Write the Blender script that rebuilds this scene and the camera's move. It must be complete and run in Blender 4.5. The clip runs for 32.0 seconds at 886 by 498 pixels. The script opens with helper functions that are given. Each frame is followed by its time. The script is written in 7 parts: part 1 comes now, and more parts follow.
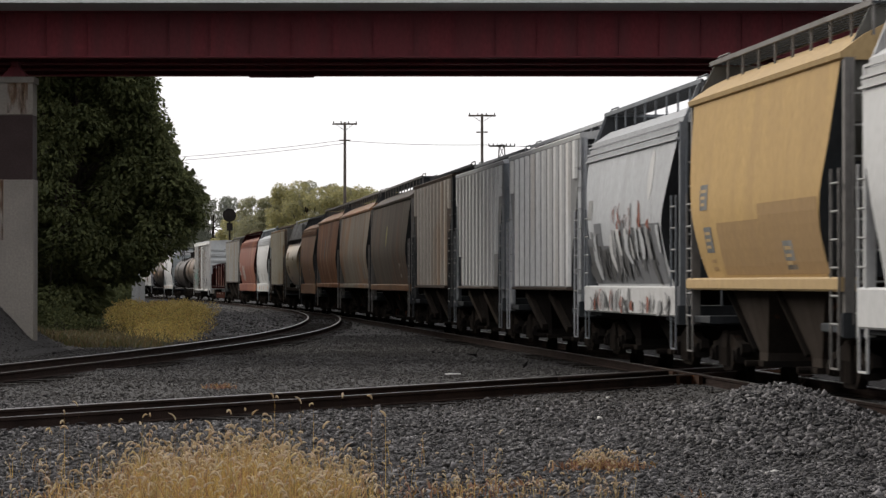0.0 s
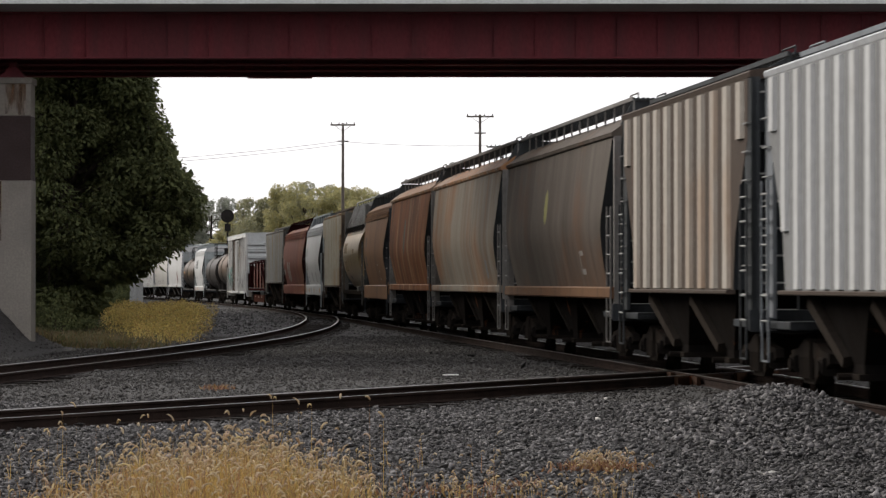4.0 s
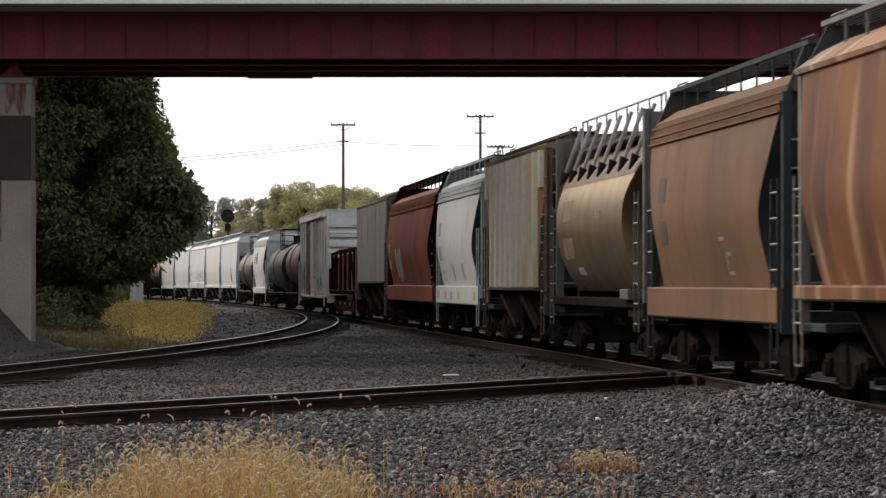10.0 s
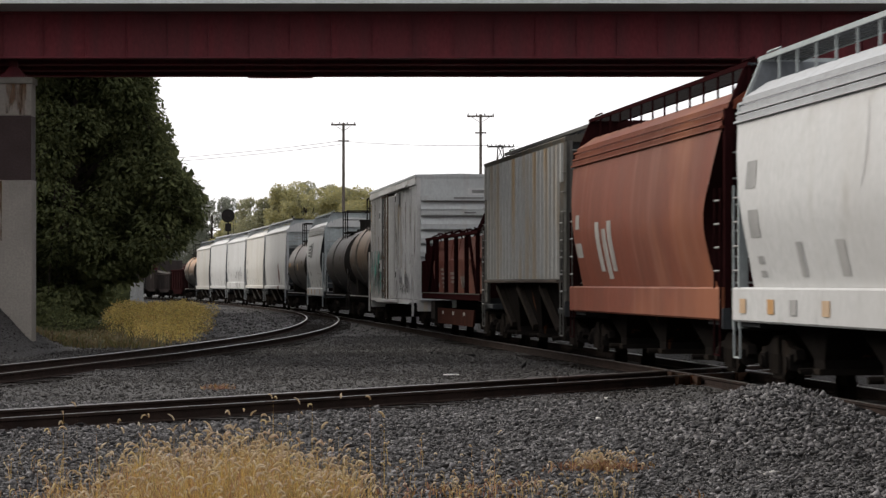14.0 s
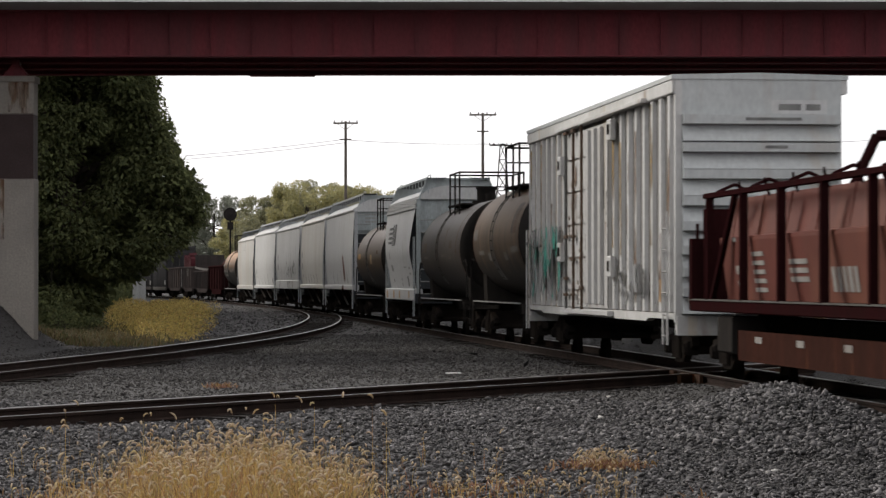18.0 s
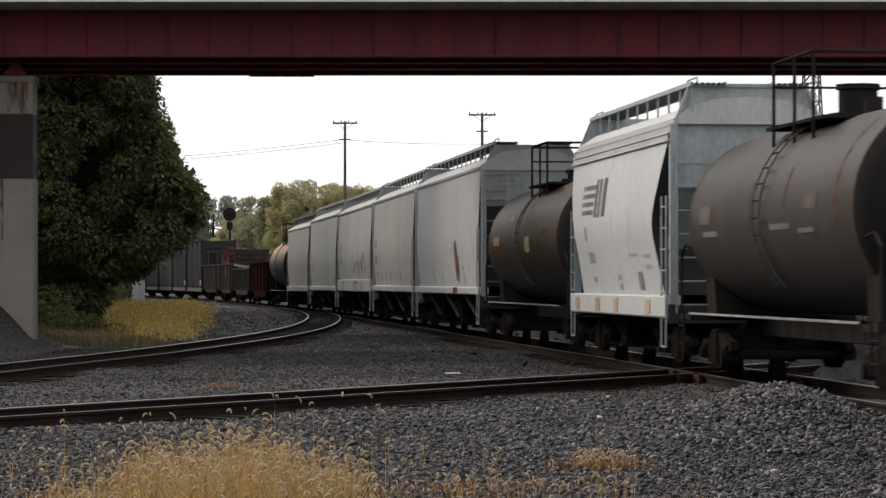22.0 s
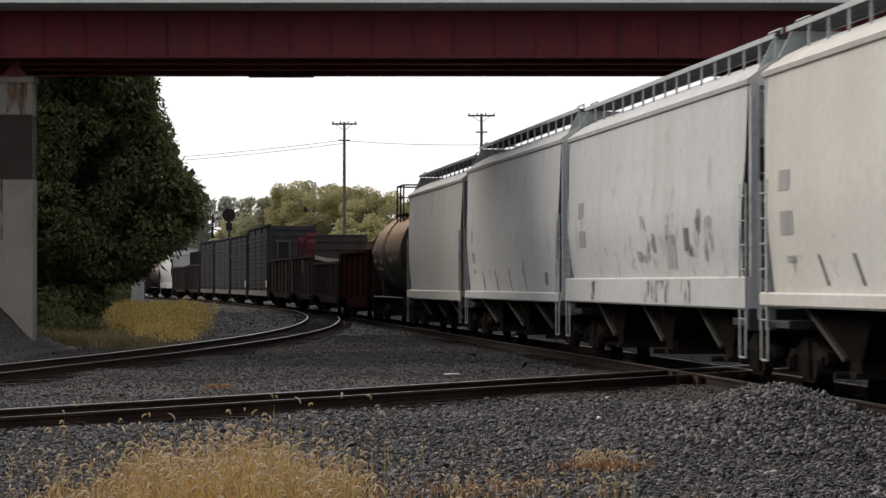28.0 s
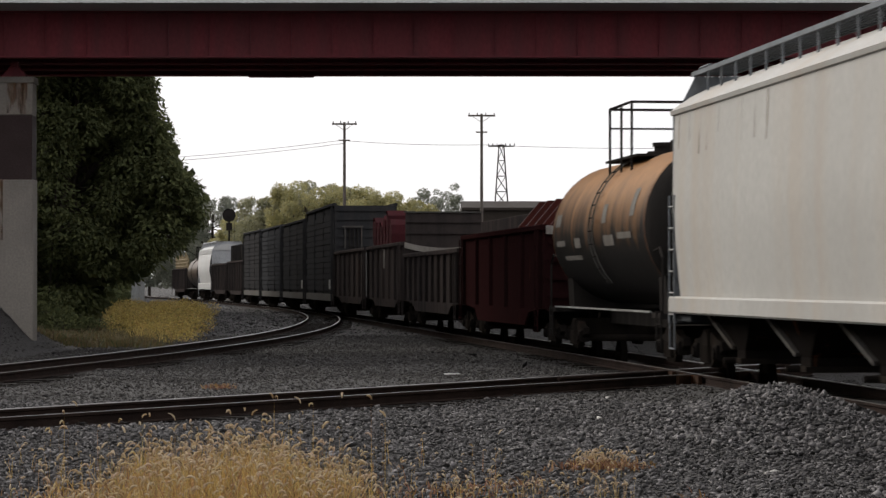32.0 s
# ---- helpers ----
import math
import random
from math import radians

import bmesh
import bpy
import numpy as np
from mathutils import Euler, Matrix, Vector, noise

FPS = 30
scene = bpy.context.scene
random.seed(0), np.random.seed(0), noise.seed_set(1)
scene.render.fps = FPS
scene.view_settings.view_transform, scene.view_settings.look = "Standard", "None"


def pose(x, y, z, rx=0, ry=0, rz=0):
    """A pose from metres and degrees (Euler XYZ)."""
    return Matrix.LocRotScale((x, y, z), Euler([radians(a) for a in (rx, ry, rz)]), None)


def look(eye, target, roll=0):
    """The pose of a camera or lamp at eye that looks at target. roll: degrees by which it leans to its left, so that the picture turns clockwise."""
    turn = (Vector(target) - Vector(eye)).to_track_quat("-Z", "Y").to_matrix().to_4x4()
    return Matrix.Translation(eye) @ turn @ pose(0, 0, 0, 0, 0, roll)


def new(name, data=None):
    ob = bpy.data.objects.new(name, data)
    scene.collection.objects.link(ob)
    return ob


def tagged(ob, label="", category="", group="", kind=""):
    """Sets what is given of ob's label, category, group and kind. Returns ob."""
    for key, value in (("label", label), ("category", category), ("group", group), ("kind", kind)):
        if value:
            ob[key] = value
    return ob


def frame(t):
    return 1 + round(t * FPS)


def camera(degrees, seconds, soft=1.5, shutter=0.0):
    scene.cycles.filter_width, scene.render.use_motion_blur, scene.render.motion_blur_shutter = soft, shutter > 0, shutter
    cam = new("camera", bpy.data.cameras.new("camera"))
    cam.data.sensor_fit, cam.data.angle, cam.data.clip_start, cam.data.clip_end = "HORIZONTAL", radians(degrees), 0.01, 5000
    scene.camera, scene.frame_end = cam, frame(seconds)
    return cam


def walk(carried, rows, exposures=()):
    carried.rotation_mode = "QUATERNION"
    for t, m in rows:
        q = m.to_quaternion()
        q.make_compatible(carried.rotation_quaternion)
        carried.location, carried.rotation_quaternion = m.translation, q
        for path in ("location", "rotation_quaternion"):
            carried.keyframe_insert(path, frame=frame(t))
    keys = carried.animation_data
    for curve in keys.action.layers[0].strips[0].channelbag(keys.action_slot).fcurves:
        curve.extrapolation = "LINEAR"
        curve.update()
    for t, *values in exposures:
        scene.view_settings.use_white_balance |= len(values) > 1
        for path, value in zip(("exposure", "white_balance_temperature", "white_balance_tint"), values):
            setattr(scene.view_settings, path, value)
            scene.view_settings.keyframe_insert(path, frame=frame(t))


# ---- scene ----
import collections

# ---- camera: a tripod with a slight drift ----
cam = camera(17.48, 32.0, soft=1.4, shutter=0.5)
EYE_Z, LENS = 1.86, 5100.0
SWAY = [(0, 3, -1.6), (0.7, 1.5, -1), (1.5, 0, 0), (5.5, -0.5, 0), (8, -0.5, 0), (10, 0, 0), (13.5, 0, 0), (14.5, 1.5, -1.4),
        (16.5, 3.5, -3.1), (18.5, 4.5, -3.1), (20, 4.2, -3.1), (22, 3.2, -3.1), (25, 2.8, -2.8), (27.5, 2, -1.7), (32, 2.2, -1.6)]
walk(cam, [(t, pose(0, 0, EYE_Z, 90.687 + math.degrees(b / LENS), 0, math.degrees(a / LENS))) for t, a, b in SWAY],
     exposures=[(0, 0.86), (2, 0.86), (3.5, 0.96), (5.5, 1.08), (10, 1.08), (13, 1.05), (17, 1.0), (23, 0.95), (28, 0.86), (32, 0.81)])

# ---- world, sun, exposure ----
SUN_AZ, SUN_EL = radians(-48), radians(28)      # ahead of the camera and to its left, behind thin cloud
world = bpy.data.worlds.new("overcast_sky")
scene.world = world
world.use_nodes = True
nt = world.node_tree
bg = nt.nodes["Background"]
sky = nt.nodes.new("ShaderNodeTexSky")
sky.sky_type, sky.sun_disc = "NISHITA", False
sky.sun_elevation, sky.sun_rotation = SUN_EL, SUN_AZ
sky.air_density, sky.dust_density, sky.ozone_density = 1.0, 2.0, 1.0
# thin bright cloud over the whole dome, lit a little by the sky behind it
veil = nt.nodes.new("ShaderNodeMix")
veil.data_type = "RGBA"
veil.inputs["Factor"].default_value = 0.9
veil.inputs["B"].default_value = (8.5, 8.36, 8.58, 1)
nt.links.new(sky.outputs[0], veil.inputs["A"])
nt.links.new(veil.outputs["Result"], bg.inputs["Color"])
bg.inputs["Strength"].default_value = 0.074
lamp = bpy.data.lights.new("sun", "SUN")
lamp.energy, lamp.angle, lamp.color = 1.75, radians(30), (1.0, 0.94, 0.86)
sun = new("sun", lamp)
sun.matrix_world = look((math.sin(SUN_AZ) * 100, math.cos(SUN_AZ) * 100, math.tan(SUN_EL) * 100), (0, 0, 0))


# ---- mesh helpers ----
class Geo:
    """Collects verts and faces of one mesh."""

    def __init__(self):
        self.v, self.f = [], []

    def add(self, verts, faces):
        n = len(self.v)
        self.v.extend(verts)
        self.f.extend([tuple(i + n for i in f) for f in faces])
        return self

    def box(self, x0, x1, y0, y1, z0, z1, c=0.0):
        if c <= 0:
            vs = [(x, y, z) for z in (z0, z1) for x, y in ((x0, y0), (x1, y0), (x1, y1), (x0, y1))]
            return self.add(vs, [(3, 2, 1, 0), (4, 5, 6, 7), (0, 1, 5, 4), (1, 2, 6, 5), (2, 3, 7, 6), (3, 0, 4, 7)])
        return self.prism([(y0 + c, z0), (y1 - c, z0), (y1, z0 + c), (y1, z1 - c), (y1 - c, z1), (y0 + c, z1), (y0, z1 - c), (y0, z0 + c)], x0, x1)

    def prism(self, prof, x0, x1):
        """A (y, z) outline, counter-clockwise seen from +x, pulled along x."""
        n = len(prof)
        vs = [(x0, y, z) for y, z in prof] + [(x1, y, z) for y, z in prof]
        fs = [tuple(range(n - 1, -1, -1)), tuple(range(n, 2 * n))]
        fs += [(i, (i + 1) % n, n + (i + 1) % n, n + i) for i in range(n)]
        return self.add(vs, fs)

    def plate(self, prof, y0, y1):
        """An (x, z) outline pulled along y."""
        n = len(prof)
        vs = [(x, y0, z) for x, z in prof] + [(x, y1, z) for x, z in prof]
        fs = [tuple(range(n)), tuple(range(2 * n - 1, n - 1, -1))]
        fs += [(i, n + i, n + (i + 1) % n, (i + 1) % n) for i in range(n)]
        return self.add(vs, fs)

    def rod(self, a, b, r, n=6, r2=None):
        a, b = Vector(a), Vector(b)
        d = (b - a).normalized()
        s = d.orthogonal().normalized()
        t = d.cross(s)
        r2 = r if r2 is None else r2
        ring = [(math.cos(2 * math.pi * i / n), math.sin(2 * math.pi * i / n)) for i in range(n)]
        vs = [tuple(a + (s * c + t * q) * r) for c, q in ring] + [tuple(b + (s * c + t * q) * r2) for c, q in ring]
        fs = [(i, (i + 1) % n, n + (i + 1) % n, n + i) for i in range(n)] + [tuple(range(n - 1, -1, -1)), tuple(range(n, 2 * n))]
        return self.add(vs, fs)

    def path(self, pts, r, n=6):
        for a, b in zip(pts, pts[1:]):
            self.rod(a, b, r, n)
        return self

    def rings(self, rings, close=True, caps=True):
        """Rings of equal count, skinned in turn."""
        n = len(rings[0])
        vs = [p for r in rings for p in r]
        fs = []
        for k in range(len(rings) - 1):
            for i in range(n if close else n - 1):
                j = (i + 1) % n
                fs.append((k * n + i, k * n + j, (k + 1) * n + j, (k + 1) * n + i))
        if caps:
            fs += [tuple(range(n - 1, -1, -1)), tuple((len(rings) - 1) * n + i for i in range(n))]
        return self.add(vs, fs)

    def mesh(self, name, material, smooth=False):
        me = bpy.data.meshes.new(name)
        me.from_pydata(self.v, [], self.f)
        if material:
            me.materials.append(material)
        if smooth:
            me.polygons.foreach_set("use_smooth", [True] * len(me.polygons))
            me.set_sharp_from_angle(angle=radians(35))
        me.update()
        return me


def part(name, geo, material, parent, label="", smooth=False):
    """Links a Geo, or a mesh that is shared, as one mesh object under parent."""
    me = geo.mesh(name, material, smooth) if isinstance(geo, Geo) else geo
    ob = new(name, me)
    ob.parent = parent
    if label:
        ob["label"] = label
    return ob


def thing(name, label, category, m=None, group="", kind=""):
    ob = new(name)
    ob.empty_display_size = 0.2
    if m is not None:
        ob.matrix_world = m
    return tagged(ob, label, category, group, kind)


def solid(name, geo, material, label, category="", m=None, group="", kind="", smooth=False):
    ob = new(name, geo.mesh(name, material, smooth) if isinstance(geo, Geo) else geo)
    if m is not None:
        ob.matrix_world = m
    return tagged(ob, label, category, group, kind)


# ---- materials ----
def shader(name, rough=0.7, metal=0.0):
    m = bpy.data.materials.new(name)
    m.use_nodes = True
    b = m.node_tree.nodes["Principled BSDF"]
    b.inputs["Roughness"].default_value, b.inputs["Metallic"].default_value = rough, metal
    return m, m.node_tree, b


def node(nt, kind, **values):
    n = nt.nodes.new(kind)
    for k, v in values.items():
        n.inputs[k].default_value = v
    return n


def mix(nt, fac, a, b):
    n = nt.nodes.new("ShaderNodeMix")
    n.data_type = "RGBA"
    for key, v in (("Factor", fac), ("A", a), ("B", b)):
        if hasattr(v, "links"):
            nt.links.new(v, n.inputs[key])
        elif key == "Factor":
            n.inputs[key].default_value = v
        else:
            n.inputs[key].default_value = (*v, 1)
    return n.outputs["Result"]


def noise_fac(nt, scale, lo, hi, stretch=(1, 1, 1), detail=5, coords="Object", shift=None):
    """Noise from 0 to 1 between the levels lo and hi, in metres of the thing's own space."""
    tc = nt.nodes.new("ShaderNodeTexCoord")
    mp = nt.nodes.new("ShaderNodeMapping")
    mp.inputs["Scale"].default_value = stretch
    nt.links.new(tc.outputs[coords], mp.inputs[0])
    if shift is not None:
        nt.links.new(shift, mp.inputs["Location"])
    n = node(nt, "ShaderNodeTexNoise", Scale=scale, Detail=detail)
    nt.links.new(mp.outputs[0], n.inputs["Vector"])
    r = nt.nodes.new("ShaderNodeMapRange")
    r.inputs["From Min"].default_value, r.inputs["From Max"].default_value = lo, hi
    nt.links.new(n.outputs["Fac"], r.inputs["Value"])
    return r.outputs["Result"]


def bump(nt, b, height, strength=0.3, distance=0.02):
    n = node(nt, "ShaderNodeBump", Strength=strength, Distance=distance)
    nt.links.new(height, n.inputs["Height"])
    nt.links.new(n.outputs[0], b.inputs["Normal"])


def paint(name, base, grime=(0.06, 0.05, 0.04), rust=(0.2, 0.075, 0.03), dirt=0.5, rusty=0.2, rough=0.55, metal=0.0, spec=0.04):
    """Weathered paint on steel: road grime in streaks, blotches and patches of rust."""
    m, nt, b = shader(name, rough, metal)
    streak = noise_fac(nt, 1.5, 0.42, 0.66, (1.5, 1.5, 0.09), 7)
    blotch = noise_fac(nt, 0.45, 0.38, 0.66, (1, 1, 0.6), 6)
    fine = noise_fac(nt, 14, 0.3, 0.75, (1, 1, 0.5), 4)
    spots = noise_fac(nt, 2.3, 0.72 - 0.25 * rusty, 0.8 - 0.1 * rusty, (1.3, 1.3, 0.16), 8)
    dark = tuple(c * 0.72 for c in base)
    col = mix(nt, fine, dark, base)
    col = mix(nt, scaled(nt, streak, dirt), col, grime)
    col = mix(nt, scaled(nt, blotch, dirt * 0.6), col, grime)
    col = mix(nt, scaled(nt, spots, min(1.0, rusty * 2.5)), col, rust)
    nt.links.new(col, b.inputs["Base Color"])
    b.inputs["Specular IOR Level"].default_value = spec
    bump(nt, b, fine, 0.12, 0.004)
    return m


def streaked(name, base, layers, rough=0.6, spec=0.06, metal=0.0):
    """Old paint under layers of (colour, strength, scale, stretch, lo, hi): runs, patches and bleached bands."""
    m, nt, b = shader(name, rough, metal)
    fine = noise_fac(nt, 13, 0.3, 0.75, (1, 1, 0.5), 4)
    col = mix(nt, fine, tuple(c * 0.8 for c in base), base)
    for c, k, scale, stretch, lo, hi in layers:
        col = mix(nt, scaled(nt, noise_fac(nt, scale, lo, hi, stretch, 6), k), col, c)
    nt.links.new(col, b.inputs["Base Color"])
    b.inputs["Specular IOR Level"].default_value = spec
    dent = noise_fac(nt, 0.7, 0.3, 0.7, (1, 1, 0.7), 2)
    bump(nt, b, dent, 0.25, 0.03)
    return m


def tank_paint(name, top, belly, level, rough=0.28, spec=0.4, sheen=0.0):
    """Tank paint by height: the lit rust-brown back and the shaded dark belly are put into the colour, the edge between
    them ragged and streaked down.
    """
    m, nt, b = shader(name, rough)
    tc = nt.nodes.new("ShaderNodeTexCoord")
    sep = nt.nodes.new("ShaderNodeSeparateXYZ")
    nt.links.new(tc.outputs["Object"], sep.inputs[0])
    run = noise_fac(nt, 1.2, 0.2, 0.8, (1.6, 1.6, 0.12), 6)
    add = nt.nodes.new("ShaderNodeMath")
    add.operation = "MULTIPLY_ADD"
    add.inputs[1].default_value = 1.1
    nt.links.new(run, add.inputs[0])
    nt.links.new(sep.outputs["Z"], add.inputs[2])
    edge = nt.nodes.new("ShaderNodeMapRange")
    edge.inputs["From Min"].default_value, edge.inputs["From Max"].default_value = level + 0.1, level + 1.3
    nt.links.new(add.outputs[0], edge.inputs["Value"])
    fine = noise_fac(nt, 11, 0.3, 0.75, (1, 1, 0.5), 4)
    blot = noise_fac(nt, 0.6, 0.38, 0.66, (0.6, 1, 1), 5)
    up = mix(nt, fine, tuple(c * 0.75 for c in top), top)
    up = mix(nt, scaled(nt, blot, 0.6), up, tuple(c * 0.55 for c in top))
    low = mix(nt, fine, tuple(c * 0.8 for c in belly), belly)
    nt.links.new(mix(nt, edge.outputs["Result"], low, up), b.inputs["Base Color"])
    # metal on the back only, for the warm highlight there
    if sheen:
        nt.links.new(scaled(nt, edge.outputs["Result"], sheen), b.inputs["Metallic"])
    b.inputs["Specular IOR Level"].default_value = spec
    bump(nt, b, noise_fac(nt, 0.7, 0.3, 0.7, (1, 1, 0.7), 2), 0.2, 0.02)
    return m


def scaled(nt, out, k):
    n = nt.nodes.new("ShaderNodeMath")
    n.operation, n.use_clamp = "MULTIPLY", True
    n.inputs[1].default_value = k
    nt.links.new(out, n.inputs[0])
    return n.outputs[0]


def rough_stuff(name, a, b_col, scale=3.0, rough=0.9, fine=40, bumps=0.4, coords="Object", metal=0.0):
    m, nt, b = shader(name, rough, metal)
    b.inputs["Specular IOR Level"].default_value = 0.15
    f1 = noise_fac(nt, scale, 0.35, 0.68, coords=coords)
    f2 = noise_fac(nt, fine, 0.3, 0.72, coords=coords)
    col = mix(nt, f1, a, b_col)
    col = mix(nt, scaled(nt, f2, 0.45), col, tuple(c * 0.45 for c in a))
    nt.links.new(col, b.inputs["Base Color"])
    bump(nt, b, f2, bumps, 0.02)
    return m


def varied(name, cols, rough=0.7, island=True, trans=0.0):
    """Colour that changes from piece to piece."""
    m, nt, b = shader(name, rough)
    g = nt.nodes.new("ShaderNodeNewGeometry" if island else "ShaderNodeObjectInfo")
    r = nt.nodes.new("ShaderNodeValToRGB")
    r.color_ramp.elements[0].color, r.color_ramp.elements[0].position = (*cols[0], 1), 0.0
    r.color_ramp.elements[1].color, r.color_ramp.elements[1].position = (*cols[-1], 1), 1.0
    for i, c in enumerate(cols[1:-1]):
        e = r.color_ramp.elements.new((i + 1) / (len(cols) - 1))
        e.color = (*c, 1)
    nt.links.new(g.outputs["Random Per Island" if island else "Random"], r.inputs[0])
    nt.links.new(r.outputs[0], b.inputs["Base Color"])
    if trans:
        t = nt.nodes.new("ShaderNodeBsdfTranslucent")
        nt.links.new(r.outputs[0], t.inputs[0])
        ms = node(nt, "ShaderNodeMixShader", Fac=trans)
        nt.links.new(b.outputs[0], ms.inputs[1])
        nt.links.new(t.outputs[0], ms.inputs[2])
        nt.links.new(ms.outputs[0], nt.nodes["Material Output"].inputs[0])
    return m


def sprayed(name, col, lo=0.42, hi=0.56, rough=0.6, stretch=(2.5, 2.5, 0.5)):
    """Thin paint or stain that lets the surface below show through in places."""
    m, nt, b = shader(name, rough)
    b.inputs["Specular IOR Level"].default_value = 0.1
    f = noise_fac(nt, 1.6, lo, hi, stretch, 7)
    nt.links.new(mix(nt, f, tuple(c * 0.7 for c in col), col), b.inputs["Base Color"])
    t = nt.nodes.new("ShaderNodeBsdfTransparent")
    ms = nt.nodes.new("ShaderNodeMixShader")
    nt.links.new(f, ms.inputs[0])
    nt.links.new(t.outputs[0], ms.inputs[1])
    nt.links.new(b.outputs[0], ms.inputs[2])
    nt.links.new(ms.outputs[0], nt.nodes["Material Output"].inputs[0])
    return m


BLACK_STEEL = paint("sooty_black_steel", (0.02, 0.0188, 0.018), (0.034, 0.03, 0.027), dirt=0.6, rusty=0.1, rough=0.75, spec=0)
# truck steels: shade below the cars is put into the near-black base
TRUCK_STEEL = paint("grimy_shaded_truck_steel", (0.0165, 0.0147, 0.0136), (0.0245, 0.02, 0.0165), (0.04, 0.0205, 0.0128), dirt=0.8, rusty=0.2, rough=0.8, spec=0)
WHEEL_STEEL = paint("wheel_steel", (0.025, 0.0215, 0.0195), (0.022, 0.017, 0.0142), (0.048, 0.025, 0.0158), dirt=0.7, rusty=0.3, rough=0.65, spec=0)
RAIL_SIDE = rough_stuff("rusty_rail", (0.036, 0.0245, 0.0205), (0.02, 0.0148, 0.013), 2.0, 0.8)
RAIL_TOP = rough_stuff("polished_rail_head", (0.27, 0.255, 0.2438), (0.1875, 0.1725, 0.1613), 3.0, 0.38, metal=0.7, bumps=0.05)
RAIL_SIDE.node_tree.nodes["Principled BSDF"].inputs["Specular IOR Level"].default_value = 0.02
TIE_WOOD = rough_stuff("creosoted_wood", (0.02, 0.016, 0.013), (0.011, 0.009, 0.008), 4.0, 0.9)
GALV = paint("dull_galvanised_steel", (0.35, 0.35, 0.34), dirt=0.5, rusty=0.2, rough=0.55, metal=0.2)
# ---- the line of the main track ----
KNOTS = (-260, -180, -120, -70, -40)
BENDS = (-0.000448, -0.000239, -0.000549, 0.000153, -0.000151)
RAIL_Z = 0.20


def track_line():
    """Places along the main track by the distance u; u grows towards the camera's right."""
    u = np.arange(420.0, -900.0, -1.0)
    k = np.interp(u, KNOTS, BENDS)
    th = np.concatenate([[0], np.cumsum((k[1:] + k[:-1]) / 2)])
    th += -0.1004 - th[420]
    mid = (th[1:] + th[:-1]) / 2
    x = np.concatenate([[0], np.cumsum(np.sin(mid))])
    y = np.concatenate([[0], np.cumsum(np.cos(mid))])
    return u[::-1], (x - x[420] + 7.65)[::-1], (y - y[420] + 30.0)[::-1]


LINE_U, LINE_X, LINE_Y = track_line()


def on_line(u):
    return Vector((float(np.interp(u, LINE_U, LINE_X)), float(np.interp(u, LINE_U, LINE_Y)), 0.0))


def travel(t):
    t -= 16.0
    return 11.543 * t + 0.0303 * t * t


# ---- ground ----
def heap(x, y):
    """Height of the loose ballast heap beside the crossing."""
    d = ((x - 4.1) / np.where(x > 4.1, 1.15, 1.05)) ** 2 + ((y - 36.0) / 3.4) ** 2
    return 0.51 * np.exp(-d) * (1 + 0.12 * np.sin(3.1 * x + 1.7 * y))


def ground_z(x, y):
    x, y = np.asarray(x, float), np.asarray(y, float)
    z = 0.02 * np.sin(x * 1.3 + 0.4 * y) + 0.02 * np.sin(0.7 * y - 0.5 * x)
    z = z + heap(x, y)
    # bank round the bridge pier
    b = np.clip((-10.45 - x) / 1.9, 0, 1)
    bank = 1.45 * b * b * (3 - 2 * b) * np.exp(-((y - 77.0) / 6.0) ** 2)
    far = np.clip((y - 60) / 60, 0, 1)
    z = z * (1 - far) + far * 0.02 * np.sin(y * 0.2) + bank
    # low earth bank added beyond the main line, to darken the view under the cars
    d = np.clip((x - np.interp(y, LINE_Y[::-1], LINE_X[::-1]) - 2.3) / 1.7, 0, 1)
    z = z + 1.25 * d * d * (3 - 2 * d) * np.clip((250 - y) / 60, 0, 1) * np.clip((y - 10) / 10, 0, 1)
    # foreground falls away a little towards the camera
    z = z - 0.10 * np.clip((34 - y) / 10, 0, 1.5) * np.clip((6 - x) / 6, 0, 1)
    return z


def sheet(xs, ys, zf):
    g = Geo()
    nx = len(xs)
    X, Y = np.meshgrid(xs, ys)
    Z = zf(X, Y)
    g.v = list(zip(X.ravel().tolist(), Y.ravel().tolist(), Z.ravel().tolist()))
    for j in range(len(ys) - 1):
        for i in range(nx - 1):
            a = j * nx + i
            g.f.append((a, a + 1, a + nx + 1, a + nx))
    return g


def ballast_material():
    m, nt, b = shader("dark_crushed_ballast", 0.95)
    tc = nt.nodes.new("ShaderNodeTexCoord")
    vo = node(nt, "ShaderNodeTexVoronoi", Scale=16.0)
    nt.links.new(tc.outputs["Object"], vo.inputs["Vector"])
    sep = nt.nodes.new("ShaderNodeSeparateColor")
    nt.links.new(vo.outputs["Color"], sep.inputs[0])
    big = noise_fac(nt, 0.22, 0.35, 0.7)
    col = mix(nt, sep.outputs[0], (0.016, 0.0147, 0.0138), (0.048, 0.0448, 0.043))
    col = mix(nt, scaled(nt, big, 0.55), col, (0.022, 0.0185, 0.0162))
    nt.links.new(col, b.inputs["Base Color"])
    inv = nt.nodes.new("ShaderNodeMath")
    inv.operation, inv.inputs[0].default_value = "SUBTRACT", 1.0
    nt.links.new(vo.outputs["Distance"], inv.inputs[1])
    bump(nt, b, inv.outputs[0], 0.9, 0.05)
    return m


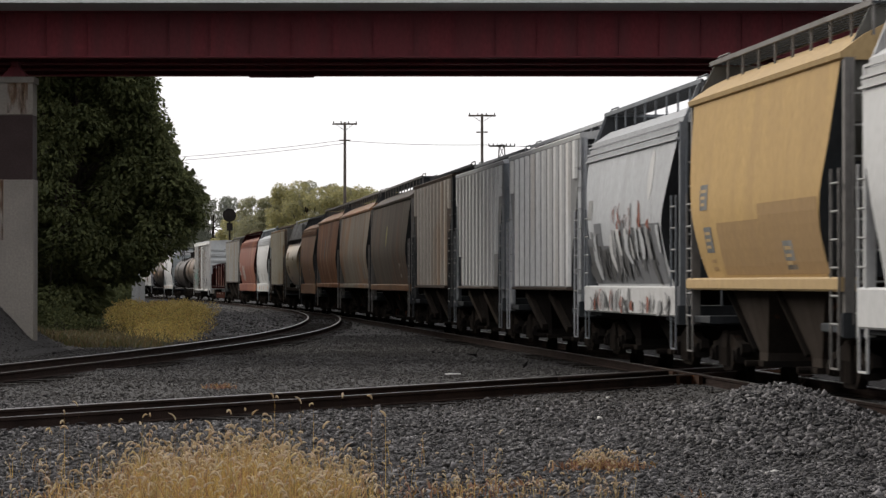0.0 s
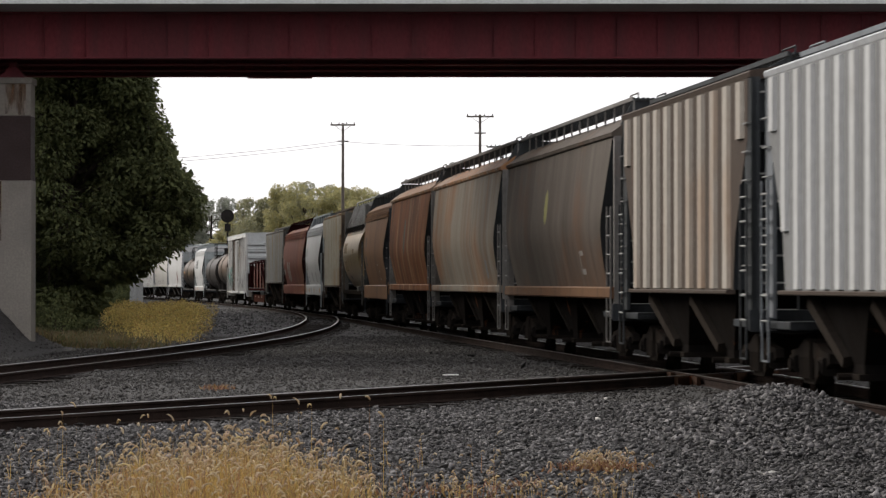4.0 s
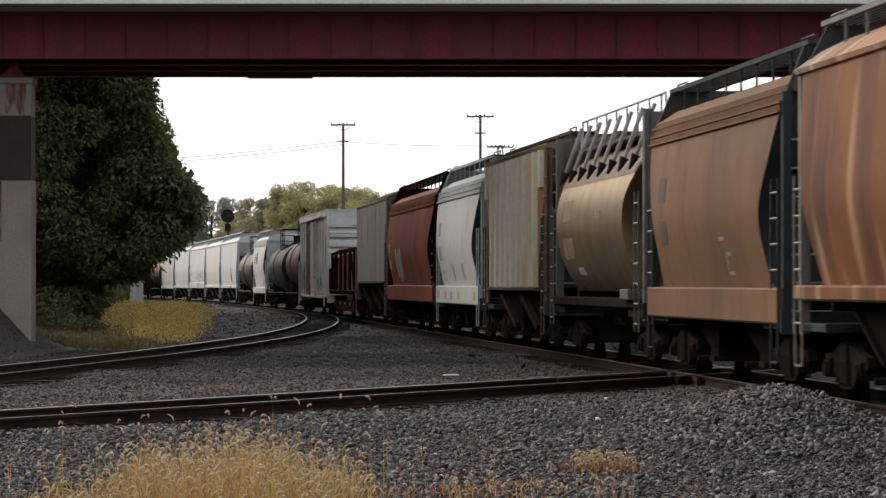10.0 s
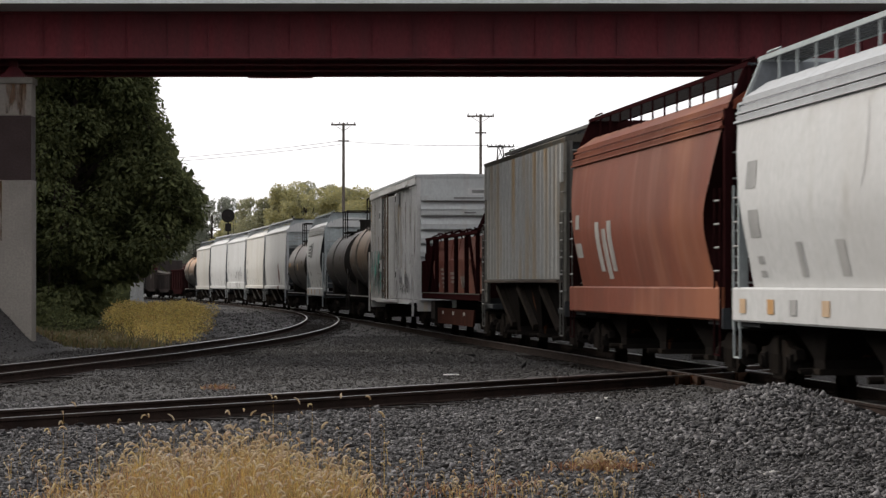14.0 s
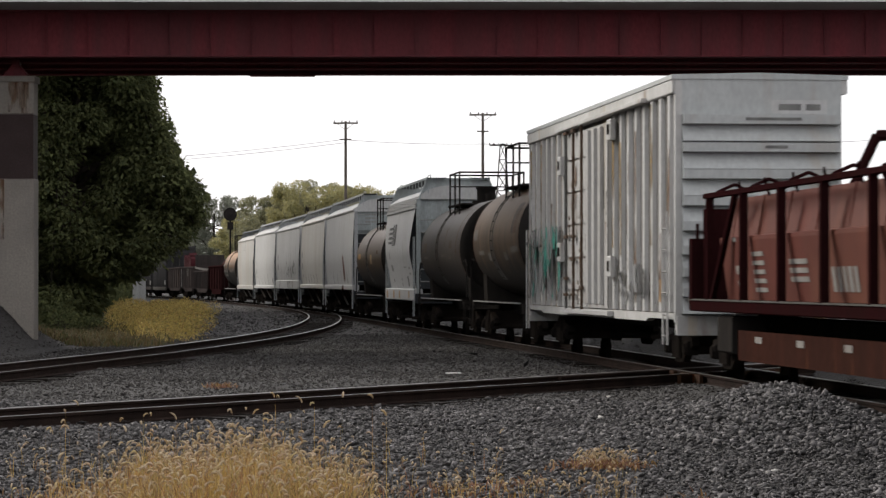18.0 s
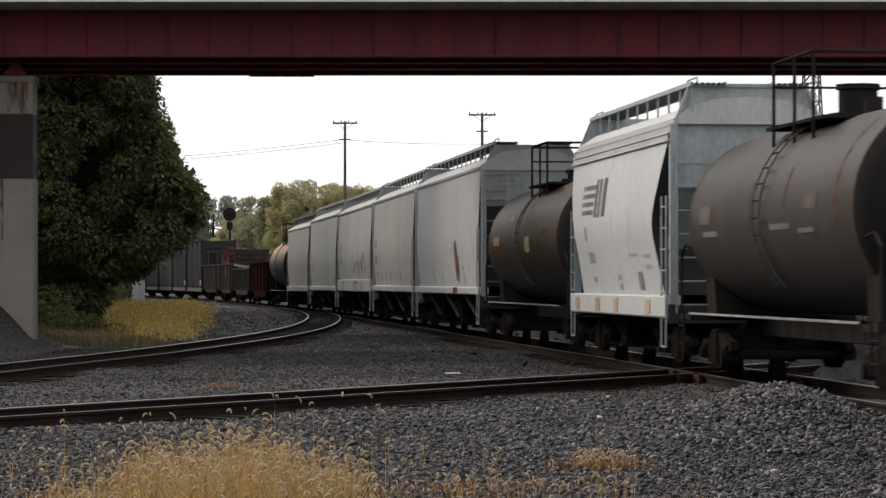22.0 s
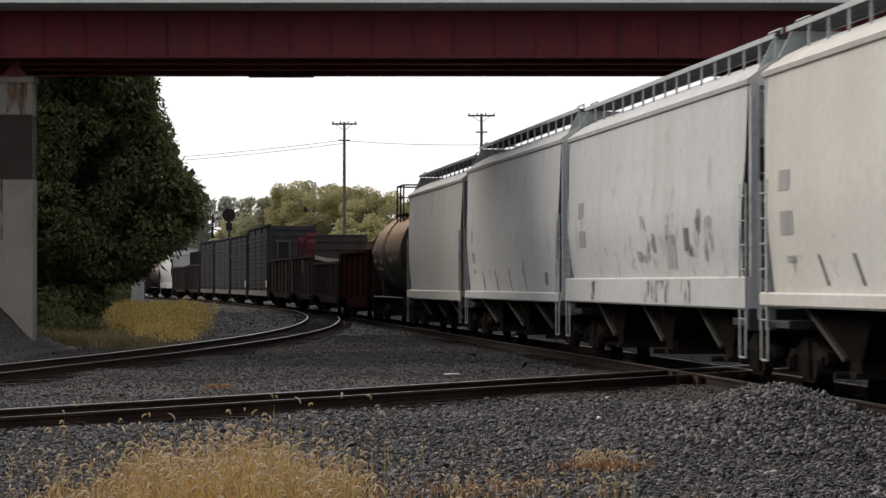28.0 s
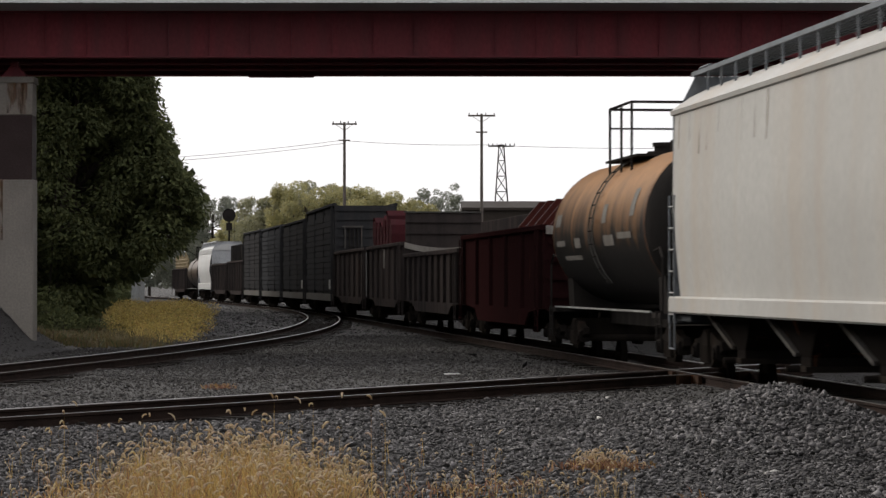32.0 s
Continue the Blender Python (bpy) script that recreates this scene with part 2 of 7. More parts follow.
BALLAST = ballast_material()
xs = np.unique(np.concatenate([np.linspace(-16, 16, 81), np.linspace(-60, 60, 41), [-1500, -700, -300, -150, 150, 300, 700, 1500]]))
ys = np.unique(np.concatenate([np.linspace(20, 90, 141), np.linspace(-40, 200, 61), [-200, 260, 340, 450, 700, 1200, 3000]]))
solid("ground", sheet(xs, ys, ground_z), BALLAST, "dark grey crushed-stone railway ground", kind="structure", smooth=True)

# ---- rails and ties ----
RAIL_PROF = [(-0.07, -0.175), (0.07, -0.175), (0.07, -0.163), (0.012, -0.145), (0.012, -0.05), (0.036, -0.038), (0.036, -0.006),
             (0.028, 0.0), (-0.028, 0.0), (-0.036, -0.006), (-0.036, -0.038), (-0.012, -0.05), (-0.012, -0.145), (-0.07, -0.163)]


def rail_sweep(pts, off, top=False):
    g = Geo()
    i = -1 if off > 0 else 1      # the gauge side is worn bright as well
    prof = [(-0.03 * i, 0.003), (-0.03 * i, -0.003), (0.0385 * i, -0.011), (0.0385 * i, -0.004), (0.03 * i, 0.003)] if top else RAIL_PROF
    rings = []
    for i, p in enumerate(pts):
        a, b = pts[max(i - 1, 0)], pts[min(i + 1, len(pts) - 1)]
        d = (b - a).normalized()
        n = Vector((d.y, -d.x, 0))
        rings.append([tuple(p + n * (off + q) + Vector((0, 0, RAIL_Z + z))) for q, z in prof])
    return g.rings(rings)


def track(label, pts, tie_range, group):
    tr = thing("railway_track", label, "track", kind="structure")
    for off in (-0.7535, 0.7535):
        r = part("rail", rail_sweep(pts, off), RAIL_SIDE, tr, smooth=True)
        part("rail_head", rail_sweep(pts, off, True), RAIL_TOP, r, "worn shiny rail head")
    # ties by distance along the polyline
    acc = [0.0]
    for a, b in zip(pts, pts[1:]):
        acc.append(acc[-1] + (b - a).length)
    rng = random.Random(len(pts))
    tie = Geo().box(-0.115, 0.115, -1.3, 1.3, -0.17, 0.0, 0.012).mesh("tie", TIE_WOOD)
    s, end = tie_range
    while s < min(end, acc[-1]):
        i = max(k for k in range(len(acc)) if acc[k] <= s)
        i = min(i, len(pts) - 2)
        d = (pts[i + 1] - pts[i]).normalized()
        p = pts[i] + d * (s - acc[i])
        ob = part("tie", tie, None, tr)
        ob.matrix_local = pose(p.x, p.y, 0.022 + rng.uniform(-0.012, 0.012), rng.uniform(-0.5, 0.5), 0,
                               math.degrees(math.atan2(d.y, d.x)) + rng.uniform(-1, 1))
        s += 0.52
    return tr


main_pts = [on_line(u) for u in range(140, -701, -10)]
track("rusty main line track on dark ballast under the train", main_pts, (75, 205), "tracks")
near_pts = [Vector((0.15 + s * 0.507, 46.5 + s * 0.862, 0)) for s in np.linspace(-60, 60, 25)]
track("rusty track crossing the main line in the foreground", near_pts, (32, 76), "tracks")
bow_pts = [Vector((x, y, 0)) for y, x in ((15, -20.5), (22, -17.2), (30, -14.2), (38, -11.8), (46, -10.05), (52, -9.05), (59, -8.2), (68, -7.15), (78, -6.3), (87, -5.68), (95, -5.32),
                                          (105, -5.1), (115, -5.12), (125, -5.32), (135, -5.65), (145, -6.15), (155, -6.8), (165, -7.6), (175, -8.6), (187, -9.95))]
smooth_pts = []
for i in range(len(bow_pts) - 1):
    p0, p1, p2, p3 = bow_pts[max(i - 1, 0)], bow_pts[i], bow_pts[i + 1], bow_pts[min(i + 2, len(bow_pts) - 1)]
    for q in (0, 0.25, 0.5, 0.75):
        smooth_pts.append(0.5 * (2 * p1 + (p2 - p0) * q + (2 * p0 - 5 * p1 + 4 * p2 - p3) * q * q + (3 * p1 - p0 - 3 * p2 + p3) * q ** 3))
smooth_pts.append(bow_pts[-1])
track("rusty curved connecting track beside the main line", smooth_pts, (20, 150), "tracks")

# ---- bridge ----
BRIDGE_RED = paint("dark_red_girder_paint", (0.225, 0.05, 0.06), (0.1, 0.046, 0.05), dirt=0.5, rusty=0.08, rough=0.6)
CONCRETE = rough_stuff("stained_concrete", (0.27, 0.245, 0.215), (0.2, 0.18, 0.16), 0.8, 0.9, 18, 0.25)
DECK_PALE = rough_stuff("pale_new_concrete", (0.6, 0.61, 0.6), (0.5, 0.51, 0.5), 0.8, 0.85, 18, 0.15)
BRIDGE_Z, DECK_Z, BY0, BY1 = 7.83, 9.02, 76.0, 82.6
bridge = thing("railway_bridge", "dark red steel plate girder bridge on concrete piers", "bridge", kind="structure")
for y in (BY0, BY0 + 2.2, BY0 + 4.4, BY1):
    g = Geo().box(-45, 45, y - 0.012, y + 0.012, BRIDGE_Z, DECK_Z)
    g.box(-45, 45, y - 0.2, y + 0.2, BRIDGE_Z - 0.045, BRIDGE_Z, 0.01)
    g.box(-45, 45, y - 0.2, y + 0.2, DECK_Z - 0.045, DECK_Z, 0.01)
    girder = part("girder", g, BRIDGE_RED, bridge)
    if y == BY0:
        for x in np.arange(-44, 45, 1.08):
            part("stiffener", Geo().box(x - 0.01, x + 0.01, y - 0.09, y - 0.012, BRIDGE_Z, DECK_Z - 0.045), BRIDGE_RED, girder)
for x in np.arange(-42, 43, 5.0):
    g = Geo()
    for ya, yb in ((BY0, BY0 + 2.2), (BY0 + 2.2, BY0 + 4.4), (BY0 + 4.4, BY1)):
        g.box(x - 0.06, x + 0.06, ya + 0.02, yb - 0.02, BRIDGE_Z + 0.35, DECK_Z - 0.3)
    part("cross_frame", g, BRIDGE_RED, bridge)
part("deck", Geo().box(-45, 45, BY0 - 2.4, BY1 + 2.4, DECK_Z, DECK_Z + 0.28), DECK_PALE, bridge, "pale concrete deck edge")
part("parapet", Geo().box(-45, 45, BY0 - 2.44, BY0 - 2.1, DECK_Z + 0.28, DECK_Z + 1.1, 0.02), CONCRETE, bridge)
part("parapet", Geo().box(-45, 45, BY1 + 2.1, BY1 + 2.44, DECK_Z + 0.28, DECK_Z + 1.1, 0.02), CONCRETE, bridge)
part("splice_plate", Geo().box(-5.6, -3.75, BY1 - 0.24, BY1 + 0.24, BRIDGE_Z - 0.075, BRIDGE_Z - 0.048), BRIDGE_RED, bridge)

pier_z = 7.37
pier = thing("bridge_pier", "stained concrete bridge pier with a dark band", "pier", kind="structure")
part("column", Geo().box(-14.6, -11.0, 77.0, 77.85, -0.5, 4.62, 0.03).box(-14.6, -11.02, 77.02, 77.83, 6.34, pier_z, 0.03), CONCRETE, pier)
part("dark_band", Geo().box(-14.58, -11.02, 77.01, 77.84, 4.62, 6.34), rough_stuff("dark_brown_band", (0.05, 0.034, 0.033), (0.038, 0.026, 0.025), 1.5, 0.8, 20, 0.15), pier, "dark brown band")
part("column", Geo().box(-15.2, -11.7, 81.0, 81.85, -0.5, pier_z, 0.03), CONCRETE, pier)
for y in (77.4,):
    part("bearing", Geo().rings([[(-11.86, y - 0.3, pier_z), (-11.2, y - 0.3, pier_z), (-11.2, y + 0.3, pier_z), (-11.86, y + 0.3, pier_z)],
                                 [(-11.82, y - 0.28, pier_z + 0.08), (-11.24, y - 0.28, pier_z + 0.08), (-11.24, y + 0.28, pier_z + 0.08), (-11.82, y + 0.28, pier_z + 0.08)],
                                 [(-11.63, y - 0.2, pier_z + 0.3), (-11.43, y - 0.2, pier_z + 0.3), (-11.43, y + 0.2, pier_z + 0.3), (-11.63, y + 0.2, pier_z + 0.3)],
                                 [(-11.63, y - 0.2, BRIDGE_Z - 0.046), (-11.43, y - 0.2, BRIDGE_Z - 0.046), (-11.43, y + 0.2, BRIDGE_Z - 0.046), (-11.63, y + 0.2, BRIDGE_Z - 0.046)]]), BRIDGE_RED, pier, "red steel bridge bearing")

# crossing pieces where the two tracks meet: guard rails and frog castings
FROG = paint("rusty_cast_steel", (0.04875, 0.0247, 0.0143), (0.0195, 0.013, 0.00975), dirt=0.5, rusty=0.4, rough=0.75)
crossing = thing("rail_crossing", "rusty cast steel crossing where two tracks meet", "rail crossing", kind="structure")
nd = Vector((0.507, 0.862, 0))
nn = Vector((0.862, -0.507, 0))
md = (on_line(-30) - on_line(-20)).normalized()
mn = Vector((md.y, -md.x, 0))
c0 = on_line(-25)
w = Vector((0.15, 46.5, 0)) - c0
den = md.x * nd.y - md.y * nd.x
centre = c0 + md * ((w.x * nd.y - w.y * nd.x) / den)
for a in (-0.7535, 0.7535):
    for b in (-0.7535, 0.7535):
        # the point offset a from the near track and b from the main track
        p, q = centre + nn * a, centre + mn * b
        v = q - p
        k = (v.x * md.y - v.y * md.x) / (nd.x * md.y - nd.y * md.x)
        p = p + nd * k
        g = Geo()
        for d in (nd, md):
            o = Vector((d.y, -d.x, 0))
            for s in (-0.1, 0.1):
                e0, e1 = p + o * s - d * 0.95, p + o * s + d * 0.95
                ring = [(e0 - o * 0.035), (e0 + o * 0.035), (e1 + o * 0.035), (e1 - o * 0.035)]
                g.rings([[(t.x, t.y, 0.03) for t in ring], [(t.x, t.y, RAIL_Z - 0.012) for t in ring]])
        part("frog", g, FROG, crossing)
        for k in range(4):
            bp = p + md * (0.25 + 0.2 * k) + mn * (0.16 if b < 0 else -0.16)
            part("bolt", Geo().rod((bp.x, bp.y, 0.09), (bp.x - mn.x * 0.08, bp.y - mn.y * 0.08, 0.09), 0.028, 6), FROG, crossing)
for d, n, off in ((nd, nn, 0.62), (nd, nn, -0.62), (md, mn, 0.62), (md, mn, -0.62)):
    part("guard_rail", rail_sweep([centre + d * s - Vector((0, 0, 0.01)) for s in (-5, -2.5, 0, 2.5, 5)], off), RAIL_SIDE, crossing)

PIER_RUST = sprayed("rust_wash_on_concrete", (0.2, 0.1, 0.045), 0.42, 0.72, 0.9, (3, 3, 0.5))
for x, w, z0, z1 in ((-11.7, 0.45, 6.4, 7.3), (-12.5, 0.5, 6.45, 7.35), (-11.35, 0.2, 6.36, 7.2), (-12.1, 0.3, 3.0, 4.6)):
    part("rust_stain", Geo().box(x, x + w, 76.985, 76.995, z0, z1), PIER_RUST, pier, "brown rust run below the bearing")
part("bridge_seat", Geo().box(-14.7, -10.98, 76.95, 77.9, 7.2, pier_z, 0.02), CONCRETE, pier)
for k in range(3):
    part("form_line", Geo().box(-14.6, -11.005, 76.992, 76.9985, 0.9 + k * 1.2, 0.915 + k * 1.2), CONCRETE, pier)
# ---- plants, stones and far things ----
def fast_mesh(name, verts, faces, material, smooth=False):
    """A mesh from arrays: verts (n, 3), faces (m, k)."""
    me = bpy.data.meshes.new(name)
    n, (m, k) = len(verts), faces.shape
    me.vertices.add(n)
    me.vertices.foreach_set("co", np.ascontiguousarray(verts, dtype=np.float32).ravel())
    me.loops.add(m * k)
    me.loops.foreach_set("vertex_index", np.ascontiguousarray(faces, dtype=np.int32).ravel())
    me.polygons.add(m)
    me.polygons.foreach_set("loop_start", np.arange(0, m * k, k, dtype=np.int32))
    me.materials.append(material)
    if smooth:
        me.polygons.foreach_set("use_smooth", np.ones(m, dtype=bool))
    me.update(calc_edges=True)
    me.validate()
    return me


def quaternion_rows(r, n):
    """n random turns as matrices."""
    q = r.normal(size=(n, 4))
    q /= np.linalg.norm(q, axis=1)[:, None]
    w, x, y, z = q.T
    return np.stack([1 - 2 * (y * y + z * z), 2 * (x * y - z * w), 2 * (x * z + y * w), 2 * (x * y + z * w), 1 - 2 * (x * x + z * z), 2 * (y * z - x * w),
                     2 * (x * z - y * w), 2 * (y * z + x * w), 1 - 2 * (x * x + y * y)], axis=1).reshape(n, 3, 3)


def stones(r, pos, size, flat=0.7):
    """Angular crushed stones: lumps of eight facets."""
    n = len(pos)
    base = np.array([(1, 0, 0), (-1, 0, 0), (0, 1, 0), (0, -1, 0), (0, 0, 1), (0, 0, -1)], float)
    v = base[None] * r.uniform(0.55, 1.15, size=(n, 6, 1)) + r.normal(scale=0.22, size=(n, 6, 3))
    v *= (r.uniform(0.22, 1.25, size=(n, 1, 3)) * size[:, None, None])
    v = np.einsum("nij,nkj->nki", quaternion_rows(r, n), v) * np.array([1.15, 1.15, flat]) + pos[:, None]
    f = np.array([(0, 2, 4), (2, 1, 4), (1, 3, 4), (3, 0, 4), (2, 0, 5), (1, 2, 5), (3, 1, 5), (0, 3, 5)])
    faces = (f[None] + 6 * np.arange(n)[:, None, None]).reshape(-1, 3)
    return v.reshape(-1, 3), faces


STONE = varied("crushed_stone", [(0.0118, 0.0112, 0.0112), (0.0275, 0.0255, 0.0252), (0.125, 0.116, 0.116), (0.0235, 0.0218, 0.0215), (0.0146, 0.0137, 0.0135), (0.185, 0.174, 0.174), (0.042, 0.039, 0.0388), (0.0178, 0.0167, 0.0165), (0.094, 0.087, 0.0865), (0.03, 0.0278, 0.0275), (0.0135, 0.0128, 0.0127)], 0.8)
STONE_DARK = varied("dark_crushed_stone", [(0.0115, 0.0106, 0.0099), (0.025, 0.0228, 0.0208), (0.05, 0.0455, 0.0418), (0.0165, 0.015, 0.0138), (0.07, 0.064, 0.058), (0.02, 0.018, 0.0165)], 0.9)


def off_track(x, y, pts, half):
    """True where a place is clear of a straight or bent track."""
    keep = np.ones(len(x), bool)
    for a, b in zip(pts, pts[1:]):
        d = np.array([b.x - a.x, b.y - a.y])
        L = np.hypot(*d)
        d /= L
        s = (x - a.x) * d[0] + (y - a.y) * d[1]
        o = (x - a.x) * d[1] - (y - a.y) * d[0]
        keep &= ~((s > -1) & (s < L + 1) & (np.abs(o) < half))
    return keep


def scatter_stones(name, label, seed, n, y0, y1, spread, size, material, lift=0.3):
    r = np.random.default_rng(seed)
    y = np.sqrt(r.uniform(y0 * y0, y1 * y1, n))
    x = r.uniform(-spread, spread, n) * y
    ok = off_track(x, y, near_pts, 0.86) & off_track(x, y, [p for p in main_pts if p.y < 130], 0.95) & off_track(x, y, [p for p in smooth_pts if 35 < p.y < 130], 0.9)
    x, y = x[ok], y[ok]
    sz = size * r.uniform(0.55, 1.25, len(x)) * (1 + 0.6 * (r.random(len(x)) > 0.96))
    z = ground_z(x, y) + sz * r.uniform(0.0, lift, len(x)) * 2
    v, f = stones(r, np.stack([x, y, z], 1), sz)
    tagged(new(name, fast_mesh(name, v, f, material)), label, "gravel", kind="stuff")


scatter_stones("gravel", "grey crushed stone ballast in the foreground", 11, 95000, 23.5, 45, 0.175, 0.032, STONE, 0.5)
scatter_stones("gravel", "dark crushed stone between the tracks", 12, 125000, 42, 100, 0.17, 0.031, STONE_DARK, 0.3)
scatter_stones("gravel", "coarse grey stone along the far track", 13, 34000, 98, 240, 0.125, 0.06, STONE, 0.3)


def heap_stones():
    r = np.random.default_rng(14)
    n = 27000
    x, y = r.normal(4.1, 1.0, n), r.normal(34.5, 3.4, n)
    ok = (heap(x, y) > 0.03) & off_track(x, y, [p for p in main_pts if p.y < 130], 1.3) & off_track(x, y, near_pts, 1.1)
    x, y = x[ok], y[ok]
    sz = 0.041 * r.uniform(0.45, 1.35, len(x))
    v, f = stones(r, np.stack([x, y, ground_z(x, y) + sz * r.uniform(0, 1.3, len(x))], 1), sz, 0.75)
    tagged(new("gravel_heap", fast_mesh("gravel_heap", v, f, STONE)), "heap of loose grey crushed stone by the crossing", "gravel heap", kind="stuff")


heap_stones()

# a few larger lumps and litter between the tracks
PALE = rough_stuff("pale_stone", (0.6, 0.58, 0.54), (0.45, 0.43, 0.4), 20, 0.8)
SLAT_WHITE = rough_stuff("white_painted_wood", (0.85, 0.84, 0.82), (0.75, 0.74, 0.72), 20, 0.7, 40, 0.1)
DARK_LUMP = rough_stuff("dark_clinker", (0.02, 0.019, 0.018), (0.012, 0.011, 0.011), 12, 0.9)
for k, (x, y, sz, m, lab) in enumerate(((2.08, 38.6, 0.075, PALE, "white pebble lying on the ballast"), (3.22, 28.3, 0.06, PALE, "white pebble lying on the ballast"), (-0.14, 33.0, 0.05, DARK_LUMP, "dark clinker lump on the ballast"),
                                        (0.75, 72.0, 0.17, DARK_LUMP, "dark clinker lump between the tracks"), (1.75, 62.5, 0.15, DARK_LUMP, "dark clinker lump between the tracks"), (-0.3, 75.0, 0.12, DARK_LUMP, "dark clinker lump between the tracks"),
                                        (2.62, 46.2, 0.06, PALE, "white pebble lying on the ballast"))):
    r = np.random.default_rng(40 + k)
    v, f = stones(r, np.array([[0, 0, 0.0]]), np.array([sz]))
    z = float(ground_z(x, y))
    tagged(new("stone", fast_mesh("stone", v, f, m)), lab, "stone", group="loose stones").matrix_world = pose(x, y, z + sz * 0.5)
solid("wooden_slat", Geo().box(-0.15, 0.15, -0.05, 0.05, 0, 0.02, 0.004), SLAT_WHITE, "white painted slat lying between the tracks", "slat", pose(0.16, 57.5, 0.03, 0, 0, 12))

# ---- grass ----
def blades(r, x, y, z, h, lean, width):
    """Bent tapering blades of three joints each."""
    n = len(x)
    az = r.uniform(0, 2 * np.pi, n)
    dx, dy = np.cos(az) * lean * h, np.sin(az) * lean * h
    wx, wy = -np.sin(az) * width, np.cos(az) * width
    rows = []
    for q, k in ((0, 1.0), (0.45, 0.85), (0.8, 0.5), (1.0, 0.08)):
        cx, cy, cz = x + dx * q * q, y + dy * q * q, z + h * (q - 0.15 * lean * q * q)
        rows.append(np.stack([cx - wx * k, cy - wy * k, cz], 1))
        rows.append(np.stack([cx + wx * k, cy + wy * k, cz], 1))
    v = np.stack(rows, 1)
    f = np.array([(0, 1, 3, 2), (2, 3, 5, 4), (4, 5, 7, 6)])
    return v.reshape(-1, 3), (f[None] + 8 * np.arange(n)[:, None, None]).reshape(-1, 4)


def foxtails(r, x, y, z, length, thick):
    """Nodding bristly seed heads: tapered bent tubes."""
    n = len(x)
    az = r.uniform(0, 2 * np.pi, n)
    bend = r.uniform(1.2, 3.3, n)
    k, m = 6, 5
    rows = []
    px, pz = np.zeros(n), np.zeros(n)
    for i in range(k):
        a = np.pi / 2 - bend * i / (k - 1)
        if i:
            px, pz = px + np.cos(a) * length / k, pz + np.sin(a) * length / k
        rad = thick * (0.45, 0.95, 1.0, 0.9, 0.65, 0.15)[i]
        for j in range(m):
            t = 2 * np.pi * j / m
            ox, oy = -np.sin(a) * np.cos(t) * rad, np.sin(t) * rad
            oz = np.cos(a) * np.cos(t) * rad
            jit = r.normal(scale=0.18, size=n) * rad
            hx = px + ox + jit
            rows.append(np.stack([x + hx * np.cos(az) - oy * np.sin(az), y + hx * np.sin(az) + oy * np.cos(az), z + pz + oz + jit], 1))
    v = np.stack(rows, 1)
    f = []
    for i in range(k - 1):
        for j in range(m):
            f.append((i * m + j, i * m + (j + 1) % m, (i + 1) * m + (j + 1) % m, (i + 1) * m + j))
    return v.reshape(-1, 3), (np.array(f)[None] + k * m * np.arange(n)[:, None, None]).reshape(-1, 4)


STRAW = varied("dry_yellow_grass", [(0.46, 0.29, 0.075), (0.55, 0.38, 0.12), (0.22, 0.11, 0.06), (0.24, 0.2, 0.06), (0.58, 0.42, 0.18), (0.18, 0.09, 0.05), (0.48, 0.32, 0.085), (0.34, 0.16, 0.085), (0.2, 0.18, 0.055)], 0.75, True, 0.4)
HEADS = varied("straw_seed_heads", [(0.5, 0.4, 0.26), (0.6, 0.5, 0.36), (0.48, 0.36, 0.2), (0.54, 0.42, 0.32), (0.58, 0.47, 0.25)], 0.85, True, 0.45)
GREENISH = varied("yellow_green_grass", [(0.05, 0.058, 0.022), (0.09, 0.08, 0.03), (0.12, 0.085, 0.035), (0.075, 0.055, 0.028)], 0.8, True, 0.35)
REDDISH = varied("reddish_ground_weed", [(0.16, 0.075, 0.055), (0.24, 0.12, 0.06), (0.12, 0.06, 0.05), (0.3, 0.19, 0.06), (0.2, 0.08, 0.06)], 0.85, True, 0.3)
GOLDEN = varied("golden_weed", [(0.55, 0.4, 0.1), (0.36, 0.27, 0.08), (0.62, 0.47, 0.15), (0.2, 0.18, 0.06), (0.42, 0.25, 0.08), (0.16, 0.15, 0.05)], 0.8, True, 0.45)


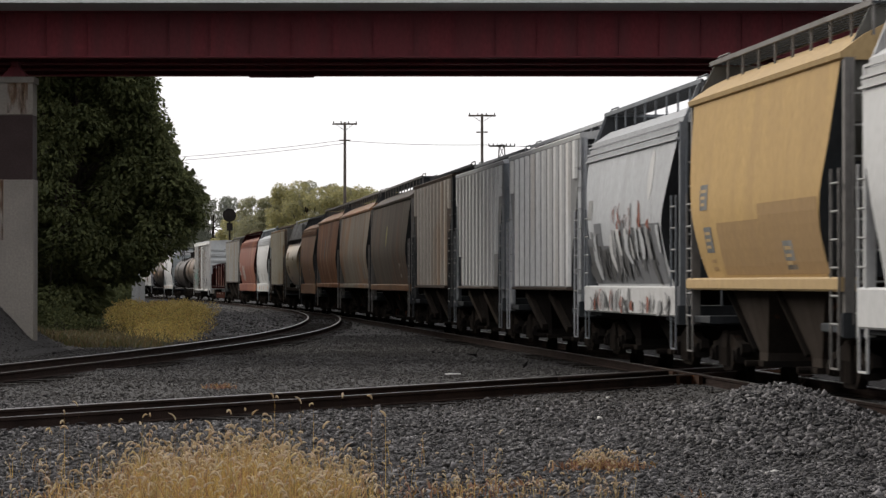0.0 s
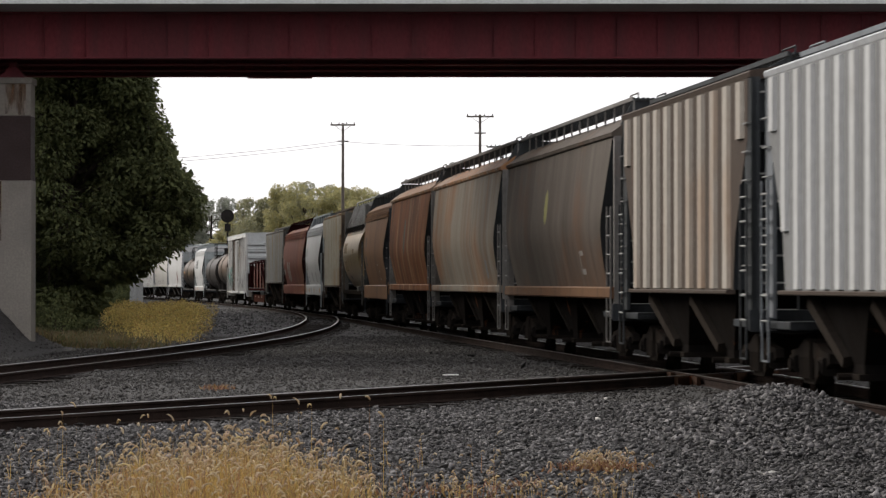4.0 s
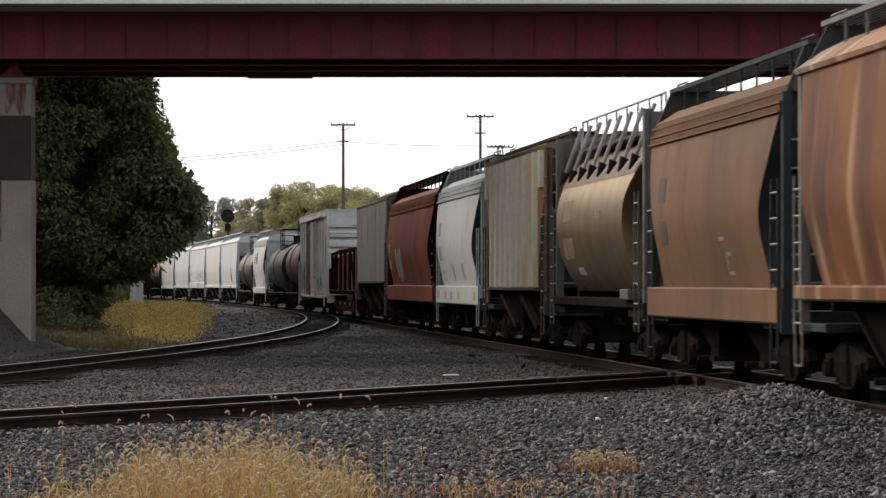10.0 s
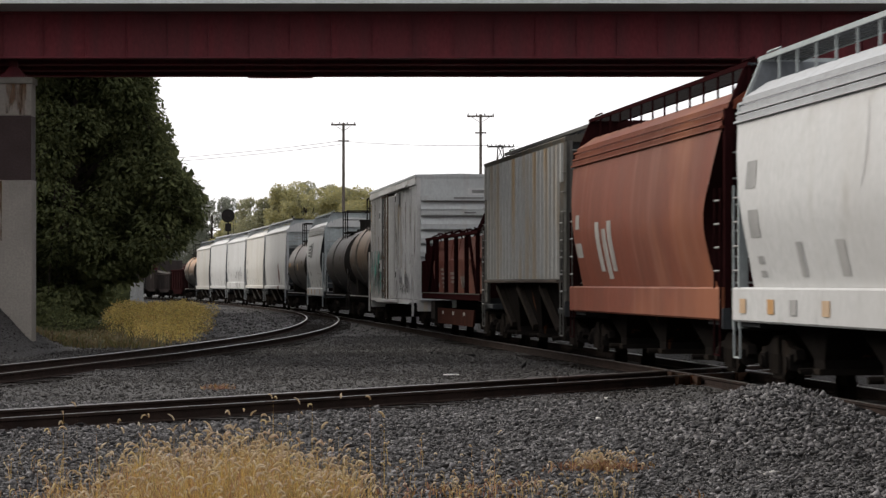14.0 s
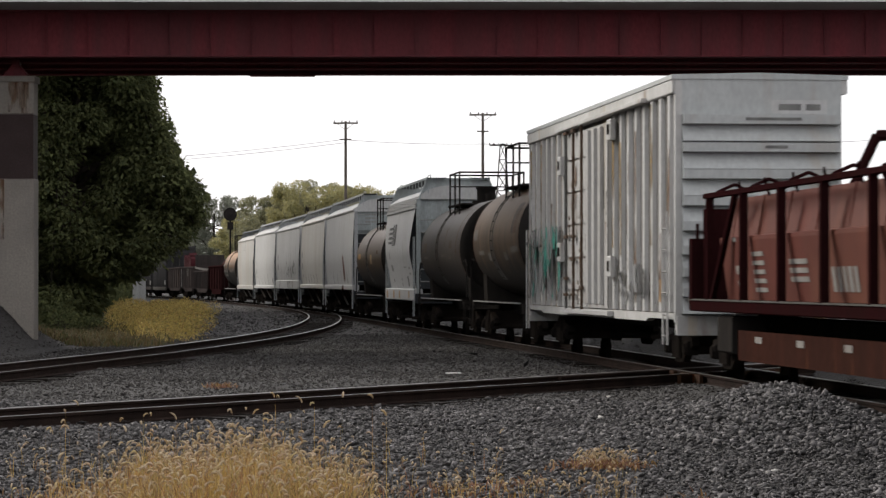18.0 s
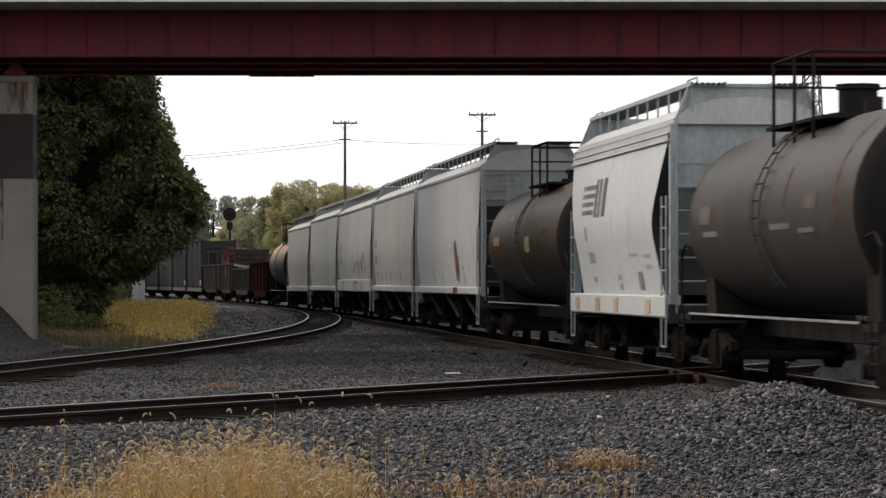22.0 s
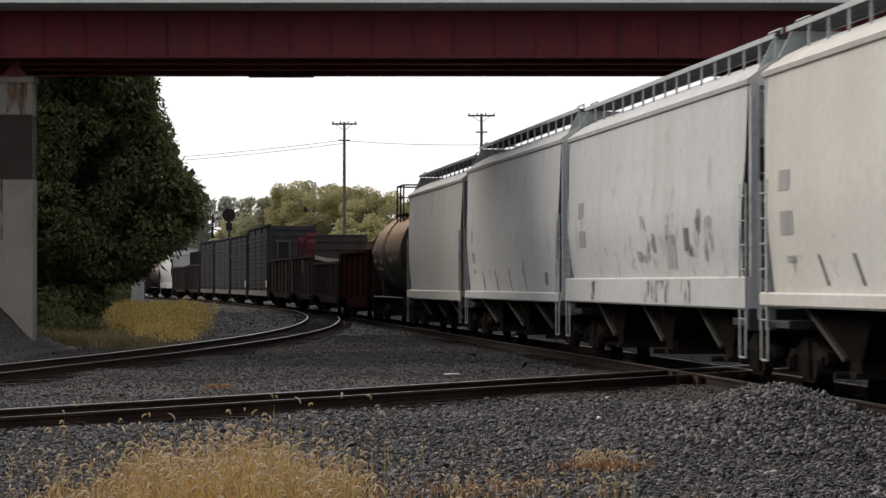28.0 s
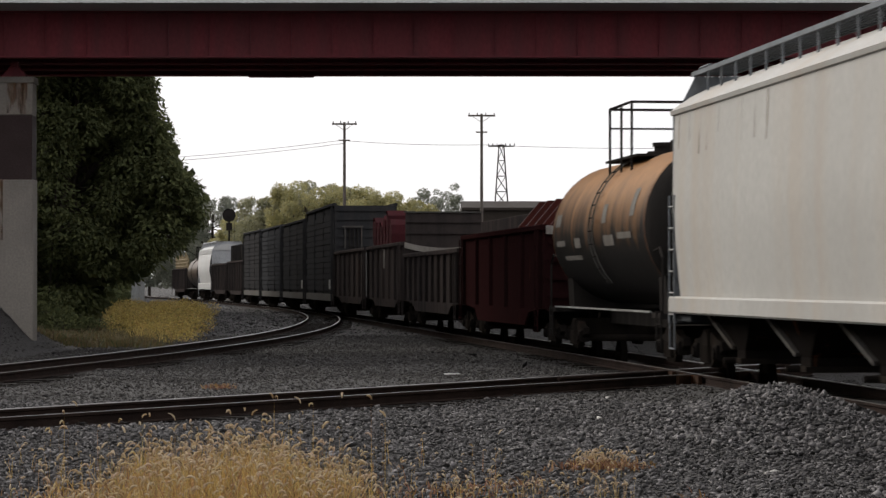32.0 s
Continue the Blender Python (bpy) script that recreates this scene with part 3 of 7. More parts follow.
def foreground_grass():
    r = np.random.default_rng(21)
    n = 11500
    y = r.uniform(23.4, 29.6, n)
    a = r.uniform(-0.145, -0.012, n)
    # the stand thins out towards its back and its edges
    keep = r.random(n) < np.clip((0.062 - np.abs(a + 0.082)) / 0.022, 0.03, 1) * np.clip((25.6 + 3.9 * np.exp(-((a + 0.072) / 0.052) ** 2) - y) / 2.6 + 0.3 * np.sin(a * 170), 0.02, 1)
    y, a = y[keep], a[keep]
    x = a * y
    h = (0.08 + 0.48 * r.beta(1.3, 2.2, len(x))) * (0.55 + 0.45 * np.exp(-((a + 0.072) / 0.045) ** 2))
    v1, f1 = blades(r, x, y, ground_z(x, y) - 0.01, h, r.uniform(0.08, 0.95, len(x)), r.uniform(0.0025, 0.006, len(x)))
    tagged(new("grass", fast_mesh("grass", v1, f1, STRAW)), "stand of dry yellow grass in the foreground", "grass", kind="stuff")
    m = 1000
    k = r.choice(len(x), m)
    hx, hy = x[k] + r.normal(scale=0.08, size=m), y[k] + r.normal(scale=0.08, size=m)
    hh = h[k] * r.uniform(0.95, 1.35, m)
    tall = r.random(m) > 0.955
    hh = np.where(tall, r.uniform(0.5, 0.84, m), hh)
    hx = np.where(tall, r.uniform(-0.14, -0.02, m) * hy, hx)
    hz = ground_z(hx, hy)
    v2, f2 = foxtails(r, hx, hy, hz + hh, r.uniform(0.08, 0.14, m), r.uniform(0.007, 0.012, m))
    tagged(new("foxtail_heads", fast_mesh("foxtail_heads", v2, f2, HEADS, True)), "nodding straw-coloured foxtail seed heads", "seed heads", kind="stuff")
    v3, f3 = blades(r, hx, hy, hz, hh, np.full(m, 0.02), np.full(m, 0.0022))
    tagged(new("grass_stems", fast_mesh("grass_stems", v3, f3, STRAW)), "thin dry foxtail stems", "grass", kind="stuff")
    # sparse stalks along the edges and two small tufts on the ballast
    m = 470
    y = r.uniform(24.5, 31, m)
    x = r.uniform(-0.155, 0.02, m) * y
    x[:130], y[:130] = r.normal(1.58, 0.17, 130), r.normal(28.9, 0.25, 130)
    x[180:300], y[180:300] = r.uniform(0.0, 1.7, 120), r.normal(26.0, 0.5, 120)
    h = r.uniform(0.08, 0.3, m)
    h[:130] *= 0.6
    h[180:300] *= 0.8
    z = ground_z(x, y)
    v1, f1 = blades(r, x, y, z, h, r.uniform(0.1, 0.6, m), r.uniform(0.0018, 0.0035, m))
    tagged(new("grass_tufts", fast_mesh("grass_tufts", v1, f1, STRAW)), "sparse dry grass tufts on the ballast", "grass", kind="stuff")
    v2, f2 = foxtails(r, x, y, z + h * 0.93, r.uniform(0.05, 0.09, m), r.uniform(0.006, 0.01, m))
    tagged(new("foxtail_heads", fast_mesh("foxtail_heads", v2, f2, HEADS, True)), "scattered foxtail seed heads on the ballast", "seed heads", kind="stuff")


def ground_weeds():
    """Low reddish weeds hugging the gravel along the near edge."""
    r = np.random.default_rng(27)
    n = 6500
    y = r.uniform(23.5, 27.8, n)
    x = r.uniform(-4.2, 2.3, n)
    k = np.sin(x * 2.3 + 1.0) + np.sin(x * 0.9 - y * 1.3) + r.normal(0, 0.7, n)
    keep = (k > 0.4) & (y < 27.0 + 0.5 * np.sin(x * 1.9))
    x, y = x[keep], y[keep]
    x = np.concatenate([x, r.normal(1.58, 0.2, 600)])
    y = np.concatenate([y, r.normal(28.9, 0.26, 600)])
    # a small tuft behind the near track
    x = np.concatenate([x, r.normal(-3.95, 0.12, 160)])
    y = np.concatenate([y, r.normal(50.5, 0.3, 160)])
    v, f = blades(r, x, y, ground_z(x, y), r.uniform(0.03, 0.12, len(x)), r.uniform(0.5, 1.4, len(x)), r.uniform(0.006, 0.014, len(x)))
    tagged(new("ground_weeds", fast_mesh("ground_weeds", v, f, REDDISH)), "low reddish brown weeds on the gravel", "weeds", kind="stuff")


def far_grass():
    r = np.random.default_rng(22)
    n = 8000
    y = r.uniform(88, 190, n)
    a = r.beta(2.4, 2.2, n) * 0.041 - 0.1205
    keep = (y > 88 + 420 * np.abs(a + 0.1) + r.normal(0, 6, n)) & (r.random(n) < np.clip((-0.0795 - a) / 0.008, 0, 1))
    y, a = y[keep], a[keep]
    x = a * y
    h = r.uniform(0.15, 0.5, len(x)) * (0.75 + 0.4 * np.sin(x * 2.1) * np.sin(y * 0.4)) * np.clip((-0.078 - a) / 0.014, 0.3, 1)
    v, f = blades(r, x, y, ground_z(x, y), h, r.uniform(0.2, 0.9, len(x)), r.uniform(0.006, 0.015, len(x)))
    tagged(new("grass", fast_mesh("grass", v, f, GOLDEN)), "golden weeds growing beside the curved track", "grass", kind="stuff")
    cl = []
    for k in range(260):
        yy = r.uniform(92, 185)
        aa = r.beta(2.4, 2.2) * 0.04 - 0.12
        if yy > 90 + 420 * abs(aa + 0.1) + r.normal(0, 8):
            cl.append((aa * yy, yy, r.uniform(0.2, 0.55), r.uniform(0.25, 0.55)))
    v, f = clump_leaves(r, cl, 1300, 0.07)
    tagged(new("weeds", fast_mesh("weeds", v, f, GOLDEN)), "bushy golden weeds beside the curved track", "weeds", kind="stuff")
    n = 9000
    y = r.uniform(82, 118, n)
    a = -0.142 + 0.05 * r.beta(1.2, 2.0, n)
    x = a * y
    h = r.uniform(0.1, 0.35, n)
    v, f = blades(r, x, y, ground_z(x, y), h, r.uniform(0.2, 0.9, n), r.uniform(0.01, 0.025, n))
    tagged(new("grass", fast_mesh("grass", v, f, GREENISH)), "green and brown undergrowth beneath the tree", "grass", kind="stuff")



# ---- trees ----
BARK = rough_stuff("dark_bark", (0.045, 0.035, 0.028), (0.025, 0.02, 0.017), 6, 0.95, 30, 0.8)
LEAF_DARK = varied("dark_green_leaves", [(0.055, 0.064, 0.032), (0.085, 0.096, 0.043), (0.12, 0.13, 0.055), (0.068, 0.078, 0.036)], 0.9, True, 0.35)
LEAF_DARK.node_tree.nodes["Principled BSDF"].inputs["Specular IOR Level"].default_value = 0.04
# distant leaves: haze is put into the colour, lighter and greyer
LEAF_FALL = varied("hazed_autumn_olive_leaves", [(0.24, 0.24, 0.125), (0.3, 0.28, 0.13), (0.37, 0.32, 0.135), (0.21, 0.215, 0.125)], 0.7, True, 0.5)
LEAF_OLIVE = varied("hazed_olive_green_leaves", [(0.19, 0.195, 0.12), (0.25, 0.24, 0.135), (0.165, 0.172, 0.115), (0.3, 0.27, 0.14)], 0.7, True, 0.5)
LEAF_GREY = varied("hazed_grey_green_leaves", [(0.1714, 0.1865, 0.1462), (0.2318, 0.2369, 0.1865), (0.1512, 0.1663, 0.131)], 0.7, True, 0.45)


def leaf_cards(r, pos, size):
    """Folded pointed leaves."""
    n = len(pos)
    v = np.array([(0, 0, 0), (0.32, 0.5, 0.06), (0, 1.0, -0.05), (-0.32, 0.5, 0.06)], float)
    v = v[None] * size[:, None, None]
    v = np.einsum("nij,nkj->nki", quaternion_rows(r, n), v) + pos[:, None]
    return v.reshape(-1, 3), np.arange(4 * n).reshape(n, 4)


def hanging_leaves(r, pos, out, size):
    """Leaves that lean outward and droop, tops to the sky."""
    n = len(pos)
    tip = np.stack([out[:, 0], out[:, 1], np.zeros(n)], 1) + r.normal(scale=0.55, size=(n, 3))
    tip[:, 2] -= r.uniform(0.25, 1.0, n)
    tip /= np.linalg.norm(tip, axis=1)[:, None]
    side = np.cross(tip, np.array([0, 0, 1.0]) + r.normal(scale=0.35, size=(n, 3)))
    side /= np.linalg.norm(side, axis=1)[:, None]
    s = size[:, None]
    v = np.stack([pos, pos + tip * s * 0.5 + side * s * 0.24, pos + tip * s, pos + tip * s * 0.5 - side * s * 0.24], 1)
    return v.reshape(-1, 3), np.arange(4 * n).reshape(n, 4)


def clump_leaves(r, clumps, per, size, hang=False):
    """Leaves near the surface of many small clumps (x, y, z, radius)."""
    out, way = [], []
    for cx, cy, cz, cr in clumps:
        k = int(per * cr * cr)
        d = r.normal(size=(k, 3))
        d /= np.linalg.norm(d, axis=1)[:, None]
        rad = cr * r.uniform(0.55, 1.12, k) ** 0.7
        out.append(np.stack([cx + d[:, 0] * rad, cy + d[:, 1] * rad, cz + d[:, 2] * rad * 0.8 - 0.12 * size * r.random(k)], 1))
        way.append(d)
    pos = np.concatenate(out)
    if hang:
        return hanging_leaves(r, pos, np.concatenate(way), size * r.uniform(0.6, 1.4, len(pos)))
    return leaf_cards(r, pos, size * r.uniform(0.6, 1.3, len(pos)))


def limbs(g, r, base, top, rad, clumps, count):
    g.rod(base, top, rad, 9, rad * 0.45)
    b, t = Vector(base), Vector(top)
    for k in range(count):
        c = clumps[int(r.integers(len(clumps)))]
        s = b.lerp(t, float(r.uniform(0.3, 0.95)))
        e = Vector((c[0], c[1], c[2]))
        m = s.lerp(e, 0.5) + Vector((0, 0, (e - s).length * 0.1))
        g.rod(s, m, rad * 0.32, 6, rad * 0.2)
        g.rod(m, e, rad * 0.2, 5, rad * 0.05)


def tree(name, label, base, height, width, leaf_mat, seed, clump_count, per, leaf, squat=0.3):
    r = np.random.default_rng(seed)
    t = thing(name, label, "tree", pose(*base))
    clumps = []
    for k in range(clump_count):
        q = r.uniform(0, 1)
        z = height * (squat + (0.96 - squat) * q)
        w = width * (0.35 + 0.65 * math.sin(math.pi * min(1, 0.15 + 0.8 * (1 - q)))) * r.uniform(0.35, 1.0) ** 0.6
        a = r.uniform(0, 2 * np.pi)
        clumps.append((w * np.cos(a) * 0.95, w * np.sin(a) * 0.95, z + r.normal(0, 0.3), width * r.uniform(0.05, 0.22)))
    g = Geo()
    limbs(g, r, (0, 0, -0.1), (0.2, 0.1, height * 0.8), 0.035 * height * 0.55, clumps, 18)
    part("trunk", g, BARK, t)
    v, f = clump_leaves(r, clumps, per, leaf)
    part("crown", fast_mesh("crown", v, f, leaf_mat), None, t)
    return t


def big_tree():
    """The dark tree behind the pier; its edge hangs out over the weeds, and its unseen top is added to shade the train.
    """
    r = np.random.default_rng(31)
    t = thing("tree", "large dense dark green tree beside the bridge pier", "tree", pose(-14.0, 106, 0))
    edge_z = (0.6, 1.1, 1.9, 2.4, 2.9, 3.3, 3.8, 5.0, 5.5, 6.1, 7.0, 8.8, 10.0, 12.5, 17.5)
    edge_x = (0.8, 1.3, 1.8, 2.4, 3.3, 4.3, 5.0, 5.1, 4.75, 4.0, 3.8, 3.35, 3.1, 2.8, 0.6)
    clumps = []
    while len(clumps) < 330:
        z = r.uniform(0.3, 17.2)
        lim = float(np.interp(z, edge_z, edge_x))
        x = lim - abs(r.normal(0, 2.6)) if r.random() < 0.75 else r.uniform(-5.5, lim)
        rad = r.uniform(0.45, 1.05)
        x = min(x, lim - rad * 0.85)
        if x < -6:
            continue
        # crown above 8.5 m, hidden by the bridge, swells to cast more shade
        depth = (3.4 + 2.5 * min(1.0, max(0.0, (z - 8.5) / 2.5))) * math.sqrt(max(0.08, 1 - ((x + 1.0) / 6.8) ** 2))
        clumps.append((x, -depth * r.uniform(0.1, 1.0) if r.random() < 0.7 else r.uniform(0, depth), z, rad))
    for _ in range(190):        # small sprays that break up the outline
        z = r.uniform(2.2, 12.5)
        lim = float(np.interp(z, edge_z, edge_x))
        clumps.append((lim - r.uniform(-0.2, 0.4), -r.uniform(0.2, 2.6), z, r.uniform(0.12, 0.3)))
    g = Geo()
    limbs(g, r, (0, 0.4, -0.1), (0.3, 0.6, 14.0), 0.42, clumps, 60)
    g.rod((-1.4, -1.0, -0.1), (-1.0, -1.2, 4.0), 0.16, 7, 0.08)
    part("trunk", g, BARK, t)
    v, f = clump_leaves(r, clumps, 760, 0.2, True)
    inner = [(c[0] - 0.5, abs(c[1]) * 0.4 + 0.6, c[2], c[3] * 1.3) for c in clumps[:150]] + [(r.uniform(-6.5, 1.0), r.uniform(0.5, 2.5), r.uniform(0.8, 16.0), 1.1) for _ in range(80)]
    v2, f2 = clump_leaves(r, inner, 170, 0.42)
    v, f = np.concatenate([v, v2]), np.concatenate([f, f2 + len(v)])
    part("crown", fast_mesh("crown", v, f, LEAF_DARK), None, t)
    # low bushes at its foot
    for k, (x, y, h) in enumerate(((-13.1, 99.0, 0.9), (-12.4, 102.0, 0.8), (-23.9, 200.0, 1.9), (-12.6, 101.5, 0.7), (-13.6, 101.0, 1.3))):
        b = thing("bush", "low scrubby green bush under the tree", "bush", pose(x, y, 0), group="bushes under the tree")
        cl = [(r.normal(0, 0.45) * h, r.normal(0, 0.45) * h, r.uniform(0.2, 0.85) * h, r.uniform(0.2, 0.4) * h) for _ in range(16)]
        q = Geo()
        limbs(q, r, (0, 0, -0.05), (0.05, 0, h * 0.5), 0.03, cl, 8)
        part("stem", q, BARK, b)
        v, f = clump_leaves(r, cl, 260, 0.11)
        part("foliage", fast_mesh("foliage", v, f, LEAF_DARK), None, b)


def shading_woods():
    """Wood added mostly out of view beyond the dark tree, to shade the line and darken what the cars reflect."""
    r = np.random.default_rng(33)
    cl = []
    for k in range(300):
        y = r.uniform(-30, 112)
        x = -27.0 - abs(r.normal(0, 2.5))
        h = 10.5 + 2.5 * math.sin(y * 0.13) + 1.2 * math.sin(y * 0.41)
        cl.append((x, y, r.uniform(0.6, h), r.uniform(1.4, 2.4)))
    for k in range(330):
        y = r.uniform(114, 196)
        x = -0.098 * y - 5.2 - abs(r.normal(0, 3.0))
        h = 15.5 + 2.0 * math.sin(y * 0.13) + 1.4 * math.sin(y * 0.41)
        cl.append((x, y, r.uniform(0.6, h), r.uniform(1.4, 2.4)))
    for k in range(170):        # lower scrub beyond
        y = r.uniform(196, 345)
        x = -0.1 * y - 4.5 - abs(r.normal(0, 3.0))
        cl.append((x, y, r.uniform(0.5, 5.0), r.uniform(1.0, 1.9)))
    v, f = clump_leaves(r, cl, 40, 1.1)
    tagged(new("woods", fast_mesh("woods", v, f, LEAF_DARK)), "dense dark green wood added along the railway for shade", "woods", kind="stuff")


shading_woods()
foreground_grass()
ground_weeds()
far_grass()
big_tree()
for k, (px, y, h, w, m) in enumerate(((345, 420, 13.0, 3.2, LEAF_GREY), (372, 405, 14.3, 3.4, LEAF_GREY), (310, 400, 12.0, 3.4, LEAF_GREY), (262, 390, 11.5, 3.6, LEAF_GREY), (430, 372, 10.6, 3.4, LEAF_FALL), (462, 365, 12.4, 3.6, LEAF_OLIVE), (497, 360, 12.9, 3.6, LEAF_OLIVE), (535, 352, 14.0, 4.0, LEAF_FALL),
                                      (578, 362, 14.2, 4.2, LEAF_OLIVE), (622, 352, 13.6, 3.8, LEAF_FALL), (662, 345, 12.9, 3.8, LEAF_FALL), (702, 352, 12.0, 3.4, LEAF_FALL), (736, 350, 11.4, 3.0, LEAF_FALL),
                                      (776, 395, 14.6, 3.6, LEAF_GREY), (640, 300, 8.4, 2.8, LEAF_FALL), (560, 420, 15.2, 4.0, LEAF_OLIVE), (405, 425, 9.5, 3.0, LEAF_FALL))):
    tree("tree", {LEAF_GREY: "distant haze-greyed green tree beyond the railway", LEAF_FALL: "distant yellowing autumn tree beyond the railway", LEAF_OLIVE: "distant olive green tree beyond the railway"}[m],
         ((px - 784) / LENS * y, y, 0), h, w * 1.3, m, 100 + k, 150, 400, 0.25, 0.14)

# ---- line-side and far objects ----
WOOD_POLE = rough_stuff("weathered_pole_wood", (0.13, 0.11, 0.095), (0.09, 0.077, 0.066), 3, 0.9)
CABINET = paint("pale_grey_cabinet_paint", (0.5, 0.51, 0.5), dirt=0.25, rusty=0.03, rough=0.5)
PYLON = paint("grey_pylon_steel", (0.07, 0.068, 0.065), dirt=0.4, rusty=0.15, rough=0.6)


def utility_pole(x, y, top, arm):
    p = thing("utility_pole", "weathered wooden utility pole with crossarms", "utility pole", pose(x, y, 0), group="utility poles")
    part("pole", Geo().rod((0, 0, -0.2), (0, 0, top), 0.15, 10, 0.095), WOOD_POLE, p, smooth=True)
    part("crossarm", Geo().box(-arm / 2, arm / 2, -0.16, -0.06, top - 0.22, top - 0.09, 0.01), WOOD_POLE, p)
    part("crossarm", Geo().box(-0.42, 0.42, -0.16, -0.06, top - 1.42, top - 1.32, 0.01), WOOD_POLE, p)
    for k in range(4):
        xx = -arm / 2 + 0.08 + (arm - 0.16) * k / 3
        part("insulator", Geo().rod((xx, -0.11, top - 0.09), (xx, -0.11, top + 0.06), 0.045, 8, 0.03), BLACK_STEEL, p)
    part("brace", Geo().rod((-arm / 3, -0.11, top - 0.2), (0, -0.12, top - 0.65), 0.02, 5).rod((arm / 3, -0.11, top - 0.2), (0, -0.12, top - 0.65), 0.02, 5), WOOD_POLE, p)


POLES = ((-7.45, 215, 13.85, 1.85), (2.75, 212, 14.3, 2.0))
for q in POLES:
    utility_pole(*q)


def wire(a, b, sag):
    g = Geo()
    a, b = Vector(a), Vector(b)
    pts = [a.lerp(b, i / 14) - Vector((0, 0, sag * 4 * (i / 14) * (1 - i / 14))) for i in range(15)]
    rs = [[(p.x, p.y, p.z - 0.016), (p.x, p.y - 0.016, p.z), (p.x, p.y, p.z + 0.016), (p.x, p.y + 0.016, p.z)] for p in pts]
    solid("overhead_wire", g.rings(rs), BLACK_STEEL, "thin overhead wire between utility poles", "wire", group="overhead wires")


wire((-7.45, 214.86, 12.45), (2.75, 211.86, 12.0), 0.12)
wire((-7.45, 214.86, 12.5), (-38, 224, 11.0), 0.5)
wire((2.75, 211.86, 12.0), (34, 205, 12.2), 0.5)
wire((-7.45, 214.86, 12.25), (-38, 224, 10.72), 0.5)

sig = thing("railway_signal", "black searchlight railway signal with a round target on a mast", "railway signal", pose(-21.2, 284, 0))
part("mast", Geo().rod((0, 0, -0.1), (0, 0, 8.3), 0.11, 10, 0.09), BLACK_STEEL, sig, smooth=True)
for z in (8.5,):
    h = part("signal_head", Geo().rod((0, -0.25, z), (0, 0.25, z), 0.2, 12), BLACK_STEEL, sig)
    part("target", Geo().rod((0, -0.29, z), (0, -0.26, z), 0.66, 28), BLACK_STEEL, h, "round black target disc")
    part("hood", Geo().rod((0, -0.6, z + 0.02), (0, -0.29, z + 0.02), 0.15, 12), BLACK_STEEL, h)
part("relay_box", Geo().box(-0.28, 0.28, -0.2, 0.2, 7.0, 7.75, 0.03), BLACK_STEEL, sig)
part("ladder", Geo().rod((0.2, 0.1, 0), (0.2, 0.1, 7.8), 0.02, 4).rod((0.5, 0.1, 0), (0.5, 0.1, 7.8), 0.02, 4), BLACK_STEEL, sig)
part("foundation", Geo().box(-0.4, 0.4, -0.4, 0.4, -0.1, 0.25, 0.03), CONCRETE, sig)

cab = thing("equipment_cabinet", "pale grey steel equipment cabinet among the weeds", "cabinet", pose(-21.9, 206, 0, 0, 0, 6))
part("body", Geo().box(-0.47, 0.47, -0.35, 0.35, 0.12, 1.95, 0.02), CABINET, cab)
part("roof", Geo().box(-0.53, 0.53, -0.42, 0.42, 1.95, 2.03, 0.02), CABINET, cab)
part("door", Geo().box(-0.42, 0.42, -0.375, -0.352, 0.2, 1.88, 0.005), CABINET, cab)
part("plinth", Geo().box(-0.55, 0.55, -0.45, 0.45, -0.1, 0.12, 0.02), CONCRETE, cab)


def lattice(label, x, y, h, w0, w1, arms):
    t = thing("lattice_tower", label, "lattice tower", pose(x, y, 0))
    n = int(h / 1.5)
    for sx in (-1, 1):
        for sy in (-1, 1):
            part("leg", Geo().rod((sx * w0 / 2, sy * w0 / 2, -0.1), (sx * w1 / 2, sy * w1 / 2, h), 0.085, 4), PYLON, t)
    for i in range(n):
        za, zb = h * i / n, h * (i + 1) / n
        wa, wb = (w0 + (w1 - w0) * z / h for z in (za, zb))
        for s in (-1, 1):
            q = Geo()
            q.rod((-wa / 2, s * wa / 2, za), (wb / 2, s * wb / 2, zb), 0.05, 4).rod((wa / 2, s * wa / 2, za), (-wb / 2, s * wb / 2, zb), 0.05, 4)
            q.rod((-wb / 2, s * wb / 2, zb), (wb / 2, s * wb / 2, zb), 0.05, 4)
            part("bracing", q, PYLON, t)
            q = Geo().rod((s * wa / 2, -wa / 2, za), (s * wb / 2, wb / 2, zb), 0.05, 4)
            part("bracing", q, PYLON, t)
    for z, w in arms:
        a = part("crossarm", Geo().box(-w / 2, w / 2, -0.08, 0.08, z, z + 0.14), PYLON, t)
        for k in range(7):
            xx = -w / 2 + w * k / 6
            part("insulator", Geo().rod((xx, 0, z + 0.14), (xx, 0, z + 0.36), 0.07, 6, 0.04), BLACK_STEEL, a)
    return t


lattice("small dark lattice tower with an insulator arm", 5.95, 300, 16.2, 2.7, 0.5, ((16.0, 2.7),))
lattice("tall grey lattice tower beyond the bridge", 31.2, 245, 25, 3.1, 0.8, ((20.5, 5.0),))

WALL = paint("brown_grey_cladding", (0.045, 0.0372, 0.0312), (0.033, 0.027, 0.0228), dirt=0.4, rusty=0.1, rough=0.7)
shed = thing("warehouse", "low brown-grey metal-clad warehouse beyond the railway", "warehouse", pose(2.1, 280, 0))
part("wall", Geo().box(0, 46, 0, 30, -0.2, 8.9), WALL, shed)
part("roof", Geo().prism([(-0.4, 8.9), (30.4, 8.9), (30.4, 9.15), (15, 10.2), (-0.4, 9.15)], -0.4, 46.4), WALL, shed)
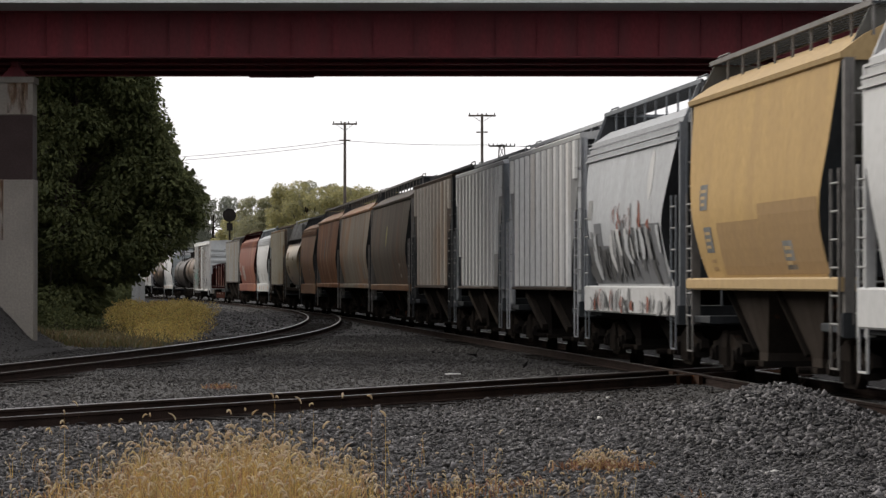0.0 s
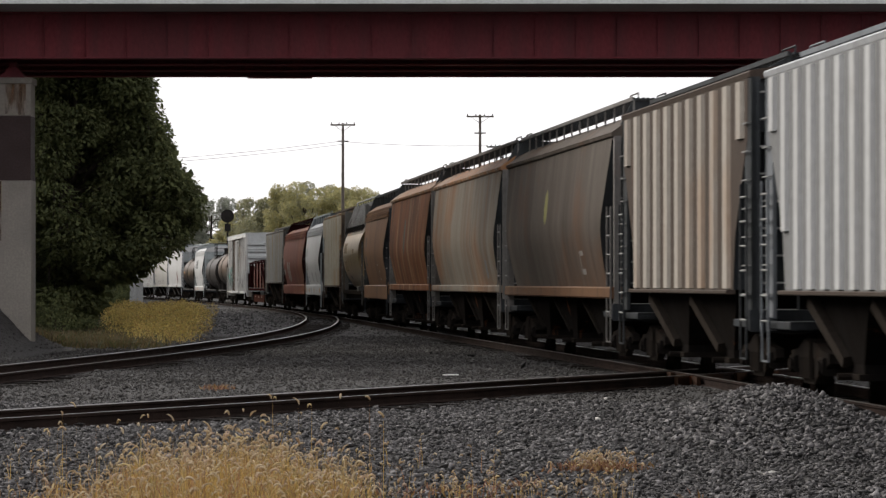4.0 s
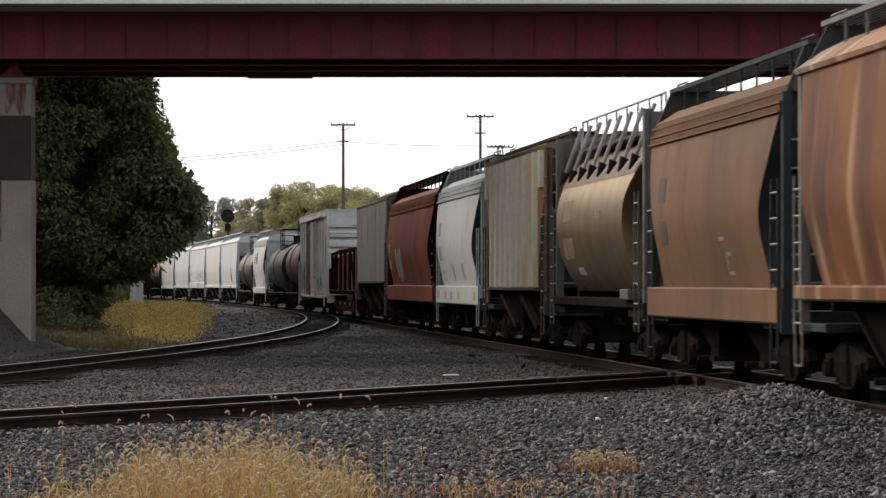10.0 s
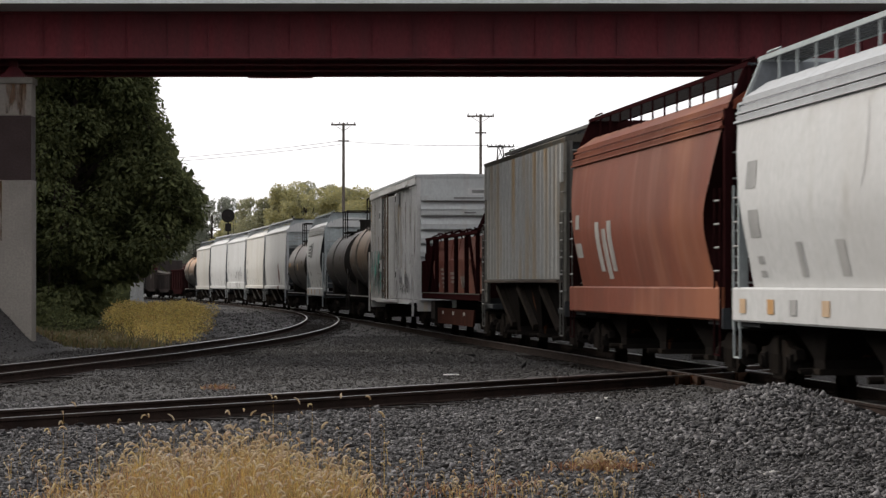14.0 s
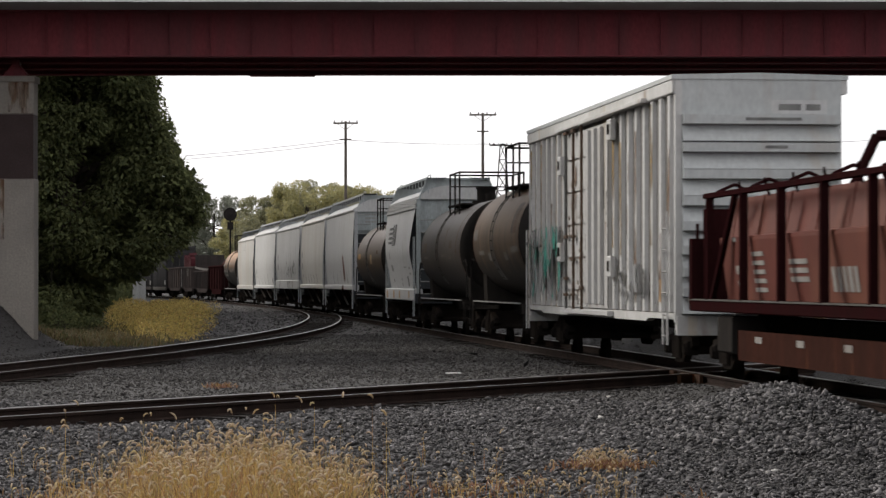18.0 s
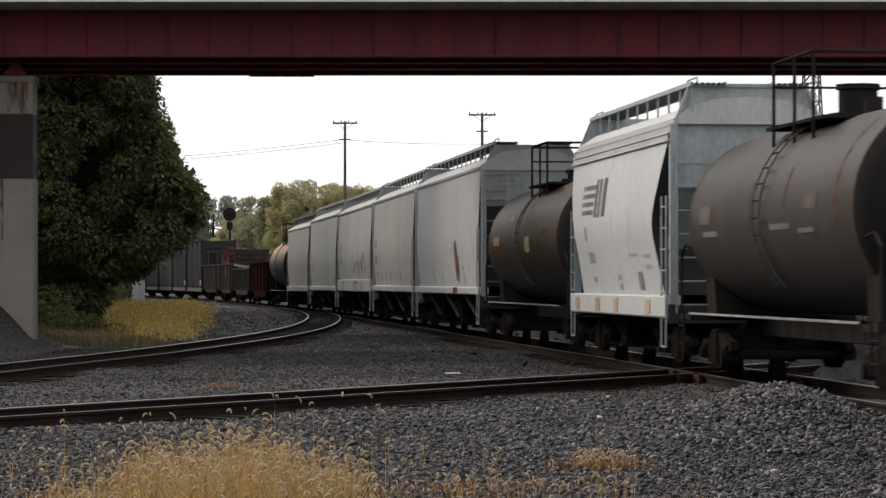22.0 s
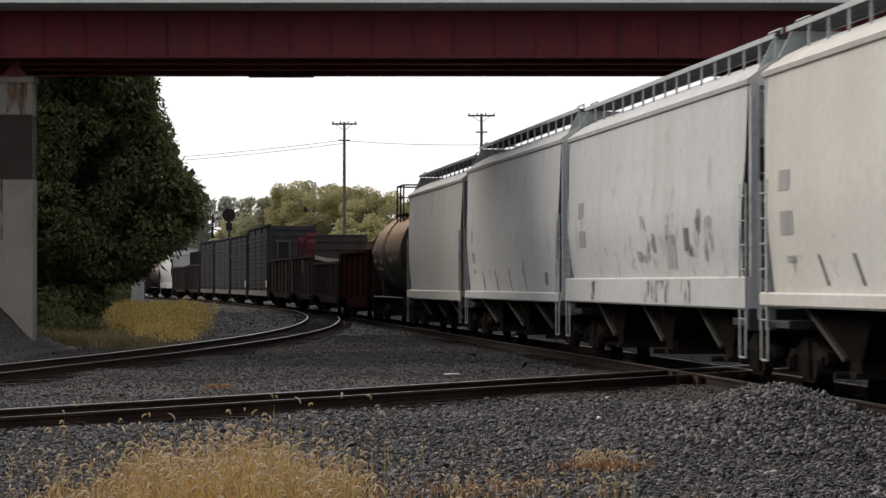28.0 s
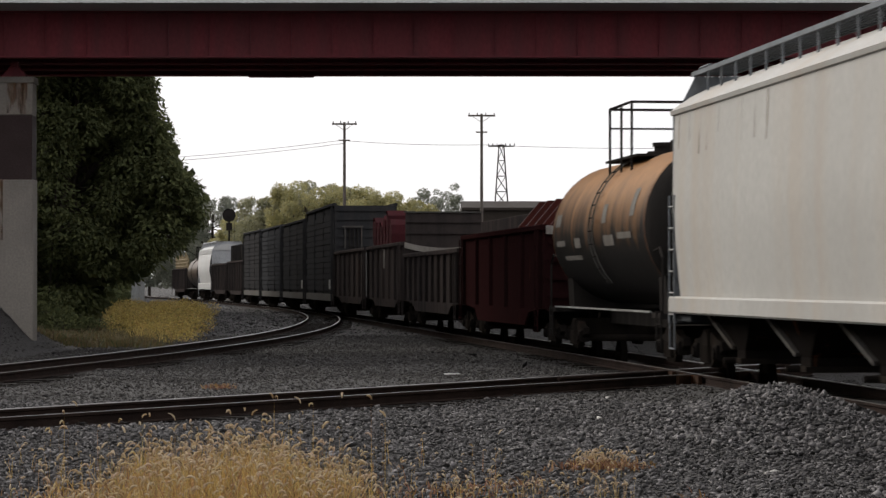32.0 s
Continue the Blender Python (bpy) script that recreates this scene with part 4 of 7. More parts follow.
for k in range(1, 16):
    part("wall_rib", Geo().box(k * 2.9, k * 2.9 + 0.16, -0.1, -0.002, 0, 8.88), WALL, shed)
# ---- the freight train ----
# each car's own space: x towards the head of the train, z from the rail top; the side seen is -y
SKIN = 0.008


def ladder(parent, material, x, y, z0, z1, along, width=0.45, step=0.38, r=0.018, rung_mat=None):
    """A ladder whose rungs run along x or y."""
    lad = part("ladder", Geo().rod((x, y, z0), (x, y, z1), r * 1.25, 4), material, parent)
    a = (x + width, y) if along == "x" else (x, y + width)
    part("stile", Geo().rod((*a, z0), (*a, z1), r * 1.25, 4), material, lad)
    rung = Geo().rod((0, 0, 0), (width, 0, 0) if along == "x" else (0, width, 0), r, 5).mesh("rung", rung_mat or RUNG)
    z = z0 + 0.15
    while z < z1:
        part("rung", rung, None, lad).location = (x, y, z)
        z += step
    return lad


def side_frame_geo():
    g = Geo()
    top = [(-1.22, 0.52), (-1.18, 0.66), (-0.72, 0.70), (-0.45, 0.80), (0.45, 0.80), (0.72, 0.70), (1.18, 0.66), (1.22, 0.52)]
    low = [(1.0, 0.42), (0.62, 0.40), (0.34, 0.20), (-0.34, 0.20), (-0.62, 0.40), (-1.0, 0.42)]
    g.plate((top + low)[::-1], -0.07, 0.07)
    for x in (-0.89, 0.89):
        g.box(x - 0.16, x + 0.16, -0.13, 0.1, 0.34, 0.60, 0.03)
        g.rod((x, -0.17, 0.45), (x, 0.1, 0.45), 0.10, 10)
    for x in (-0.22, 0, 0.22):
        g.rod((x, -0.09, 0.28), (x, -0.09, 0.58), 0.075, 8)
    return g


def wheel_geo():
    g = Geo()
    prof = [(0.0, 0.10), (-0.02, 0.10), (-0.03, 0.32), (-0.07, 0.36), (-0.07, 0.452), (0.055, 0.462), (0.055, 0.49), (0.075, 0.49), (0.075, 0.36), (0.03, 0.33), (0.02, 0.10)]
    n = 24
    rings = [[(r * math.cos(2 * math.pi * k / n), y, r * math.sin(2 * math.pi * k / n)) for y, r in prof] for k in range(n)]
    rings.append(rings[0])
    g.rings(rings, close=False, caps=False)
    return g.rod((0, -0.16, 0), (0, 0.04, 0), 0.1, 12)


# pale tone puts the sky light caught by rungs into the colour
RUNG = paint("skylit_pale_rung_steel", (0.3, 0.3, 0.29), dirt=0.4, rusty=0.1, rough=0.6)
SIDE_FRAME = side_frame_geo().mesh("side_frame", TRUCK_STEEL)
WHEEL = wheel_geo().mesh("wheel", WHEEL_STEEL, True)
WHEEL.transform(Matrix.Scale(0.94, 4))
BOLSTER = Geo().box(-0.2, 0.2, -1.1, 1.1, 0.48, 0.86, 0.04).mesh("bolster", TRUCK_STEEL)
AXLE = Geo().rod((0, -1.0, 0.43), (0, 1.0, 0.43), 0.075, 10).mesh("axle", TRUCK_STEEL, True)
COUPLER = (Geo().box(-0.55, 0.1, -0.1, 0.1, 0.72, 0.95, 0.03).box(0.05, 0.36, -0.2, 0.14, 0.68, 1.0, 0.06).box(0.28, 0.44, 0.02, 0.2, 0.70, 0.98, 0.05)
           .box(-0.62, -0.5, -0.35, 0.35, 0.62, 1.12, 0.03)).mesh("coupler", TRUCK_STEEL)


WHEELS = collections.defaultdict(list)     # the wheels of each car and how they sit


def truck(car, x):
    t = part("truck", BOLSTER, None, car)
    t.location = (x, 0, 0)
    for y in (-0.98, 0.98):
        f = part("side_frame", SIDE_FRAME, None, t)
        f.matrix_local = pose(0, y, 0, 0, 0, 0 if y < 0 else 180)
    for dx in (-0.89, 0.89):
        part("axle", AXLE, None, t).location = (dx, 0, 0)
        for y in (-0.735, 0.735):
            w = part("wheel", WHEEL, None, t)
            w.matrix_local = pose(dx, y, 0.463, 0, 0, 180 if y < 0 else 0)
            WHEELS[car.name].append((w, w.matrix_local.copy()))
    return t


def running_gear(car, L, inset=1.75):
    for s in (1, -1):
        truck(car, s * (L / 2 - inset))
        c = part("coupler", COUPLER, None, car)
        c.matrix_local = pose(s * (L / 2 - 0.42), 0, 0, 0, 0, 0 if s > 0 else 180)
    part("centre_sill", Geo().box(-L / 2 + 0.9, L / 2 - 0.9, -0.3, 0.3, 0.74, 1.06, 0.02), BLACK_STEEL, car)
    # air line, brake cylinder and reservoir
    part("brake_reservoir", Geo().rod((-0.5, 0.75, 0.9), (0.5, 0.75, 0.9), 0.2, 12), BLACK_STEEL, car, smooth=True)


def shape_at(prof, z):
    zs = [p[0] for p in prof]
    return float(np.interp(z, zs, [p[1] for p in prof])), float(np.interp(z, zs, [p[2] for p in prof]))


def decal(car, prof, x0, x1, z0, z1, material, name="stencil", label="", lean=0.0):
    """Paint that follows the bulging side."""
    g = Geo()
    n = 6
    rings = []
    for i in range(n + 1):
        z = z0 + (z1 - z0) * i / n
        w = shape_at(prof, z)[0] + SKIN
        k = lean * i / n
        rings.append([(x0 + k, -w, z), (x1 + k, -w, z)])
    g.rings(rings, close=False, caps=False)
    return part(name, g, material, car, label)


def fine_profile(prof, n=14):
    """Rounds a list of (z, half width, half length) into an even curve."""
    zs = np.linspace(prof[0][0], prof[-1][0], n)
    k = np.array([p[0] for p in prof])
    out = []
    for z in zs:
        i = int(np.clip(np.searchsorted(k, z) - 1, 0, len(prof) - 2))
        p0, p1, p2, p3 = prof[max(i - 1, 0)], prof[i], prof[i + 1], prof[min(i + 2, len(prof) - 1)]
        q = (z - p1[0]) / (p2[0] - p1[0])
        row = [float(z)]
        for c in (1, 2):
            m1 = (p2[c] - p0[c]) / max(p2[0] - p0[0], 1e-6) * (p2[0] - p1[0])
            m2 = (p3[c] - p1[c]) / max(p3[0] - p1[0], 1e-6) * (p2[0] - p1[0])
            row.append(p1[c] * (2 * q ** 3 - 3 * q * q + 1) + m1 * (q ** 3 - 2 * q * q + q) + p2[c] * (3 * q * q - 2 * q ** 3) + m2 * (q ** 3 - q * q))
        out.append(tuple(row))
    return out


def hopper(L, body_mat, label, style="flow", bays=2, sill=None, sill_mat=None, frame_mat=None, eave=4.65, ribs=0, rib_mat=None, bulge=0.12, roof_mat=None, rails=True, shut_end=False, end_mat=None, rib_depth=0.055, chute_mat=None, end_post_mat=None):
    """A covered hopper car: flow (bulged side), ledge (bulged with stepped eaves) or ribbed."""
    car = thing("hopper_car", label, "hopper car", group="cars of the freight train")
    roof_mat, sill_mat, frame_mat = roof_mat or body_mat, sill_mat or body_mat, frame_mat or body_mat
    end_mat = end_mat or frame_mat
    E = L / 2 - 0.42
    if style == "ledge":
        s0, s1 = sill or (1.06, 1.6)
        top = 4.18
        prof = [(s1, 1.36, E - 1.0), (2.1, 1.48, E - 1.15), (2.75, 1.47 + bulge, E - 1.1), (3.5, 1.5 + bulge * 0.4, E - 0.6), (top, 1.45, E - 0.22)]
    elif style == "ribbed":
        s0, s1 = sill or (1.49, 1.56)
        sill_mat = DARK_RIB
        top = eave
        prof = [(s1, 1.44, E - 1.45), (2.4, 1.44, E - 1.3), (3.3, 1.44, E - 0.75), (3.9, 1.44, E - 0.35), (top, 1.44, E - 0.3)]
        if shut_end:
            prof = [(s1, 1.44, E - 0.9), (2.4, 1.44, E - 0.8), (3.3, 1.44, E - 0.55), (3.9, 1.44, E - 0.3), (top, 1.44, E - 0.3)]
    else:
        s0, s1 = sill or (1.40, 1.62)
        top = eave
        prof = [(s1, 1.36, E - 1.3), (2.1, 1.47, E - 1.2), (2.8, 1.46 + bulge, E - 0.95), (3.6, 1.47 + bulge * 0.5, E - 0.6), (top, 1.42, E - 0.35)]
        if shut_end:
            prof = [(s1, 1.42, E - 0.75), (2.1, 1.46, E - 0.6), (2.8, 1.47 + bulge * 0.5, E - 0.42), (3.6, 1.47, E - 0.33), (top, 1.43, E - 0.3)]
    prof = fine_profile(prof) if style != "ribbed" else prof
    g, ge = Geo(), Geo()
    for s in (-1, 1):
        rows = [[(-l, s * w, z), (l, s * w, z)] for z, w, l in prof]
        g.rings(rows if s < 0 else rows[::-1], close=False, caps=False)
        rows = [[(s * (l - 0.015), -w + 0.01, z), (s * (l - 0.015), w - 0.01, z)] for z, w, l in prof]
        ge.rings(rows if s > 0 else rows[::-1], close=False, caps=False)
    z, w, l = prof[0]
    ge.add([(-l, -w, z), (l, -w, z), (l, w, z), (-l, w, z)], [(3, 2, 1, 0)])
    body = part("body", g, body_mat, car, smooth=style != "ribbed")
    # end sheets take a dark colour for the shade inside the open ends
    part("inner_sheet", ge, DARK_END if end_mat is not DARK_RED else DARK_RED, car, "tapering end sheets coloured dark as recess shade", smooth=True)
    # ribs, cut to the tapering side
    for i in range(ribs):
        span = prof[-1][2] * 2
        x = -span / 2 + span * (i + 0.5) / ribs
        low = s1
        for z, w, l in prof:
            if abs(x) + 0.16 < l:
                low = z
                break
        else:
            low = top
        if low < top - 0.5:
            for s in (-1, 1):
                y = 1.44 * s
                q = Geo()
                wd, dp = span / ribs * 0.23, rib_depth
                q.rings([[(x - wd, y, z), (x - wd * 0.7, y + s * dp, z), (x + wd * 0.7, y + s * dp, z), (x + wd, y, z)] for z in (low + 0.02, top - 0.04)])
                part("rib", q, rib_mat or body_mat, body)
    if style == "ribbed":
        for s in (-1, 1):
            part("side_sill", Geo().box(-prof[0][2], prof[0][2], min(s * 1.40, s * 1.55), max(s * 1.40, s * 1.55), s0, s1, 0.015), sill_mat, car)
    else:
        for s in (-1, 1):
            a, b = sorted((s * 1.22, s * 1.52))
            part("side_sill", Geo().box(-E + 0.12, E - 0.12, a, b, s0, s1 - 0.002, 0.03), sill_mat, car)
    # eaves and roof
    ridge = max(top + 0.3, 4.95) if style == "ledge" else top + (0.58 if style == "flow" else 0.26)
    if style == "ledge":
        for s in (-1, 1):
            q = Geo()
            pts = [(1.45, top), (1.47, top + 0.10), (1.40, top + 0.14), (1.42, top + 0.25), (1.35, top + 0.29), (1.36, top + 0.40), (1.28, top + 0.45)]
            for (y0, z0), (y1, z1) in zip(pts, pts[1:]):
                vs = [(-E + 0.15, s * y0, z0), (E - 0.15, s * y0, z0), (E - 0.15, s * y1, z1), (-E + 0.15, s * y1, z1)]
                q.add(vs, [(0, 1, 2, 3) if s < 0 else (3, 2, 1, 0)])
            part("eave_panel", q, roof_mat, car)
            for zz in (top - 0.01, top + 0.13, top + 0.28):
                a, b = sorted((s * 1.40, s * (1.50 - (zz - top) * 0.22)))
                part("eave_flange", Geo().box(-E + 0.15, E - 0.15, a, b, zz, zz + 0.035), roof_mat, car)
        arch = [(1.28, top + 0.45), (1.0, top + 0.64), (0.6, top + 0.75), (0, top + 0.79), (-0.6, top + 0.75), (-1.0, top + 0.64), (-1.28, top + 0.45), (-1.28, top + 0.3), (1.28, top + 0.3)]
    else:
        up, eave_w = (0.58, 1.47) if style == "flow" else (0.26, 1.445)
        arch = [(eave_w, top), (eave_w + 0.02, top + 0.07), (1.44, top + 0.1), (1.15, top + up * 0.55), (0.8, top + up * 0.85), (0, top + up), (-0.8, top + up * 0.85), (-1.15, top + up * 0.55), (-1.44, top + 0.1), (-eave_w - 0.02, top + 0.07), (-eave_w, top), (-1.4, top - 0.03), (1.4, top - 0.03)]
    part("roof", Geo().prism(arch, -E + 0.1, E - 0.1), roof_mat, car)
    for k in range(3):
        part("roof_hatch", Geo().box(-L / 3.2 + k * L / 3.2 - 1.1 + 0.0, -L / 3.2 + k * L / 3.2 + 1.1, -0.3, 0.3, ridge - 0.08, ridge + 0.1, 0.04), roof_mat, car)
    # running boards on legs
    rb = top + {"ledge": 1.0, "ribbed": 0.34}.get(style, 0.72)
    inner, outer = (0.3, 0.85) if style == "ribbed" else (0.45, 1.05)
    for s in (-1, 1):
        y0, y1 = sorted((s * inner, s * outer))
        q = Geo()
        for j in range(7):
            y = y0 + (y1 - y0) * j / 6
            q.box(-E, E, y - 0.02, y + 0.02, rb, rb + 0.04)
        for y in (y0 - 0.03, y1):
            part("board_edge", Geo().box(-E, E, y, y + 0.03, rb - 0.02, rb + 0.055), frame_mat, car)
        x = -E
        while x < E:
            q.box(x, x + 0.025, y0, y1, rb + 0.005, rb + 0.035)
            x += 0.3
        part("running_board", q, DARK_END, car, "grated steel running board")
        n = max(5, int(L / 1.25))
        for i in range(n + 1):
            x = -E + 0.1 + (2 * E - 0.2) * i / n
            part("leg", Geo().rod((x, s * (outer - 0.02), top + {"ledge": 0.5, "ribbed": 0.1}.get(style, 0.3)), (x, s * (outer - 0.02), rb + 0.02), 0.025, 4), frame_mat, car)
    if rails:
        for s in (-1, 1):
            x = s * (E - 0.55)
            y = -outer + 0.1
            q = Geo().path([(x - 0.4, y, rb + 0.02), (x - 0.4, y, rb + 0.13), (x + 0.5, y, rb + 0.13), (x + 0.5, y, rb + 0.02)], 0.018, 5)
            part("grab_rail", q, frame_mat, car)
    # ends: posts, panel, slope sheet, ladders, platform
    for s in (1, -1):
        xe = s * (E - 0.08)
        for y in (-1.36, 1.36):
            part("corner_post", Geo().box(min(xe, xe - s * 0.14), max(xe, xe - s * 0.14), y - 0.07, y + 0.07, 0.95, top + (0.3 if style == "ledge" else 0.0)), frame_mat, car)
        if style == "ribbed":
            for y in (-1.4, 1.4):
                a, b = sorted((xe, xe - s * 0.5))
                post = part("end_post", Geo().box(a, b, y - 0.03, y + 0.03, 1.15, top, 0.008), end_post_mat or frame_mat, car, "flat steel end post")
                for k in range(7):
                    part("rung", Geo().path([(a + 0.06, y * 1.02, 1.5 + k * 0.44), (a + 0.06, y * 1.06, 1.5 + k * 0.44), (b - 0.06, y * 1.06, 1.5 + k * 0.44), (b - 0.06, y * 1.02, 1.5 + k * 0.44)], 0.014, 4), RUNG, post)
        if style == "ledge":
            q = Geo().path([(xe - s * 0.06, -1.36, top + 0.25), (xe - s * 0.12, -1.05, rb)], 0.045, 4)
            q.path([(xe - s * 0.06, 1.36, top + 0.25), (xe - s * 0.12, 1.05, rb)], 0.045, 4)
            q.path([(xe - s * 0.12, -1.05, rb), (xe - s * 0.12, 1.05, rb)], 0.045, 4)
            part("end_brace", q, frame_mat, car)
        zp = top - 0.85
        ring = [(-1.36, zp), (1.36, zp), (1.4, top), (outer, rb - 0.03), (-outer, rb - 0.03), (-1.4, top)]
        a, b = sorted((s * (E - 0.25), s * (E - 0.2)))
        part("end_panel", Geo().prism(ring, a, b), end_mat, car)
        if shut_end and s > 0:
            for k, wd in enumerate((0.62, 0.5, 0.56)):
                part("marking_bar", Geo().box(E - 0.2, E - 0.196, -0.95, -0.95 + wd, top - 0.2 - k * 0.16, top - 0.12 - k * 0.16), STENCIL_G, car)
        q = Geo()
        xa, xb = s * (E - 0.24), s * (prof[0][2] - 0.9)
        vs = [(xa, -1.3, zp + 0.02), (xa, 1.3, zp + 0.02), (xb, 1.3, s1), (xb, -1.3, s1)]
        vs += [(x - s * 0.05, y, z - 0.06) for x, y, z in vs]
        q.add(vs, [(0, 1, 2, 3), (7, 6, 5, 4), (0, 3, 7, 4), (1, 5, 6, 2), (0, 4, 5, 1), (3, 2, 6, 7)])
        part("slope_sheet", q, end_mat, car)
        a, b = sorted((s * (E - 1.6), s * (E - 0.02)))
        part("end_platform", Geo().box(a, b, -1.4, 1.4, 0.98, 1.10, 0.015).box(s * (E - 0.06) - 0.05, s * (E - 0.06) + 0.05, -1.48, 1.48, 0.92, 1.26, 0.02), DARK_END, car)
        ladder(car, frame_mat, s * (E - 0.35) - 0.24, -1.5, 0.95, 3.2, "x", 0.46)
        if s > 0:
            ladder(car, frame_mat, E - 0.02, -1.33, 1.1, top - 0.1, "y", 0.62, 0.42)
            q = Geo().rod((E - 0.05, 0.55, 2.5), (E + 0.02, 0.55, 2.5), 0.05, 8)
            for k in range(12):
                a0, a1 = 2 * math.pi * k / 12, 2 * math.pi * (k + 1) / 12
                q.rod((E + 0.02, 0.55 + 0.27 * math.cos(a0), 2.5 + 0.27 * math.sin(a0)), (E + 0.02, 0.55 + 0.27 * math.cos(a1), 2.5 + 0.27 * math.sin(a1)), 0.018, 4)
            part("brake_wheel", q, BLACK_STEEL, car)
        part("stirrup", Geo().path([(s * (E - 0.6), -1.5, 1.1), (s * (E - 0.6), -1.5, 0.5), (s * (E - 0.15), -1.5, 0.5), (s * (E - 0.15), -1.5, 1.1)], 0.02, 4), frame_mat, car)
    # hopper chutes under the floor
    span = prof[0][2] * 2 - 1.2
    for k in range(bays):
        c = -span / 2 + span * (k + 0.5) / bays
        w = span / bays / 2 * 0.98
        q = Geo().rings([[(c - w, -1.25, s1), (c + w, -1.25, s1), (c + w, 1.25, s1), (c - w, 1.25, s1)],
                         [(c - 0.32, -0.95, 0.55), (c + 0.32, -0.95, 0.55), (c + 0.32, 0.95, 0.55), (c - 0.32, 0.95, 0.55)],
                         [(c - 0.32, -0.95, 0.42), (c + 0.32, -0.95, 0.42), (c + 0.32, 0.95, 0.42), (c - 0.32, 0.95, 0.42)]][::-1])
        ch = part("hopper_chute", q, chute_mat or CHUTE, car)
        if style != "ledge":
            for e in (-1,):
                part("chute_rib", Geo().rod((c + e * w * 0.75, -1.27, s1 - 0.15), (c + e * 0.36, -1.0, 0.58), 0.13 if style == "ribbed" and e < 0 else 0.05, 4), CHUTE_EDGE if style == "ribbed" else SILL_GREY if shut_end else TRUCK_STEEL, ch, "scuffed chute edge")
        part("outlet_gate", Geo().box(c - 0.42, c + 0.42, -1.05, 1.05, 0.33, 0.42, 0.01).rod((c, -1.25, 0.38), (c, -1.0, 0.38), 0.05, 8), TRUCK_STEEL, ch)
    running_gear(car, L)
    return car, prof


def stencils(car, prof, rng, material, spots):
    for x, z, w, h in spots:
        decal(car, prof, x, x + w, z, z + h, material)


def tank_car(L, label, shell_mat, head_mat, top_z=4.25, r=1.5, rail_h=0.9, panels=(), dome=0.42):
    car = thing("tank_car", label, "tank car", group="cars of the freight train")
    zc, h = top_z - r, L / 2 - 1.15
    n = 40

    def ring(x, q):
        return [(x, q * math.sin(2 * math.pi * k / n), zc + q * math.cos(2 * math.pi * k / n)) for k in range(n)]

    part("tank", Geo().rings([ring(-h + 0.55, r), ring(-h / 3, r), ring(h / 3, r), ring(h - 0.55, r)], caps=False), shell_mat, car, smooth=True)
    for s in (-1, 1):
        rs = [ring(s * (h - 0.55 + 0.55 * math.sin(a)), r * (0.12 + 0.88 * math.cos(a) ** 0.8) if a < 1.5 else 0.03) for a in (0, 0.25, 0.5, 0.75, 1.0, 1.25, 1.4, 1.55)]
        part("tank_head", Geo().rings(rs if s > 0 else rs[::-1], caps=True), head_mat, car, "black tank head", smooth=True)
        rs = [ring(s * (h - 0.62), r + 0.012), ring(s * (h - 0.56), r + 0.012)]
        part("weld_band", Geo().rings(rs if s > 0 else rs[::-1], caps=False), RUST_MARK, car, "rusty weld seam", smooth=True)
        # saddle, end platform and its handrail
        x = s * (h - 0.75)
        part("saddle", Geo().rings([[(x - 0.4, -1.15, 1.08), (x + 0.4, -1.15, 1.08), (x + 0.4, 1.15, 1.08), (x - 0.4, 1.15, 1.08)],
                                    [(x - 0.35, -1.2, zc - 0.75), (x + 0.35, -1.2, zc - 0.75), (x + 0.35, 1.2, zc - 0.75), (x - 0.35, 1.2, zc - 0.75)]]), BLACK_STEEL, car)
        xe = s * (L / 2 - 0.5)
        a, b = sorted((xe, xe - s * 1.0))
        part("end_platform", Geo().box(a, b, -1.45, 1.45, 1.0, 1.1, 0.01), BLACK_STEEL, car)
        q = Geo().path([(xe - s * 0.05, -1.42, 1.1), (xe - s * 0.05, -1.42, 2.1), (xe - s * 0.4, -1.42, 2.3), (xe - s * 0.9, -1.42, 2.25)], 0.025, 5)
        part("handrail", q, BLACK_STEEL, car)
        q = Geo().path([(xe - s * 0.05, 1.42, 1.1), (xe - s * 0.05, 1.42, 2.1), (xe - s * 0.9, 1.42, 2.25)], 0.025, 5)
        part("handrail", q, BLACK_STEEL, car)
        ladder(car, BLACK_STEEL, s * (L / 2 - 0.75) - 0.2, -1.46, 0.45, 1.15, "x", 0.42, 0.3, rung_mat=BLACK_STEEL)
    for s in (-1, 1):
        q = Geo().box(-h + 0.4, h - 0.4, s * 1.47 - 0.02, s * 1.47 + 0.02, 1.105, 1.14)
        part("side_rail", q, GALV if s < 0 else BLACK_STEEL, car, "scuffed steel side rail" if s < 0 else "")
    # ladder over the belly, manway and its platform
    stile = []
    for x in (-0.24, 0.24):
        rs = []
        for a in np.linspace(0.5, 2.3, 13):
            rs.append([(x + dx, -(r + 0.09 + dr) * math.sin(a), zc + (r + 0.09 + dr) * math.cos(a)) for dx, dr in ((-0.013, -0.013), (0.013, -0.013), (0.013, 0.013), (-0.013, 0.013))])
        stile.append(Geo().rings(rs))
    lad = part("ladder", stile[0], GREY_D, car)
    part("stile", stile[1], GREY_D, lad)
    rung = Geo().rod((-0.24, 0, 0), (0.24, 0, 0), 0.016, 4).mesh("rung", BLACK_STEEL)
    for a in np.linspace(0.6, 2.25, 11):
        part("rung", rung, None, lad).location = (0, -(r + 0.09) * math.sin(a), zc + (r + 0.09) * math.cos(a))
